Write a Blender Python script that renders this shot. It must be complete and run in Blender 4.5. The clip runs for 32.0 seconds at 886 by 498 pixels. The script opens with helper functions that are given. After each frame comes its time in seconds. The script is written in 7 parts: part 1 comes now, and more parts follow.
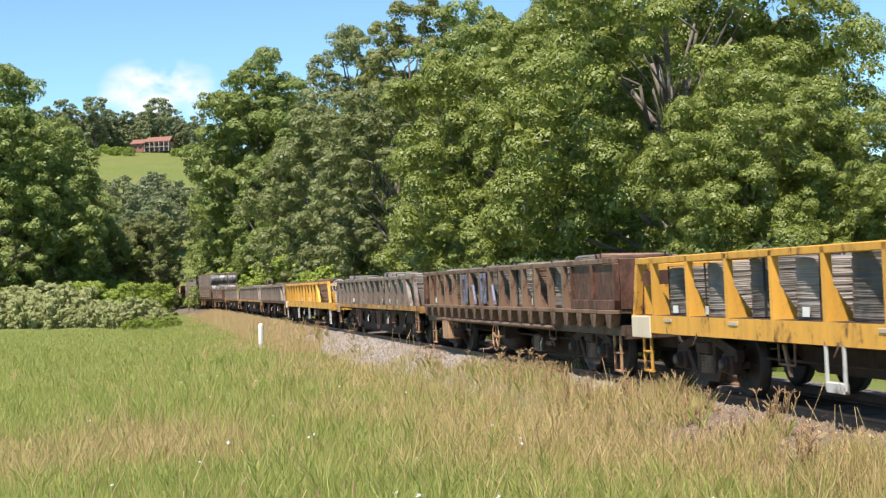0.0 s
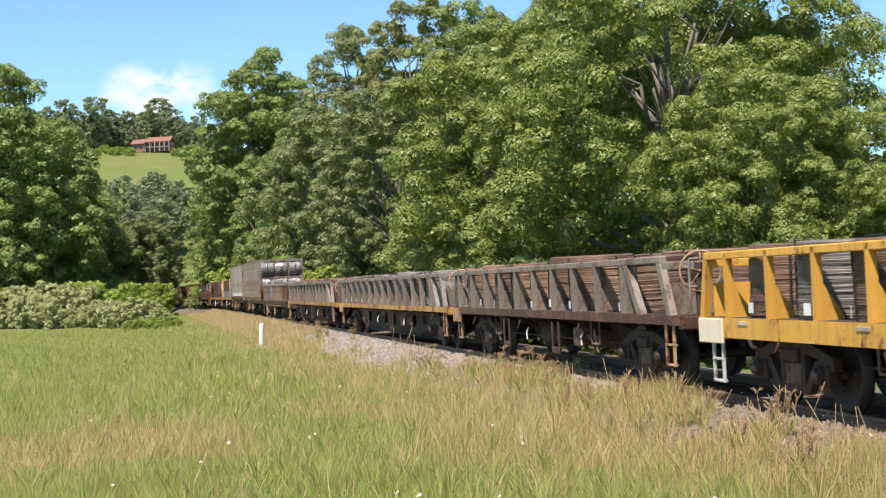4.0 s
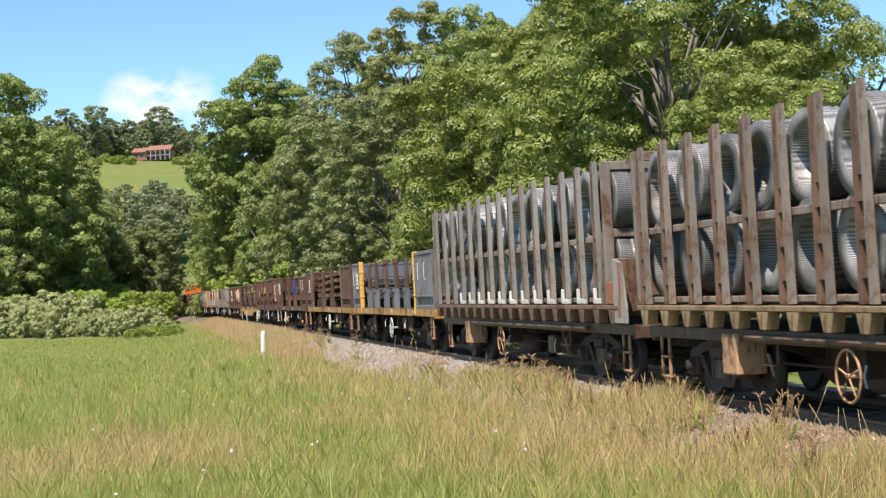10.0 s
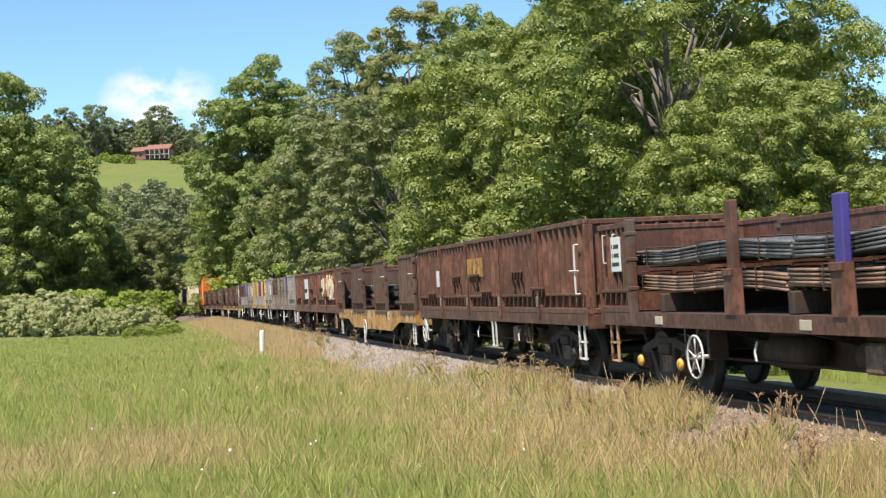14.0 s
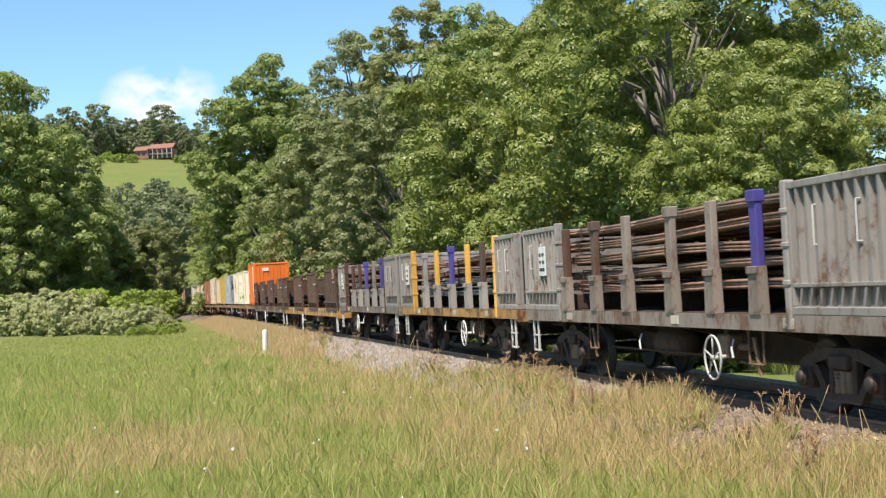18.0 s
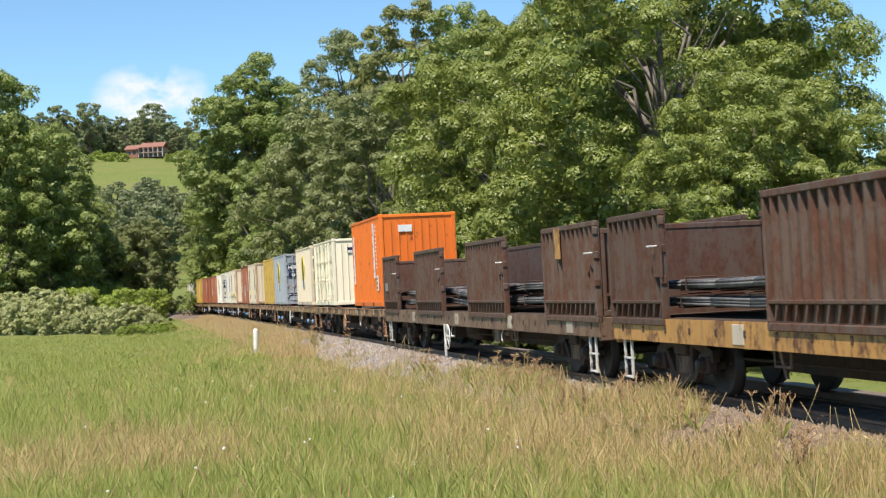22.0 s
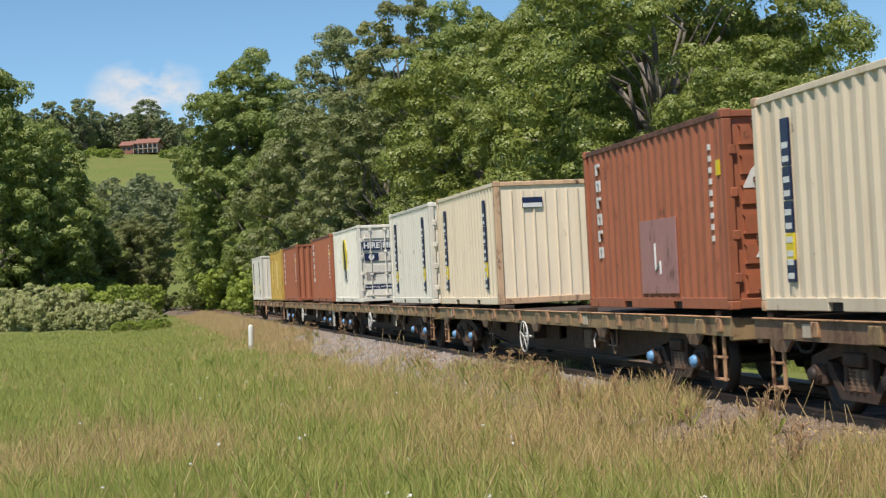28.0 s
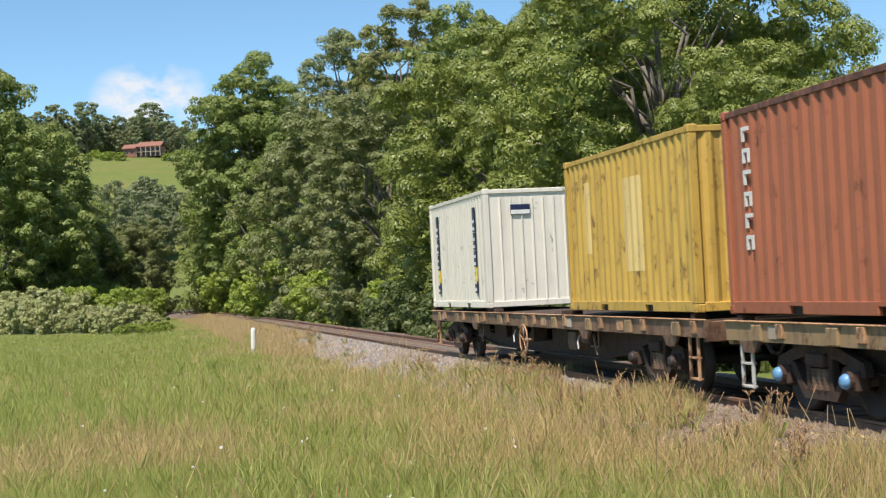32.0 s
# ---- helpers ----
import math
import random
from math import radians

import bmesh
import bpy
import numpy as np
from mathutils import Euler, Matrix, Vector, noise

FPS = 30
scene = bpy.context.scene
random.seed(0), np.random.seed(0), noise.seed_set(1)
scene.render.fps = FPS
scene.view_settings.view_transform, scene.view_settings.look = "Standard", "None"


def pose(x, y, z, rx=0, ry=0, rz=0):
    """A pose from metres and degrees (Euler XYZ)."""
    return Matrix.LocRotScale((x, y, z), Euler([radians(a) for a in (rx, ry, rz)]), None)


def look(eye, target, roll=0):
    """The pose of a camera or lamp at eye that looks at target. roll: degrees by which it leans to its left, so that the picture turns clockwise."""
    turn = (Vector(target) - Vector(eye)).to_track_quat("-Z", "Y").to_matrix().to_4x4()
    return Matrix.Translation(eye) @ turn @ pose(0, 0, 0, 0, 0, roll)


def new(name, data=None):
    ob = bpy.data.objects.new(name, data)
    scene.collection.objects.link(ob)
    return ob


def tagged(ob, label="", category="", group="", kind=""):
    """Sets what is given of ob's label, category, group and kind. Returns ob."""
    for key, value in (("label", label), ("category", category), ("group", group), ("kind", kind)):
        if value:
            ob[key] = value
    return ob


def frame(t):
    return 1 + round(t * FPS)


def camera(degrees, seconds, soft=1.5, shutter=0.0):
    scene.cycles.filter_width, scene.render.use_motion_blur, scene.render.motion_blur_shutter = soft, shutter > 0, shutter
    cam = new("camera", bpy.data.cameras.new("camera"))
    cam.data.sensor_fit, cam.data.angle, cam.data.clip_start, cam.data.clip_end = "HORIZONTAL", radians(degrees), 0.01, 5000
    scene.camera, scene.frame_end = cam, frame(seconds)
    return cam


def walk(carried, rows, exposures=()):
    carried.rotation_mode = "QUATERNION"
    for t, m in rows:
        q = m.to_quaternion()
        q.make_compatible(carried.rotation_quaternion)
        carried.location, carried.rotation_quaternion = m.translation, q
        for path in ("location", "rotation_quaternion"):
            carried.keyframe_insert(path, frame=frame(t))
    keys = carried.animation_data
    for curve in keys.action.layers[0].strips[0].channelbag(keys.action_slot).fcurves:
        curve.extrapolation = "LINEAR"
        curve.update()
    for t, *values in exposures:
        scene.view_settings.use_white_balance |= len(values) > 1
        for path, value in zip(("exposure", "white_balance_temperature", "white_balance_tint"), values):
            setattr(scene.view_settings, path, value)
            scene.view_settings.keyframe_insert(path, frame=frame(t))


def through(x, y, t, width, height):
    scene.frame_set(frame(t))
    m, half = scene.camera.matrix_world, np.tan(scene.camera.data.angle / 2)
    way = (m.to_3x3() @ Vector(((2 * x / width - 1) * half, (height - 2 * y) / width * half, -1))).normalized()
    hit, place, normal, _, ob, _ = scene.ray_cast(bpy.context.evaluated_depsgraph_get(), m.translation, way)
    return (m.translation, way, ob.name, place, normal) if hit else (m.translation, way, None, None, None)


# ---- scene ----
EYE = (0.0, 0.0, 1.94)


def gaze(turn, tilt, lean):
    """The camera's pose: degrees turned to the left, tilted up, leaning."""
    a, b = radians(turn), radians(tilt)
    return look(EYE, (EYE[0] - math.sin(a) * math.cos(b), EYE[1] + math.cos(a) * math.cos(b), EYE[2] + math.sin(b)), lean)


cam = camera(32.77, 32.0, soft=1.25, shutter=0.08)
walk(cam, [
    (0, gaze(0.316, 0.863, -2.61)), (0.5, gaze(0.330, 0.850, -2.61)), (1, gaze(0.300, 0.833, -2.60)),
    (1.5, gaze(0.297, 0.852, -2.60)), (2, gaze(0.289, 0.831, -2.59)), (2.5, gaze(0.300, 0.815, -2.59)),
    (3, gaze(0.294, 0.824, -2.59)), (3.5, gaze(0.313, 0.827, -2.59)), (5.5, gaze(0.371, 1.008, -2.97)),
    (6, gaze(0.371, 1.020, -2.97)), (6.5, gaze(0.344, 0.998, -2.96)), (7, gaze(0.359, 1.028, -3.01)),
    (7.5, gaze(0.370, 1.066, -3.03)), (8, gaze(0.346, 1.079, -3.03)), (8.5, gaze(0.398, 1.098, -3.05)),
    (9, gaze(0.408, 1.101, -3.07)), (9.5, gaze(0.408, 1.101, -3.06)), (10, gaze(0.374, 1.100, -3.06)),
    (10.5, gaze(0.339, 1.096, -3.05)), (11, gaze(0.338, 1.099, -3.05)), (11.5, gaze(0.310, 1.098, -3.03)),
    (12, gaze(0.334, 1.098, -3.02)), (12.5, gaze(0.369, 1.099, -2.99)), (13, gaze(0.400, 1.100, -2.97)),
    (13.5, gaze(0.405, 1.097, -2.95)), (14, gaze(0.334, 1.089, -2.94)), (14.5, gaze(0.323, 1.087, -2.93)),
    (16.5, gaze(0.365, 0.991, -2.93)), (17, gaze(0.376, 1.012, -2.94)), (17.5, gaze(0.429, 1.042, -2.95)),
    (18, gaze(0.441, 1.061, -2.96)), (18.5, gaze(0.384, 1.062, -2.98)), (19, gaze(0.307, 1.080, -2.99)),
    (19.5, gaze(0.214, 1.058, -3.00)), (20, gaze(0.182, 1.084, -2.99)), (20.5, gaze(0.173, 1.080, -2.98)),
    (21, gaze(0.168, 1.049, -2.96)), (21.5, gaze(0.133, 1.031, -2.95)), (22, gaze(0.105, 1.008, -2.94)),
    (22.5, gaze(0.042, 0.974, -2.95)), (23, gaze(-0.007, 0.946, -2.94)), (23.5, gaze(0.013, 0.928, -2.92)),
    (24, gaze(-0.007, 0.929, -2.91)), (24.5, gaze(-0.052, 0.896, -2.90)), (25, gaze(-0.027, 0.868, -2.88)),
    (25.5, gaze(-0.046, 0.823, -2.87)), (27.5, gaze(0.012, 0.824, -2.97)), (28, gaze(-0.076, 0.847, -2.96)),
    (28.5, gaze(-0.057, 0.920, -2.98)), (29, gaze(-0.033, 0.968, -2.98)), (29.5, gaze(-0.011, 1.013, -2.97)),
    (30, gaze(0.028, 1.080, -2.96)), (30.5, gaze(0.006, 1.104, -2.96)), (31, gaze(0.000, 1.089, -2.94)),
    (31.5, gaze(0.011, 1.043, -2.93)), (32, gaze(0.015, 0.979, -2.91)),
], exposures=[(0, 0.55), (20, 0.53), (21.8, 0.45), (22.8, 0.2), (24, -0.2), (25, -0.17), (27.5, 0.0), (29, 0.02), (30.5, 0.16), (32, 0.26)])

# ---- light ----
SUN_WAY = Vector((-0.24, -0.50, 1.0)).normalized()
world = bpy.data.worlds.new("world")
scene.world = world
world.use_nodes = True
wn = world.node_tree.nodes
sky = wn.new("ShaderNodeTexSky")
sky.sky_type, sky.sun_disc = "NISHITA", False
sky.sun_elevation = math.asin(SUN_WAY.z)
sky.sun_rotation = math.atan2(SUN_WAY.x, SUN_WAY.y)
sky.air_density, sky.dust_density, sky.ozone_density = 0.78, 0.0, 1.6
sky.altitude = 800
wn["Background"].inputs["Strength"].default_value = 0.135
tint = wn.new("ShaderNodeMix")
tint.data_type, tint.blend_type = "RGBA", "MULTIPLY"
tint.inputs[0].default_value, tint.inputs[7].default_value = 1.0, (0.83, 1.0, 1.01, 1)
world.node_tree.links.new(sky.outputs[0], tint.inputs[6])
world.node_tree.links.new(tint.outputs[2], wn["Background"].inputs["Color"])
sun = new("sun", bpy.data.lights.new("sun", "SUN"))
sun.data.energy, sun.data.angle, sun.data.color = 5.2, radians(0.55), (1.0, 0.905, 0.80)
sun.matrix_world = look(SUN_WAY * 200, (0, 0, 0))

# a bank of fair-weather cloud far behind the hill
def make_cloud():
    m = bpy.data.materials.new("cloud")
    m.use_nodes = True
    t = m.node_tree
    t.nodes.clear()
    out, ms = t.nodes.new("ShaderNodeOutputMaterial"), t.nodes.new("ShaderNodeMixShader")
    em, tr = t.nodes.new("ShaderNodeEmission"), t.nodes.new("ShaderNodeBsdfTransparent")
    em.inputs[0].default_value, em.inputs[1].default_value = (0.93, 0.94, 0.97, 1), 0.8
    c = t.nodes.new("ShaderNodeTexCoord")
    n, g = t.nodes.new("ShaderNodeTexNoise"), t.nodes.new("ShaderNodeTexGradient")
    n.inputs["Scale"].default_value, n.inputs["Detail"].default_value = 5.5, 8
    mp = t.nodes.new("ShaderNodeMapping")
    mp.inputs["Location"].default_value, mp.inputs["Scale"].default_value = (-1.45, -1.64, 0), (3.5, 3.9, 1)
    g.gradient_type = "SPHERICAL"
    t.links.new(c.outputs["UV"], mp.inputs["Vector"])
    t.links.new(mp.outputs[0], g.inputs["Vector"])
    t.links.new(c.outputs["UV"], n.inputs["Vector"])
    mul = t.nodes.new("ShaderNodeMath")
    mul.operation = "MULTIPLY"
    puff = t.nodes.new("ShaderNodeMapRange")
    puff.inputs[1].default_value, puff.inputs[2].default_value = 0.34, 0.62
    t.links.new(n.outputs["Fac"], puff.inputs[0])
    t.links.new(puff.outputs[0], mul.inputs[0])
    t.links.new(g.outputs["Fac"], mul.inputs[1])
    r = t.nodes.new("ShaderNodeMapRange")
    r.inputs[1].default_value, r.inputs[2].default_value, r.inputs[4].default_value = 0.04, 0.42, 0.85
    t.links.new(mul.outputs[0], r.inputs[0])
    t.links.new(r.outputs[0], ms.inputs[0])
    t.links.new(tr.outputs[0], ms.inputs[1])
    t.links.new(em.outputs[0], ms.inputs[2])
    t.links.new(ms.outputs[0], out.inputs[0])
    x0, x1, z0, z1, y = -1090, -390, 345, 800, 4200
    me = bpy.data.meshes.new("backdrop_cloud")
    me.from_pydata([(x0, y, z0), (x1, y, z0), (x1, y, z1), (x0, y, z1)], [], [(0, 1, 2, 3)])
    uv = me.uv_layers.new(name="UVMap")
    for i, p in enumerate(((0, 0), (1, 0), (1, 1), (0, 1))):
        uv.data[i].uv = p
    me.materials.append(m)
    ob = new("backdrop_cloud", me)
    ob.visible_shadow = False
    tagged(ob, "soft white cloud low over the hill", "cloud", kind="structure")


make_cloud()

# ---- materials ----


def nodes_of(name):
    m = bpy.data.materials.new(name)
    m.use_nodes = True
    t = m.node_tree
    return m, t, t.nodes["Principled BSDF"]


def link(t, a, b):
    t.links.new(a, b)


def mapping(t, scale=(1, 1, 1), coords="Object"):
    c = t.nodes.new("ShaderNodeTexCoord")
    m = t.nodes.new("ShaderNodeMapping")
    m.inputs["Scale"].default_value = scale
    link(t, c.outputs[coords], m.inputs["Vector"])
    return m.outputs[0]


def noise_tex(t, vec, scale, detail=4, rough=0.6):
    n = t.nodes.new("ShaderNodeTexNoise")
    n.inputs["Scale"].default_value, n.inputs["Detail"].default_value, n.inputs["Roughness"].default_value = scale, detail, rough
    link(t, vec, n.inputs["Vector"])
    return n.outputs["Fac"]


def ramp(t, fac, a, b, ca=(0, 0, 0, 1), cb=(1, 1, 1, 1)):
    r = t.nodes.new("ShaderNodeValToRGB")
    r.color_ramp.elements[0].position, r.color_ramp.elements[1].position = a, b
    r.color_ramp.elements[0].color, r.color_ramp.elements[1].color = ca, cb
    link(t, fac, r.inputs[0])
    return r.outputs[0]


def mix(t, fac, a, b, kind="MIX"):
    m = t.nodes.new("ShaderNodeMix")
    m.data_type, m.blend_type = "RGBA", kind
    for sock, v in ((m.inputs[0], fac), (m.inputs[6], a), (m.inputs[7], b)):
        if hasattr(v, "is_linked"):
            link(t, v, sock)
        elif isinstance(v, tuple):
            sock.default_value = (*v[:3], 1)
        else:
            sock.default_value = v
    return m.outputs[2]


def bump(t, p, height, strength=0.3, dist=0.02):
    b = t.nodes.new("ShaderNodeBump")
    b.inputs["Strength"].default_value, b.inputs["Distance"].default_value = strength, dist
    link(t, height, b.inputs["Height"])
    link(t, b.outputs[0], p.inputs["Normal"])


RUST = (0.13, 0.055, 0.03)


def painted(name, color, rust=0.35, rust_color=RUST, rough=0.55, streak=0.5, dirt=(0.10, 0.075, 0.055), shade=0.25):
    """Weathered paint on steel: patches of rust, streaks that run down, road dirt."""
    m, t, p = nodes_of(name)
    info = t.nodes.new("ShaderNodeObjectInfo")
    big = noise_tex(t, mapping(t, (1.6, 1.6, 0.9)), 1.5, 6, 0.72)
    fine = noise_tex(t, mapping(t, (1.0, 1.0, 0.55)), 12.0, 5, 0.75)
    run = noise_tex(t, mapping(t, (7.0, 7.0, 0.35)), 1.0, 4, 0.6)
    c = mix(t, ramp(t, big, 0.3, 0.75), color, tuple(x * (1 - shade) for x in color))
    c = mix(t, ramp(t, run, 0.5, 0.8, (0, 0, 0, 1), (streak, streak, streak, 1)), c, dirt)
    patch = mix(t, 0.5, big, fine, "ADD")
    lo = 1.03 - 0.5 * rust
    c = mix(t, ramp(t, patch, lo - 0.18, lo - 0.06), c, mix(t, ramp(t, fine, 0.3, 0.7), rust_color, tuple(x * 0.5 for x in rust_color)))
    hue = t.nodes.new("ShaderNodeHueSaturation")
    rnd = t.nodes.new("ShaderNodeMapRange")
    rnd.inputs[3].default_value, rnd.inputs[4].default_value = 0.82, 1.14
    link(t, info.outputs["Random"], rnd.inputs[0])
    link(t, rnd.outputs[0], hue.inputs["Value"])
    link(t, c, hue.inputs["Color"])
    link(t, hue.outputs[0], p.inputs["Base Color"])
    link(t, ramp(t, fine, 0.2, 0.8, (rough - 0.12,) * 3 + (1,), (rough + 0.25,) * 3 + (1,)), p.inputs["Roughness"])
    bump(t, p, fine, 0.25, 0.01)
    return m


def plain(name, color, rough=0.7, metal=0.0, var=0.3, scale=6.0, bumpy=0.2):
    m, t, p = nodes_of(name)
    v = mapping(t)
    a, b = noise_tex(t, v, scale, 4), noise_tex(t, v, scale * 7, 3)
    c = mix(t, ramp(t, a, 0.3, 0.7), color, tuple(x * (1 - var) for x in color))
    c = mix(t, ramp(t, b, 0.35, 0.75, (0, 0, 0, 1), (0.35, 0.35, 0.35, 1)), c, tuple(x * (1 - var) * 0.7 for x in color))
    link(t, c, p.inputs["Base Color"])
    p.inputs["Roughness"].default_value, p.inputs["Metallic"].default_value = rough, metal
    bump(t, p, b, bumpy, 0.01)
    return m


def leaves(name, light, dark, rough=0.55, through=0.35):
    """Leaves: colour that varies from leaf to leaf, with light let through."""
    m, t, p = nodes_of(name)
    g = t.nodes.new("ShaderNodeNewGeometry")
    v = mapping(t)
    c = mix(t, g.outputs["Random Per Island"], dark, light)
    c = mix(t, ramp(t, noise_tex(t, v, 0.7, 3), 0.3, 0.7, (0, 0, 0, 1), (0.5, 0.5, 0.5, 1)), c, light)
    link(t, c, p.inputs["Base Color"])
    p.inputs["Roughness"].default_value = rough
    p.inputs["Specular IOR Level"].default_value = 0.5
    tr = t.nodes.new("ShaderNodeBsdfTranslucent")
    link(t, mix(t, 0.5, c, (0.16, 0.24, 0.02)), tr.inputs["Color"])
    ms = t.nodes.new("ShaderNodeMixShader")
    ms.inputs[0].default_value = through
    link(t, p.outputs[0], ms.inputs[1])
    link(t, tr.outputs[0], ms.inputs[2])
    link(t, ms.outputs[0], t.nodes["Material Output"].inputs[0])
    return m


def bands(name, low, high, step, rough=0.45, metal=0.6, axis=2):
    """Wound or bundled steel rod, with a fine relief of single rods."""
    m, t, p = nodes_of(name)
    v = mapping(t)
    w = t.nodes.new("ShaderNodeTexWave")
    w.bands_direction = "XYZ"[axis]
    w.inputs["Scale"].default_value, w.inputs["Distortion"].default_value, w.inputs["Detail"].default_value = 0.314 / step, 1.2, 2
    link(t, v, w.inputs["Vector"])
    n = noise_tex(t, v, 2.3, 4)
    c = mix(t, w.outputs["Fac"], low, high)
    c = mix(t, ramp(t, n, 0.45, 0.72), c, tuple(x * 0.55 for x in low))
    hue, rnd = t.nodes.new("ShaderNodeHueSaturation"), t.nodes.new("ShaderNodeMapRange")
    rnd.inputs[3].default_value, rnd.inputs[4].default_value = 0.62, 1.3
    link(t, t.nodes.new("ShaderNodeObjectInfo").outputs["Random"], rnd.inputs[0])
    link(t, rnd.outputs[0], hue.inputs["Value"])
    link(t, c, hue.inputs["Color"])
    link(t, hue.outputs[0], p.inputs["Base Color"])
    p.inputs["Roughness"].default_value, p.inputs["Metallic"].default_value = rough, metal
    bump(t, p, w.outputs["Fac"], 0.25, 0.01)
    return m


# weathered paints of the train
M_BROWN = painted("brown_paint", (0.20, 0.085, 0.053), 0.42)
M_DARK = painted("dark_brown_paint", (0.115, 0.076, 0.056), 0.35)
M_RED = painted("red_oxide_paint", (0.225, 0.088, 0.055), 0.35)
M_GREY = painted("grey_paint", (0.315, 0.285, 0.255), 0.14, streak=0.4, shade=0.2, dirt=(0.15, 0.10, 0.07), rust_color=(0.20, 0.11, 0.065))
M_BLUEGREY = painted("blue_grey_paint", (0.20, 0.22, 0.32), 0.18)
M_YELLOW = painted("yellow_paint", (0.82, 0.42, 0.065), 0.06, streak=0.35)
M_YSILL = painted("rusty_yellow_paint", (0.56, 0.29, 0.08), 0.2, streak=0.55, rust_color=(0.20, 0.085, 0.035))
M_RIB = painted("rusty_grey_rib", (0.265, 0.215, 0.175), 0.22, shade=0.25, streak=0.55, rust_color=(0.19, 0.10, 0.06))
M_PURPLE = painted("purple_paint", (0.075, 0.055, 0.29), 0.12)
M_WHITE = painted("white_paint", (0.70, 0.69, 0.64), 0.02, streak=0.3)
M_ORANGE = painted("orange_paint", (0.80, 0.175, 0.012), 0.0, streak=0.2, shade=0.08)
M_CREAM = painted("cream_paint", (0.76, 0.645, 0.475), -0.15, streak=0.35, shade=0.10, dirt=(0.34, 0.22, 0.13))
M_PALE = painted("pale_paint", (0.78, 0.735, 0.63), -0.05, streak=0.35, shade=0.12, dirt=(0.32, 0.23, 0.15))
M_CRED = painted("container_red_paint", (0.385, 0.125, 0.060), -0.02, streak=0.3, shade=0.2)
M_OLIVE = painted("worn_brown_paint", (0.36, 0.245, 0.125), 0.14, streak=0.45, rust_color=(0.20, 0.11, 0.06))
M_PINK = painted("faded_pink_paint", (0.44, 0.22, 0.20), 0.05, streak=0.2)
M_CYEL = painted("container_yellow_paint", (0.62, 0.40, 0.08), 0.06, streak=0.35)
M_CBLUE = painted("container_blue_grey_paint", (0.36, 0.39, 0.425), -0.1, streak=0.25)
M_RUSTY = painted("rust_red_stake", (0.17, 0.07, 0.04), 0.7)
M_SILLB = painted("rust_brown_sill", (0.225, 0.135, 0.082), 0.24, streak=0.5, rust_color=(0.15, 0.075, 0.045))
M_CYELP = painted("faded_yellow_paint", (0.70, 0.52, 0.20), 0.0, streak=0.3, shade=0.1)
M_TAN = painted("tan_paint", (0.54, 0.31, 0.165), 0.16)
M_UMBER = painted("umber_paint", (0.265, 0.165, 0.105), 0.22, streak=0.5, rust_color=(0.17, 0.08, 0.045))
M_SLATE = painted("slate_grey_paint", (0.17, 0.172, 0.195), 0.12, streak=0.4)
M_IVORY = painted("ivory_paint", (0.84, 0.765, 0.575), -0.2, streak=0.15, shade=0.06)
M_BARE = painted("bare_brown_steel", (0.20, 0.105, 0.062), 0.25, streak=0.4)
M_STAIN = painted("rust_stained_cream_paint", (0.62, 0.41, 0.25), 0.1, streak=0.5)
M_PLATE = painted("dirty_cream_plate", (0.55, 0.47, 0.36), 0.05, streak=0.4)
M_LOWER = painted("underframe_paint", (0.040, 0.031, 0.024), 0.45, rust_color=(0.085, 0.047, 0.031), rough=0.8)
M_BLACK = plain("black_steel", (0.025, 0.022, 0.02), 0.7)
M_WHEEL = plain("wheel_steel", (0.06, 0.045, 0.038), 0.6, 0.3)
M_TREAD = plain("worn_steel", (0.45, 0.42, 0.40), 0.3, 0.9)
M_NAVY = plain("navy_sticker", (0.012, 0.018, 0.065), 0.4, var=0.1)
M_BLACKP = plain("black_sticker", (0.012, 0.012, 0.015), 0.4, var=0.1)
M_YELP = plain("yellow_sticker", (0.80, 0.62, 0.03), 0.4, var=0.1)
M_LETTER = plain("white_lettering", (0.78, 0.78, 0.75), 0.5, var=0.15)
M_HUB = plain("blue_hub", (0.16, 0.36, 0.62), 0.4, var=0.1)
M_COIL = bands("wound_steel_rod", (0.190, 0.160, 0.138), (0.27, 0.235, 0.205), 0.022, metal=0.1, rough=0.6)
M_HANK = bands("dark_wound_rod", (0.15, 0.14, 0.13), (0.42, 0.41, 0.40), 0.03, metal=0.3, rough=0.42)
M_COILR = bands("rusty_wound_rod", (0.165, 0.095, 0.062), (0.26, 0.15, 0.095), 0.022, metal=0.1, rough=0.65)
M_ROD = plain("steel_rods", (0.215, 0.205, 0.20), 0.5, 0.2, var=0.5)
M_RODR = plain("rusty_rods", (0.40, 0.245, 0.17), 0.6, 0.3, var=0.5)
# ground and growth
M_BARK = plain("bark", (0.25, 0.215, 0.18), 0.9, var=0.5, scale=3.0, bumpy=0.6)
M_LEAF_A = leaves("bright_leaves", (0.265, 0.305, 0.066), (0.175, 0.212, 0.043), 0.45, 0.26)
M_LEAF_B = leaves("grey_green_leaves", (0.250, 0.270, 0.100), (0.165, 0.188, 0.066), 0.5, 0.3)
M_LEAF_C = leaves("yellowish_leaves", (0.285, 0.290, 0.095), (0.190, 0.205, 0.064), 0.5, 0.3)
M_LEAF_E = leaves("pale_gum_leaves", (0.30, 0.335, 0.150), (0.200, 0.232, 0.100), 0.5, 0.3)
M_LEAF_D = leaves("dark_leaves", (0.290, 0.345, 0.095), (0.190, 0.238, 0.062), 0.5, 0.34)
M_LEAF_H = leaves("hedge_leaves", (0.40, 0.41, 0.17), (0.25, 0.275, 0.10), through=0.25)
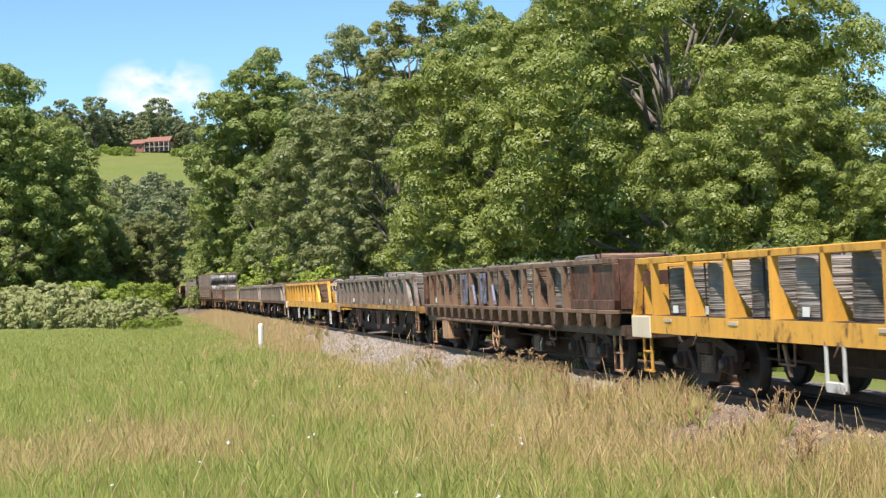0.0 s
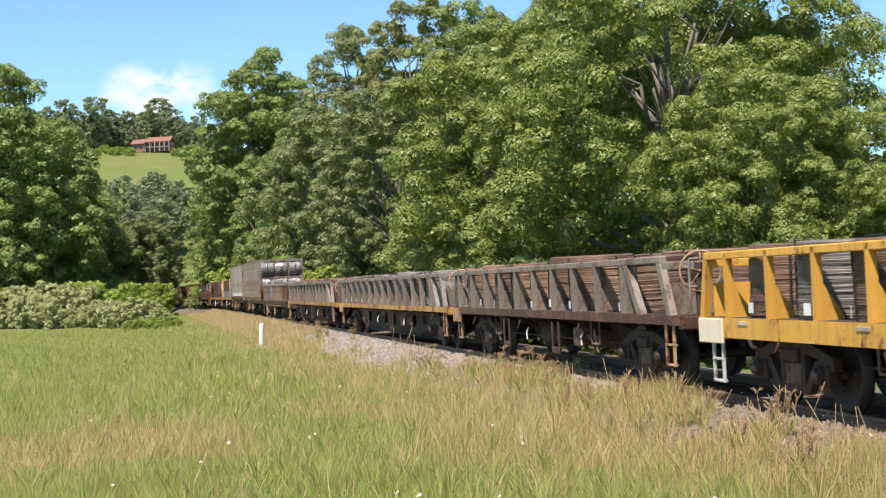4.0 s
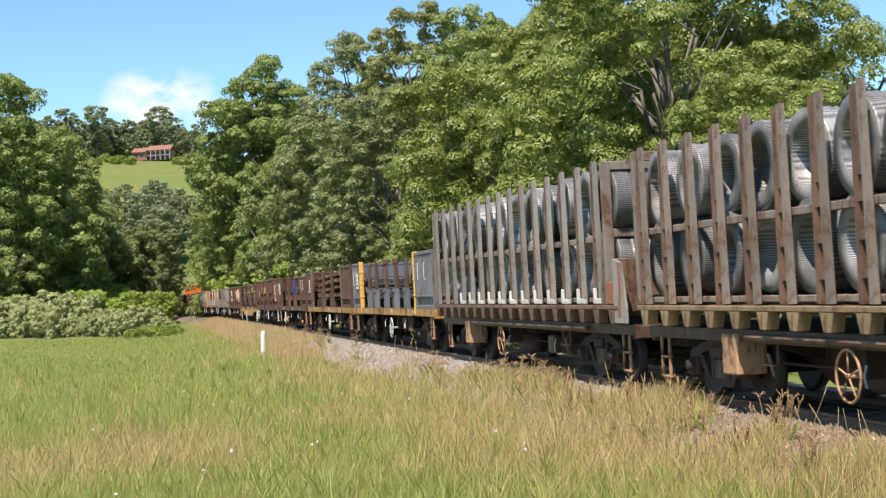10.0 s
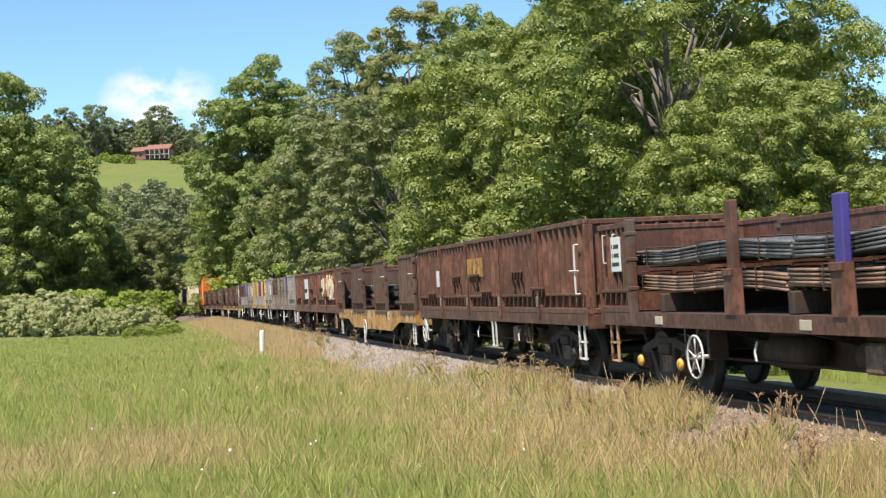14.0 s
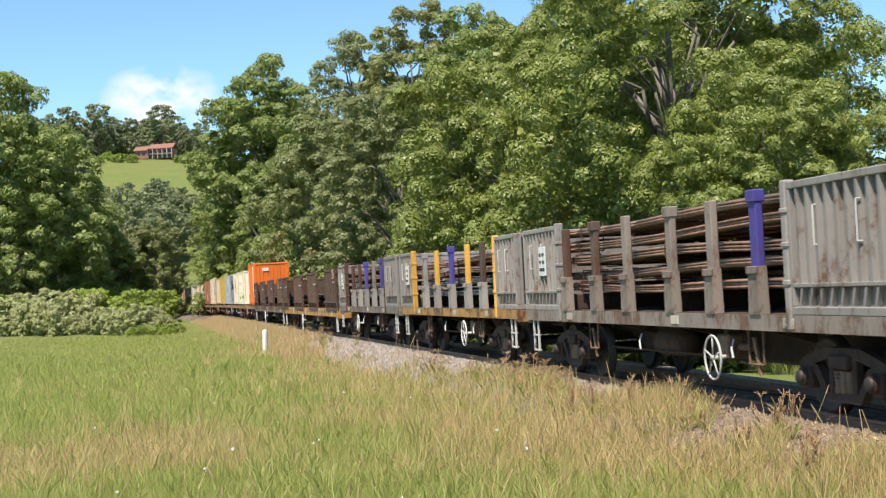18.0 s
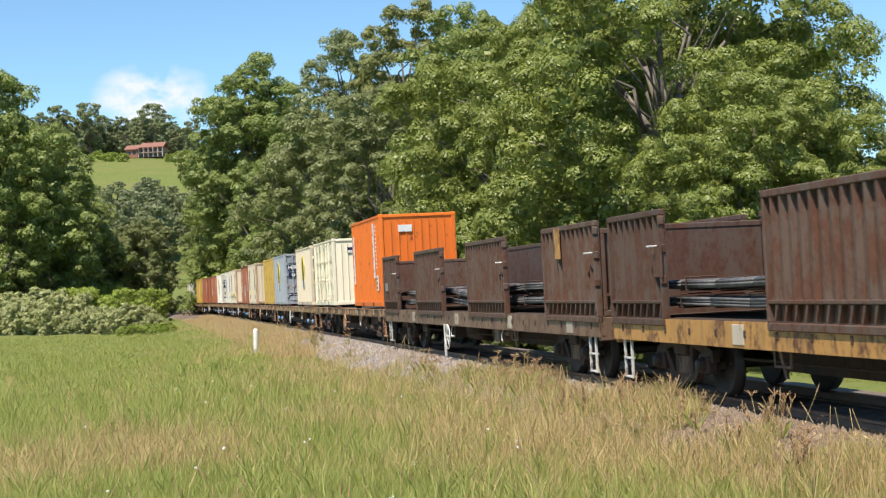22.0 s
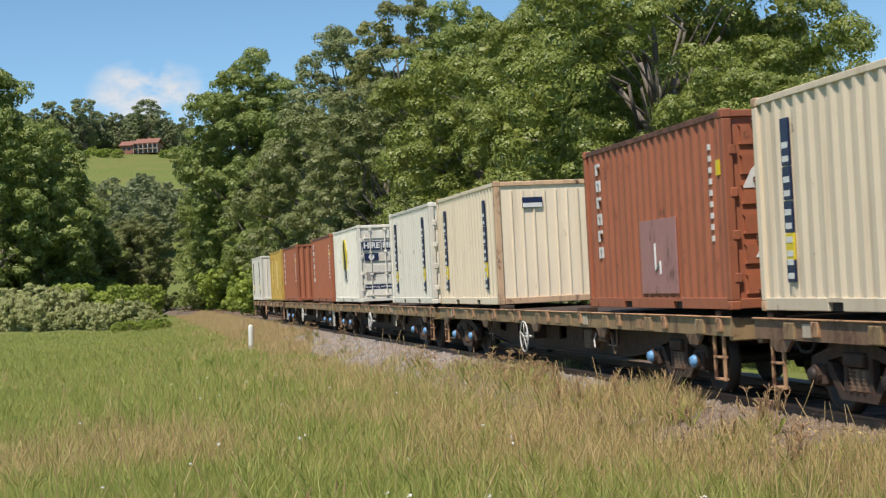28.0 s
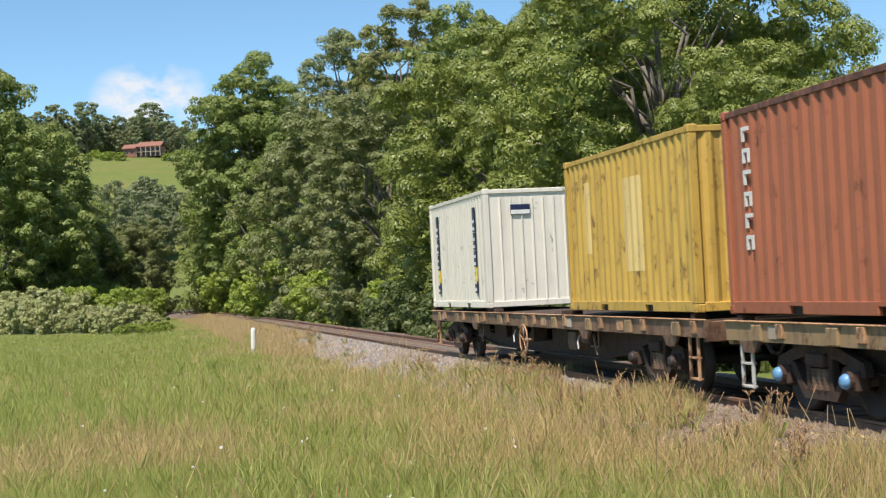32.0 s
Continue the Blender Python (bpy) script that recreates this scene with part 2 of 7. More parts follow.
M_LEAF_G = leaves("fresh_leaves", (0.36, 0.43, 0.068), (0.22, 0.30, 0.044), through=0.35)
# undergrowth leaves, with the shade below the trees put into their dark colour
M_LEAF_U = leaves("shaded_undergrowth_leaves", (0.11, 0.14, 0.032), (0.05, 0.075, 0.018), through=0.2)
# leaves of the far trees, the haze of distance mixed into their paler grey-green
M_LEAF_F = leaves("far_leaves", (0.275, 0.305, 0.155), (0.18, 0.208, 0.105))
M_GRASS = leaves("green_grass", (0.455, 0.465, 0.125), (0.225, 0.28, 0.06), 0.6, 0.35)
M_STRAW = leaves("dry_grass", (0.68, 0.51, 0.245), (0.40, 0.27, 0.11), 0.7, 0.3)
M_TAWNY = leaves("tawny_grass", (0.68, 0.49, 0.25), (0.44, 0.30, 0.14), 0.7, 0.3)
M_SEED = leaves("seed_heads", (0.58, 0.37, 0.20), (0.36, 0.22, 0.12), 0.8, 0.25)
M_SLEEPER = plain("sleeper_wood", (0.20, 0.155, 0.12), 0.85, var=0.4)
M_RAIL = plain("rail_steel", (0.30, 0.175, 0.115), 0.6, 0.1)
M_ROOF = plain("roof_tiles", (0.33, 0.155, 0.11), 0.75)
M_HWALL = plain("house_brick", (0.34, 0.15, 0.10), 0.85)
M_GLASS = plain("dark_glass", (0.02, 0.03, 0.035), 0.1)
M_TIMBER = plain("dead_wood", (0.50, 0.45, 0.36), 0.85)


def ground_material():
    m, t, p = nodes_of("field_soil")
    v = mapping(t)
    a, b, c = noise_tex(t, v, 0.07, 4), noise_tex(t, v, 0.9, 5), noise_tex(t, v, 14.0, 3)
    green = mix(t, ramp(t, b, 0.3, 0.7), (0.13, 0.185, 0.045), (0.19, 0.24, 0.065))
    straw = mix(t, ramp(t, b, 0.3, 0.7), (0.25, 0.24, 0.085), (0.18, 0.20, 0.06))
    col = mix(t, ramp(t, mix(t, 0.4, a, b), 0.42, 0.58), green, straw)
    col = mix(t, ramp(t, c, 0.35, 0.7, (0, 0, 0, 1), (0.6, 0.6, 0.6, 1)), col, (0.10, 0.10, 0.03))
    link(t, col, p.inputs["Base Color"])
    p.inputs["Roughness"].default_value = 0.9
    p.inputs["Specular IOR Level"].default_value = 0.1
    bump(t, p, c, 0.8, 0.05)
    return m


def silted(t, col):
    """Brown silt that has washed over the stones along one stretch of the track."""
    xyz = t.nodes.new("ShaderNodeSeparateXYZ")
    link(t, t.nodes.new("ShaderNodeTexCoord").outputs["Object"], xyz.inputs[0])
    near = t.nodes.new("ShaderNodeMapRange")
    near.inputs[1].default_value, near.inputs[2].default_value, near.inputs[3].default_value, near.inputs[4].default_value = 19.0, 25.0, 0.85, 0.04
    link(t, xyz.outputs["Y"], near.inputs[0])
    return mix(t, near.outputs[0], col, mix(t, ramp(t, noise_tex(t, mapping(t), 9.0, 4), 0.3, 0.7), (0.11, 0.074, 0.050), (0.255, 0.185, 0.128)))


def stone_material():
    """Crushed stone, each piece of its own grey or tan."""
    m, t, p = nodes_of("ballast_stone")
    r = t.nodes.new("ShaderNodeNewGeometry").outputs["Random Per Island"]
    c = mix(t, r, (0.155, 0.138, 0.125), (0.47, 0.43, 0.385))
    c = mix(t, ramp(t, noise_tex(t, mapping(t), 0.5, 3), 0.45, 0.65, (0, 0, 0, 1), (0.55, 0.55, 0.55, 1)), c, (0.30, 0.205, 0.135))
    c = mix(t, ramp(t, noise_tex(t, mapping(t), 30.0, 3), 0.3, 0.7, (0, 0, 0, 1), (0.35, 0.35, 0.35, 1)), c, (0.16, 0.13, 0.11))
    link(t, c, p.inputs["Base Color"])
    p.inputs["Roughness"].default_value = 0.88
    return m


def silt_stones(m):
    t = m.node_tree
    base = t.nodes["Principled BSDF"].inputs["Base Color"]
    link(t, silted(t, base.links[0].from_socket), base)


def ballast_material():
    m, t, p = nodes_of("ballast_bed")
    v = mapping(t)
    w = t.nodes.new("ShaderNodeTexVoronoi")
    w.inputs["Scale"].default_value = 16.0
    link(t, v, w.inputs["Vector"])
    b = noise_tex(t, v, 0.6, 4)
    col = mix(t, 0.75, mix(t, ramp(t, b, 0.35, 0.65), (0.27, 0.25, 0.23), (0.22, 0.14, 0.09)), ramp(t, noise_tex(t, v, 22.0, 3), 0.25, 0.75, (0.35, 0.33, 0.31, 1), (1, 0.97, 0.93, 1)), "MULTIPLY")
    col = silted(t, col)
    link(t, col, p.inputs["Base Color"])
    p.inputs["Roughness"].default_value = 0.9
    bump(t, p, w.outputs["Distance"], 1.0, 0.05)
    return m


M_FIELD = ground_material()
M_BED = ballast_material()
M_STONE = stone_material()
silt_stones(M_STONE)

# ---- mesh helpers ----


class Shape:
    """Collects vertices and faces of one part."""

    def __init__(self):
        self.v, self.f = [], []

    def add(self, verts, faces, m=None):
        n = len(self.v)
        self.v += [tuple(m @ Vector(p)) for p in verts] if m else [tuple(p) for p in verts]
        self.f += [tuple(i + n for i in f) for f in faces]
        return self

    def box(self, x0, x1, y0, y1, z0, z1, c=0.0, m=None):
        """A box; c: the width of its bevelled edges."""
        if c <= 0:
            v = [(x, y, z) for x in (x0, x1) for y in (y0, y1) for z in (z0, z1)]
            return self.add(v, [(0, 1, 3, 2), (4, 6, 7, 5), (0, 4, 5, 1), (2, 3, 7, 6), (0, 2, 6, 4), (1, 5, 7, 3)], m)
        c = min(c, (x1 - x0) * 0.45, (y1 - y0) * 0.45, (z1 - z0) * 0.45)
        bm = bmesh.new()
        bmesh.ops.create_cube(bm, size=1)
        for w in bm.verts:
            w.co = Vector(((x0 + x1) / 2 + w.co.x * (x1 - x0), (y0 + y1) / 2 + w.co.y * (y1 - y0), (z0 + z1) / 2 + w.co.z * (z1 - z0)))
        bmesh.ops.bevel(bm, geom=list(bm.edges), offset=c, segments=1, affect="EDGES")
        bm.verts.index_update()
        self.add([w.co for w in bm.verts], [[w.index for w in f.verts] for f in bm.faces], m)
        bm.free()
        return self

    def prism(self, pts, a, b, axis="y", m=None):
        """A polygon in the plane across axis, pulled from a to b."""
        put = {"x": lambda p, d: (d, p[0], p[1]), "y": lambda p, d: (p[0], d, p[1]), "z": lambda p, d: (p[0], p[1], d)}[axis]
        n = len(pts)
        v = [put(p, a) for p in pts] + [put(p, b) for p in pts]
        f = [tuple(range(n))[::-1], tuple(range(n, 2 * n))] + [(i, (i + 1) % n, n + (i + 1) % n, n + i) for i in range(n)]
        return self.add(v, f, m)

    def tube(self, a, b, r, r2=None, n=10):
        a, b = Vector(a), Vector(b)
        r2 = r if r2 is None else r2
        q = (b - a).to_track_quat("Z", "Y").to_matrix()
        v, f = [], []
        for p, s in ((a, r), (b, r2)):
            v += [p + q @ Vector((s * math.cos(i * math.tau / n), s * math.sin(i * math.tau / n), 0)) for i in range(n)]
        f = [tuple(range(n))[::-1], tuple(range(n, 2 * n))] + [(i, (i + 1) % n, n + (i + 1) % n, n + i) for i in range(n)]
        return self.add(v, f)

    def bent(self, pts, r, n=6):
        for a, b in zip(pts, pts[1:]):
            self.tube(a, b, r, r, n)
        return self

    def lathe(self, prof, n=24, axis="z", at=(0, 0, 0), closed=False):
        """A profile of (radius, height) turned round an axis."""
        put = {"z": lambda r, c, s, h: (r * c, r * s, h), "y": lambda r, c, s, h: (r * c, h, r * s), "x": lambda r, c, s, h: (h, r * c, r * s)}[axis]
        k = len(prof)
        v = [tuple(Vector(put(r, math.cos(i * math.tau / n), math.sin(i * math.tau / n), h)) + Vector(at)) for i in range(n) for r, h in prof]
        f = []
        for i in range(n):
            j = (i + 1) % n
            for a in range(k if closed else k - 1):
                b = (a + 1) % k
                f.append((i * k + a, j * k + a, j * k + b, i * k + b))
        if not closed:
            f += [tuple(i * k for i in range(n))[::-1], tuple(i * k + k - 1 for i in range(n))]
        return self.add(v, f)

    def mesh(self, name, material, smooth=False, weld=False):
        me = bpy.data.meshes.new(name)
        me.from_pydata(self.v, [], self.f)
        if weld:
            bm = bmesh.new()
            bm.from_mesh(me)
            bmesh.ops.remove_doubles(bm, verts=bm.verts, dist=0.0005)
            bm.to_mesh(me)
            bm.free()
        me.materials.append(material)
        if smooth:
            me.shade_smooth()
        me.update()
        return me


def part(name, shape, material, parent, label="", at=None, smooth=False):
    """One mesh under a thing. shape: a Shape, or a mesh that alike parts share."""
    me = shape.mesh(name, material, smooth) if isinstance(shape, Shape) else shape
    ob = new(name, me)
    ob.parent = parent
    if at is not None:
        ob.matrix_basis = at if isinstance(at, Matrix) else Matrix.Translation(at)
    return tagged(ob, label)


def quads(name, v, material, n=4, kind=""):
    """One mesh of loose faces of n corners each, from an array of points."""
    me = bpy.data.meshes.new(name)
    v = np.ascontiguousarray(v, np.float32).reshape(-1, 3)
    k = len(v) // n
    me.vertices.add(len(v))
    me.vertices.foreach_set("co", v.ravel())
    me.loops.add(len(v))
    me.loops.foreach_set("vertex_index", np.arange(len(v), dtype=np.int32))
    me.polygons.add(k)
    me.polygons.foreach_set("loop_start", np.arange(0, k * n, n, dtype=np.int32))
    me.update(calc_edges=True)
    me.materials.append(material)
    return me

# ---- the line of the track and the ground ----
# u: metres along the track, away from the camera; 0 lies 30 m ahead
UG = np.linspace(-560.0, 620.0, 2361)


def ease(a, b, x):
    k = np.clip((x - a) / (b - a), 0, 1)
    return k * k * (3 - 2 * k)


HEAD = -0.2042 - 0.045 * ease(95, 140, UG) + np.clip((UG - 168) / 210.0, 0, 0.75)
STEP = UG[1] - UG[0]
TX = np.concatenate([[0], np.cumsum((np.sin(HEAD[1:]) + np.sin(HEAD[:-1])) / 2 * STEP)])
TY = np.concatenate([[0], np.cumsum((np.cos(HEAD[1:]) + np.cos(HEAD[:-1])) / 2 * STEP)])
TX += 2.695 - np.interp(0, UG, TX)
TY += 30.0 - np.interp(0, UG, TY)
TZ = -0.00642 * np.clip(UG, -80, 230)


def on_track(u, lean=0.15):
    """The pose of something on the rails at u: x towards the camera's end, z up."""
    h = np.interp(u, UG, HEAD)
    a, b = np.interp(u + 5, UG, TZ), np.interp(u - 5, UG, TZ)
    m = Matrix.Translation((np.interp(u, UG, TX), np.interp(u, UG, TY), np.interp(u, UG, TZ)))
    return m @ Euler((0, 0, -math.pi / 2 - h)).to_matrix().to_4x4() @ Euler((radians(-lean), -math.atan2(b - a, 10), 0)).to_matrix().to_4x4()


def along(x, y):
    """For points of the plan: their u and their distance from the track."""
    x, y = np.atleast_1d(x).astype(float), np.atleast_1d(y).astype(float)
    px, py, pu = TX[::4], TY[::4], UG[::4]
    u, d = np.empty_like(x), np.empty_like(x)
    for i in range(0, len(x), 4000):
        q = (x[i:i + 4000, None] - px) ** 2 + (y[i:i + 4000, None] - py) ** 2
        k = q.argmin(1)
        u[i:i + 4000], d[i:i + 4000] = pu[k], np.sqrt(q.min(1))
    return u, d


def ground_z(x, y):
    """The height of the ground."""
    x, y = np.atleast_1d(x).astype(float), np.atleast_1d(y).astype(float)
    u, d = along(x, y)
    z = np.interp(u, UG, TZ) - 0.52 - 0.36 * ease(3, 12, d)
    r = np.hypot(x, y + 2)
    z += 1.05 * np.exp(-(r / 13.0) ** 2) * ease(3.2, 8.5, d)
    z += 0.05 * np.sin(x * 0.7 + 1.3 * np.sin(y * 0.31)) * ease(3, 6, d)
    hill = ease(330, 800, y) * np.exp(-((x + 190) / 330.0) ** 2)
    z += hill * 74.5 + ease(780, 1700, y) * 25
    return z


def cover_z(x, y):
    """The height of the ground or of the ballast, whichever lies higher."""
    u, d = along(x, y)
    return np.maximum(ground_z(x, y), np.interp(u, UG, TZ) + np.interp(d, [1.05, 2.3, 3.2, 3.3], [-0.11, -0.22, -0.64, -5]))


def axis_steps(lo, hi, fine, grow):
    a = [0.0]
    s = fine
    while a[-1] < hi:
        a.append(a[-1] + s)
        if a[-1] > 30:
            s *= grow
    b = [0.0]
    s = fine
    while b[-1] > lo:
        b.append(b[-1] - s)
        if b[-1] < -30:
            s *= grow
    return np.array(sorted(set(a + b)))


def make_ground():
    xs, ys = axis_steps(-2500, 2500, 0.7, 1.06), axis_steps(-800, 4500, 0.7, 1.04)
    gx, gy = np.meshgrid(xs, ys)
    z = ground_z(gx.ravel(), gy.ravel())
    nx, ny = len(xs), len(ys)
    v = np.column_stack([gx.ravel(), gy.ravel(), z])
    k = (np.arange(ny - 1)[:, None] * nx + np.arange(nx - 1)).ravel()
    me = bpy.data.meshes.new("ground")
    me.from_pydata(v.tolist(), [], np.column_stack([k, k + 1, k + nx + 1, k + nx]).tolist())
    me.materials.append(M_FIELD)
    me.shade_smooth()
    tagged(new("ground", me), "grassy field, green in parts and straw-dry in others", "field", kind="structure")


make_ground()


def ribbon(name, prof, u0, u1, step, material, closed=False):
    """A profile of (offset, height) drawn along the track; offsets are positive to the picture's right."""
    us = np.arange(u0, u1 + 0.01, step)
    v, f, k = [], [], len(prof)
    for u in us:
        m = on_track(u)
        v += [tuple(m @ Vector((0, o, h))) for o, h in prof]
    for i in range(len(us) - 1):
        for a in range(k if closed else k - 1):
            b = (a + 1) % k
            f.append((i * k + a, i * k + b, (i + 1) * k + b, (i + 1) * k + a))
    me = bpy.data.meshes.new(name)
    me.from_pydata(v, [], f)
    me.materials.append(material)
    return me


def make_track():
    bed = [(-3.2, -0.64), (-2.3, -0.22), (-1.05, -0.11), (-0.9, -0.17), (0.9, -0.17), (1.05, -0.11), (2.3, -0.22), (3.2, -0.64)]
    tagged(new("ballast", ribbon("ballast", bed, -120, 420, 1.5, M_BED)), "grey and rust-stained ballast bed of crushed stone", "ballast", kind="structure")
    rail = [(-0.036, 0.0), (0.036, 0.0), (0.034, -0.035), (0.01, -0.05), (0.01, -0.12), (0.07, -0.14), (0.07, -0.155), (-0.07, -0.155), (-0.07, -0.14), (-0.01, -0.12), (-0.01, -0.05), (-0.034, -0.035)]
    for side in (-0.7535, 0.7535):
        tagged(new("rail", ribbon("rail", [(o + side, h) for o, h in rail], -120, 420, 2.0, M_RAIL, True)), "rust-brown steel running rail", "rail", "rails of the track", "structure")
    plank = Shape().box(-0.12, 0.12, -1.22, 1.22, -0.30, -0.155, 0.015).mesh("sleeper", M_SLEEPER)
    sleepers = tagged(new("sleepers"), "weathered timber sleepers bedded in ballast", "sleepers", kind="structure")
    for i in range(240):
        part("sleeper", plank, M_SLEEPER, sleepers, at=on_track(-35 + i * 0.61) @ pose(0, 0, 0, 0, 0, random.uniform(-1, 1)))
    # loose stones that lie proud of the shoulder
    n = 44000
    rng = np.random.default_rng(4)
    u = rng.uniform(-24, 90, n)
    o = -rng.uniform(0.92, 3.2, n)
    base = np.interp(-o, [1.05, 2.3, 3.2], [-0.11, -0.22, -0.64])
    h = np.interp(u, UG, HEAD)
    c = np.column_stack([np.interp(u, UG, TX) + np.cos(h) * o, np.interp(u, UG, TY) - np.sin(h) * o, np.interp(u, UG, TZ) + base])
    r = rng.uniform(0.026, 0.06, n)[:, None, None]
    octa = np.array([(1, 0, 0), (0, 1, 0), (-1, 0, 0), (0, -1, 0), (0, 0, 1), (0, 0, -1)], float)
    pts = octa[None] * (0.6 + 0.7 * rng.random((n, 6, 1))) * r
    ang = rng.uniform(0, 6.28, n)
    ca, sa = np.cos(ang)[:, None], np.sin(ang)[:, None]
    x, y = pts[..., 0] * ca - pts[..., 1] * sa, pts[..., 0] * sa + pts[..., 1] * ca
    pts = np.stack([x, y, pts[..., 2] + 0.3 * x], -1) + c[:, None]
    tri = np.array([(0, 1, 4), (1, 2, 4), (2, 3, 4), (3, 0, 4)])
    me = bpy.data.meshes.new("ballast_stones")
    me.from_pydata(pts.reshape(-1, 3).tolist(), [], (np.arange(n)[:, None, None] * 6 + tri).reshape(-1, 3).tolist())
    me.materials.append(M_STONE)
    tagged(new("ballast_stones", me), "loose crushed grey and brown ballast stones", "stones", kind="stuff")


make_track()

# ---- trees and bushes ----


def diamonds(rng, pos, n, size, slim):
    """Leaves at many points, each facing n."""
    n = n / np.linalg.norm(n, axis=1, keepdims=True)
    a = np.cross(n, rng.normal(size=pos.shape))
    a /= np.linalg.norm(a, axis=1, keepdims=True)
    b = np.cross(n, a)
    s = size * (0.6 + 0.8 * rng.random((len(pos), 1)))
    return np.stack([pos - a * s, pos - b * s * slim, pos + a * s, pos + b * s * slim], 1)


def sphere(rng, *shape):
    d = rng.normal(size=(*shape, 3))
    return d / np.linalg.norm(d, axis=-1, keepdims=True)


def leaf_cloud(rng, centres, radii, domes, per, size, flat=0.8):
    """Boughs that carry small rounded heads of leaves on their outer and upper sides."""
    k = len(centres)
    out = centres - np.array([0, 0, centres[:, 2].mean()])
    out /= np.linalg.norm(out, axis=1, keepdims=True) + 1e-6
    d = sphere(rng, k, domes) + 0.55 * out[:, None] + np.array([0, 0, 0.45])
    d /= np.linalg.norm(d, axis=2, keepdims=True)
    head = (centres[:, None] + d * radii[:, None, None] * (0.70 + 0.34 * rng.random((k, domes, 1))) * np.array([1, 1, flat])).reshape(-1, 3)
    hr = np.repeat(radii, domes) * (0.27 + 0.19 * rng.random(k * domes))
    m = len(head)

    def shell(count, near, far, below):
        d2 = sphere(rng, m, count)
        low = rng.random((m, count)) < below
        d2[..., 2] = np.where(low, d2[..., 2], np.abs(d2[..., 2]))
        lump = 1 + 0.08 * np.sin(6 * d2[..., :1] + 3 * np.arange(m)[:, None, None]) + 0.08 * np.sin(7 * d2[..., 1:2] + np.arange(m)[:, None, None])
        pos = head[:, None] + d2 * hr[:, None, None] * lump * (near + (far - near) * rng.random((m, count, 1))) * np.array([1, 1, 0.85])
        return d2.reshape(-1, 3), pos.reshape(-1, 3)

    d2, pos = shell(per, 0.84, 1.08, 0.25)
    outer = diamonds(rng, pos, d2 * 1.5 + rng.normal(size=pos.shape) * 0.38 + np.array([0, 0, 0.25]), size, 0.5)
    # broader leaves close each head, and some the middle of each bough
    d2, pos = shell(96, 0.72, 0.92, 0.35)
    mid = diamonds(rng, pos, d2 + rng.normal(size=pos.shape) * 0.2, np.minimum(np.repeat(hr, 96)[:, None] * 0.15, size * 1.5), 0.65)
    d3 = sphere(rng, k, 90)
    pos = (centres[:, None] + d3 * radii[:, None, None] * np.array([1, 1, flat]) * (0.2 + 0.38 * rng.random((k, 90, 1)))).reshape(-1, 3)
    inner = diamonds(rng, pos, d3.reshape(-1, 3) + rng.normal(size=pos.shape) * 0.3, np.minimum(0.085 * np.repeat(radii, 90)[:, None], size * 2.2), 0.7)
    return np.concatenate([outer, mid, inner])


def crown_clumps(rng, height, width, low, clumps, clump, peak, hollow=None):
    """Bough centres in an uneven crown from low to height; peak: how far up it is widest; hollow: a bay left open (angle, height, radius)."""
    c, tries = [], 0
    while len(c) < clumps:
        tries += 1
        z = (len(c) * 0.618034 + 0.1 * rng.random()) % 1.0
        shape = math.sqrt(max(0.03, 1 - ((z - peak) / (1.02 - peak)) ** 2)) if z > peak else 0.8 + 0.2 * z / peak
        r = max(0.1, width / 2 * shape - clump * 0.15)
        ang, q = rng.uniform(0, math.tau), math.sqrt(rng.uniform(0.25, 1.0))
        lob = 1 + 0.16 * math.sin(3 * ang + 5 * z) + 0.12 * math.sin(5 * ang - 7 * z + 1)
        p = (r * q * lob * math.cos(ang), r * q * lob * math.sin(ang), low + (height - clump * 0.6 - low) * z * (0.95 + 0.05 * math.sin(4 * ang)))
        if tries < clumps * 30 and any(math.dist(p, o) < clump * 1.1 for o in c):
            continue
        if hollow:
            h = radians(hollow[0])
            if p[0] * math.cos(h) + p[1] * math.sin(h) > -1.0 and math.hypot(p[1] * math.cos(h) - p[0] * math.sin(h), p[2] - hollow[1]) < hollow[2]:
                continue
        c.append(p)
    return np.array(c), clump * (0.7 + 0.6 * rng.random(clumps))


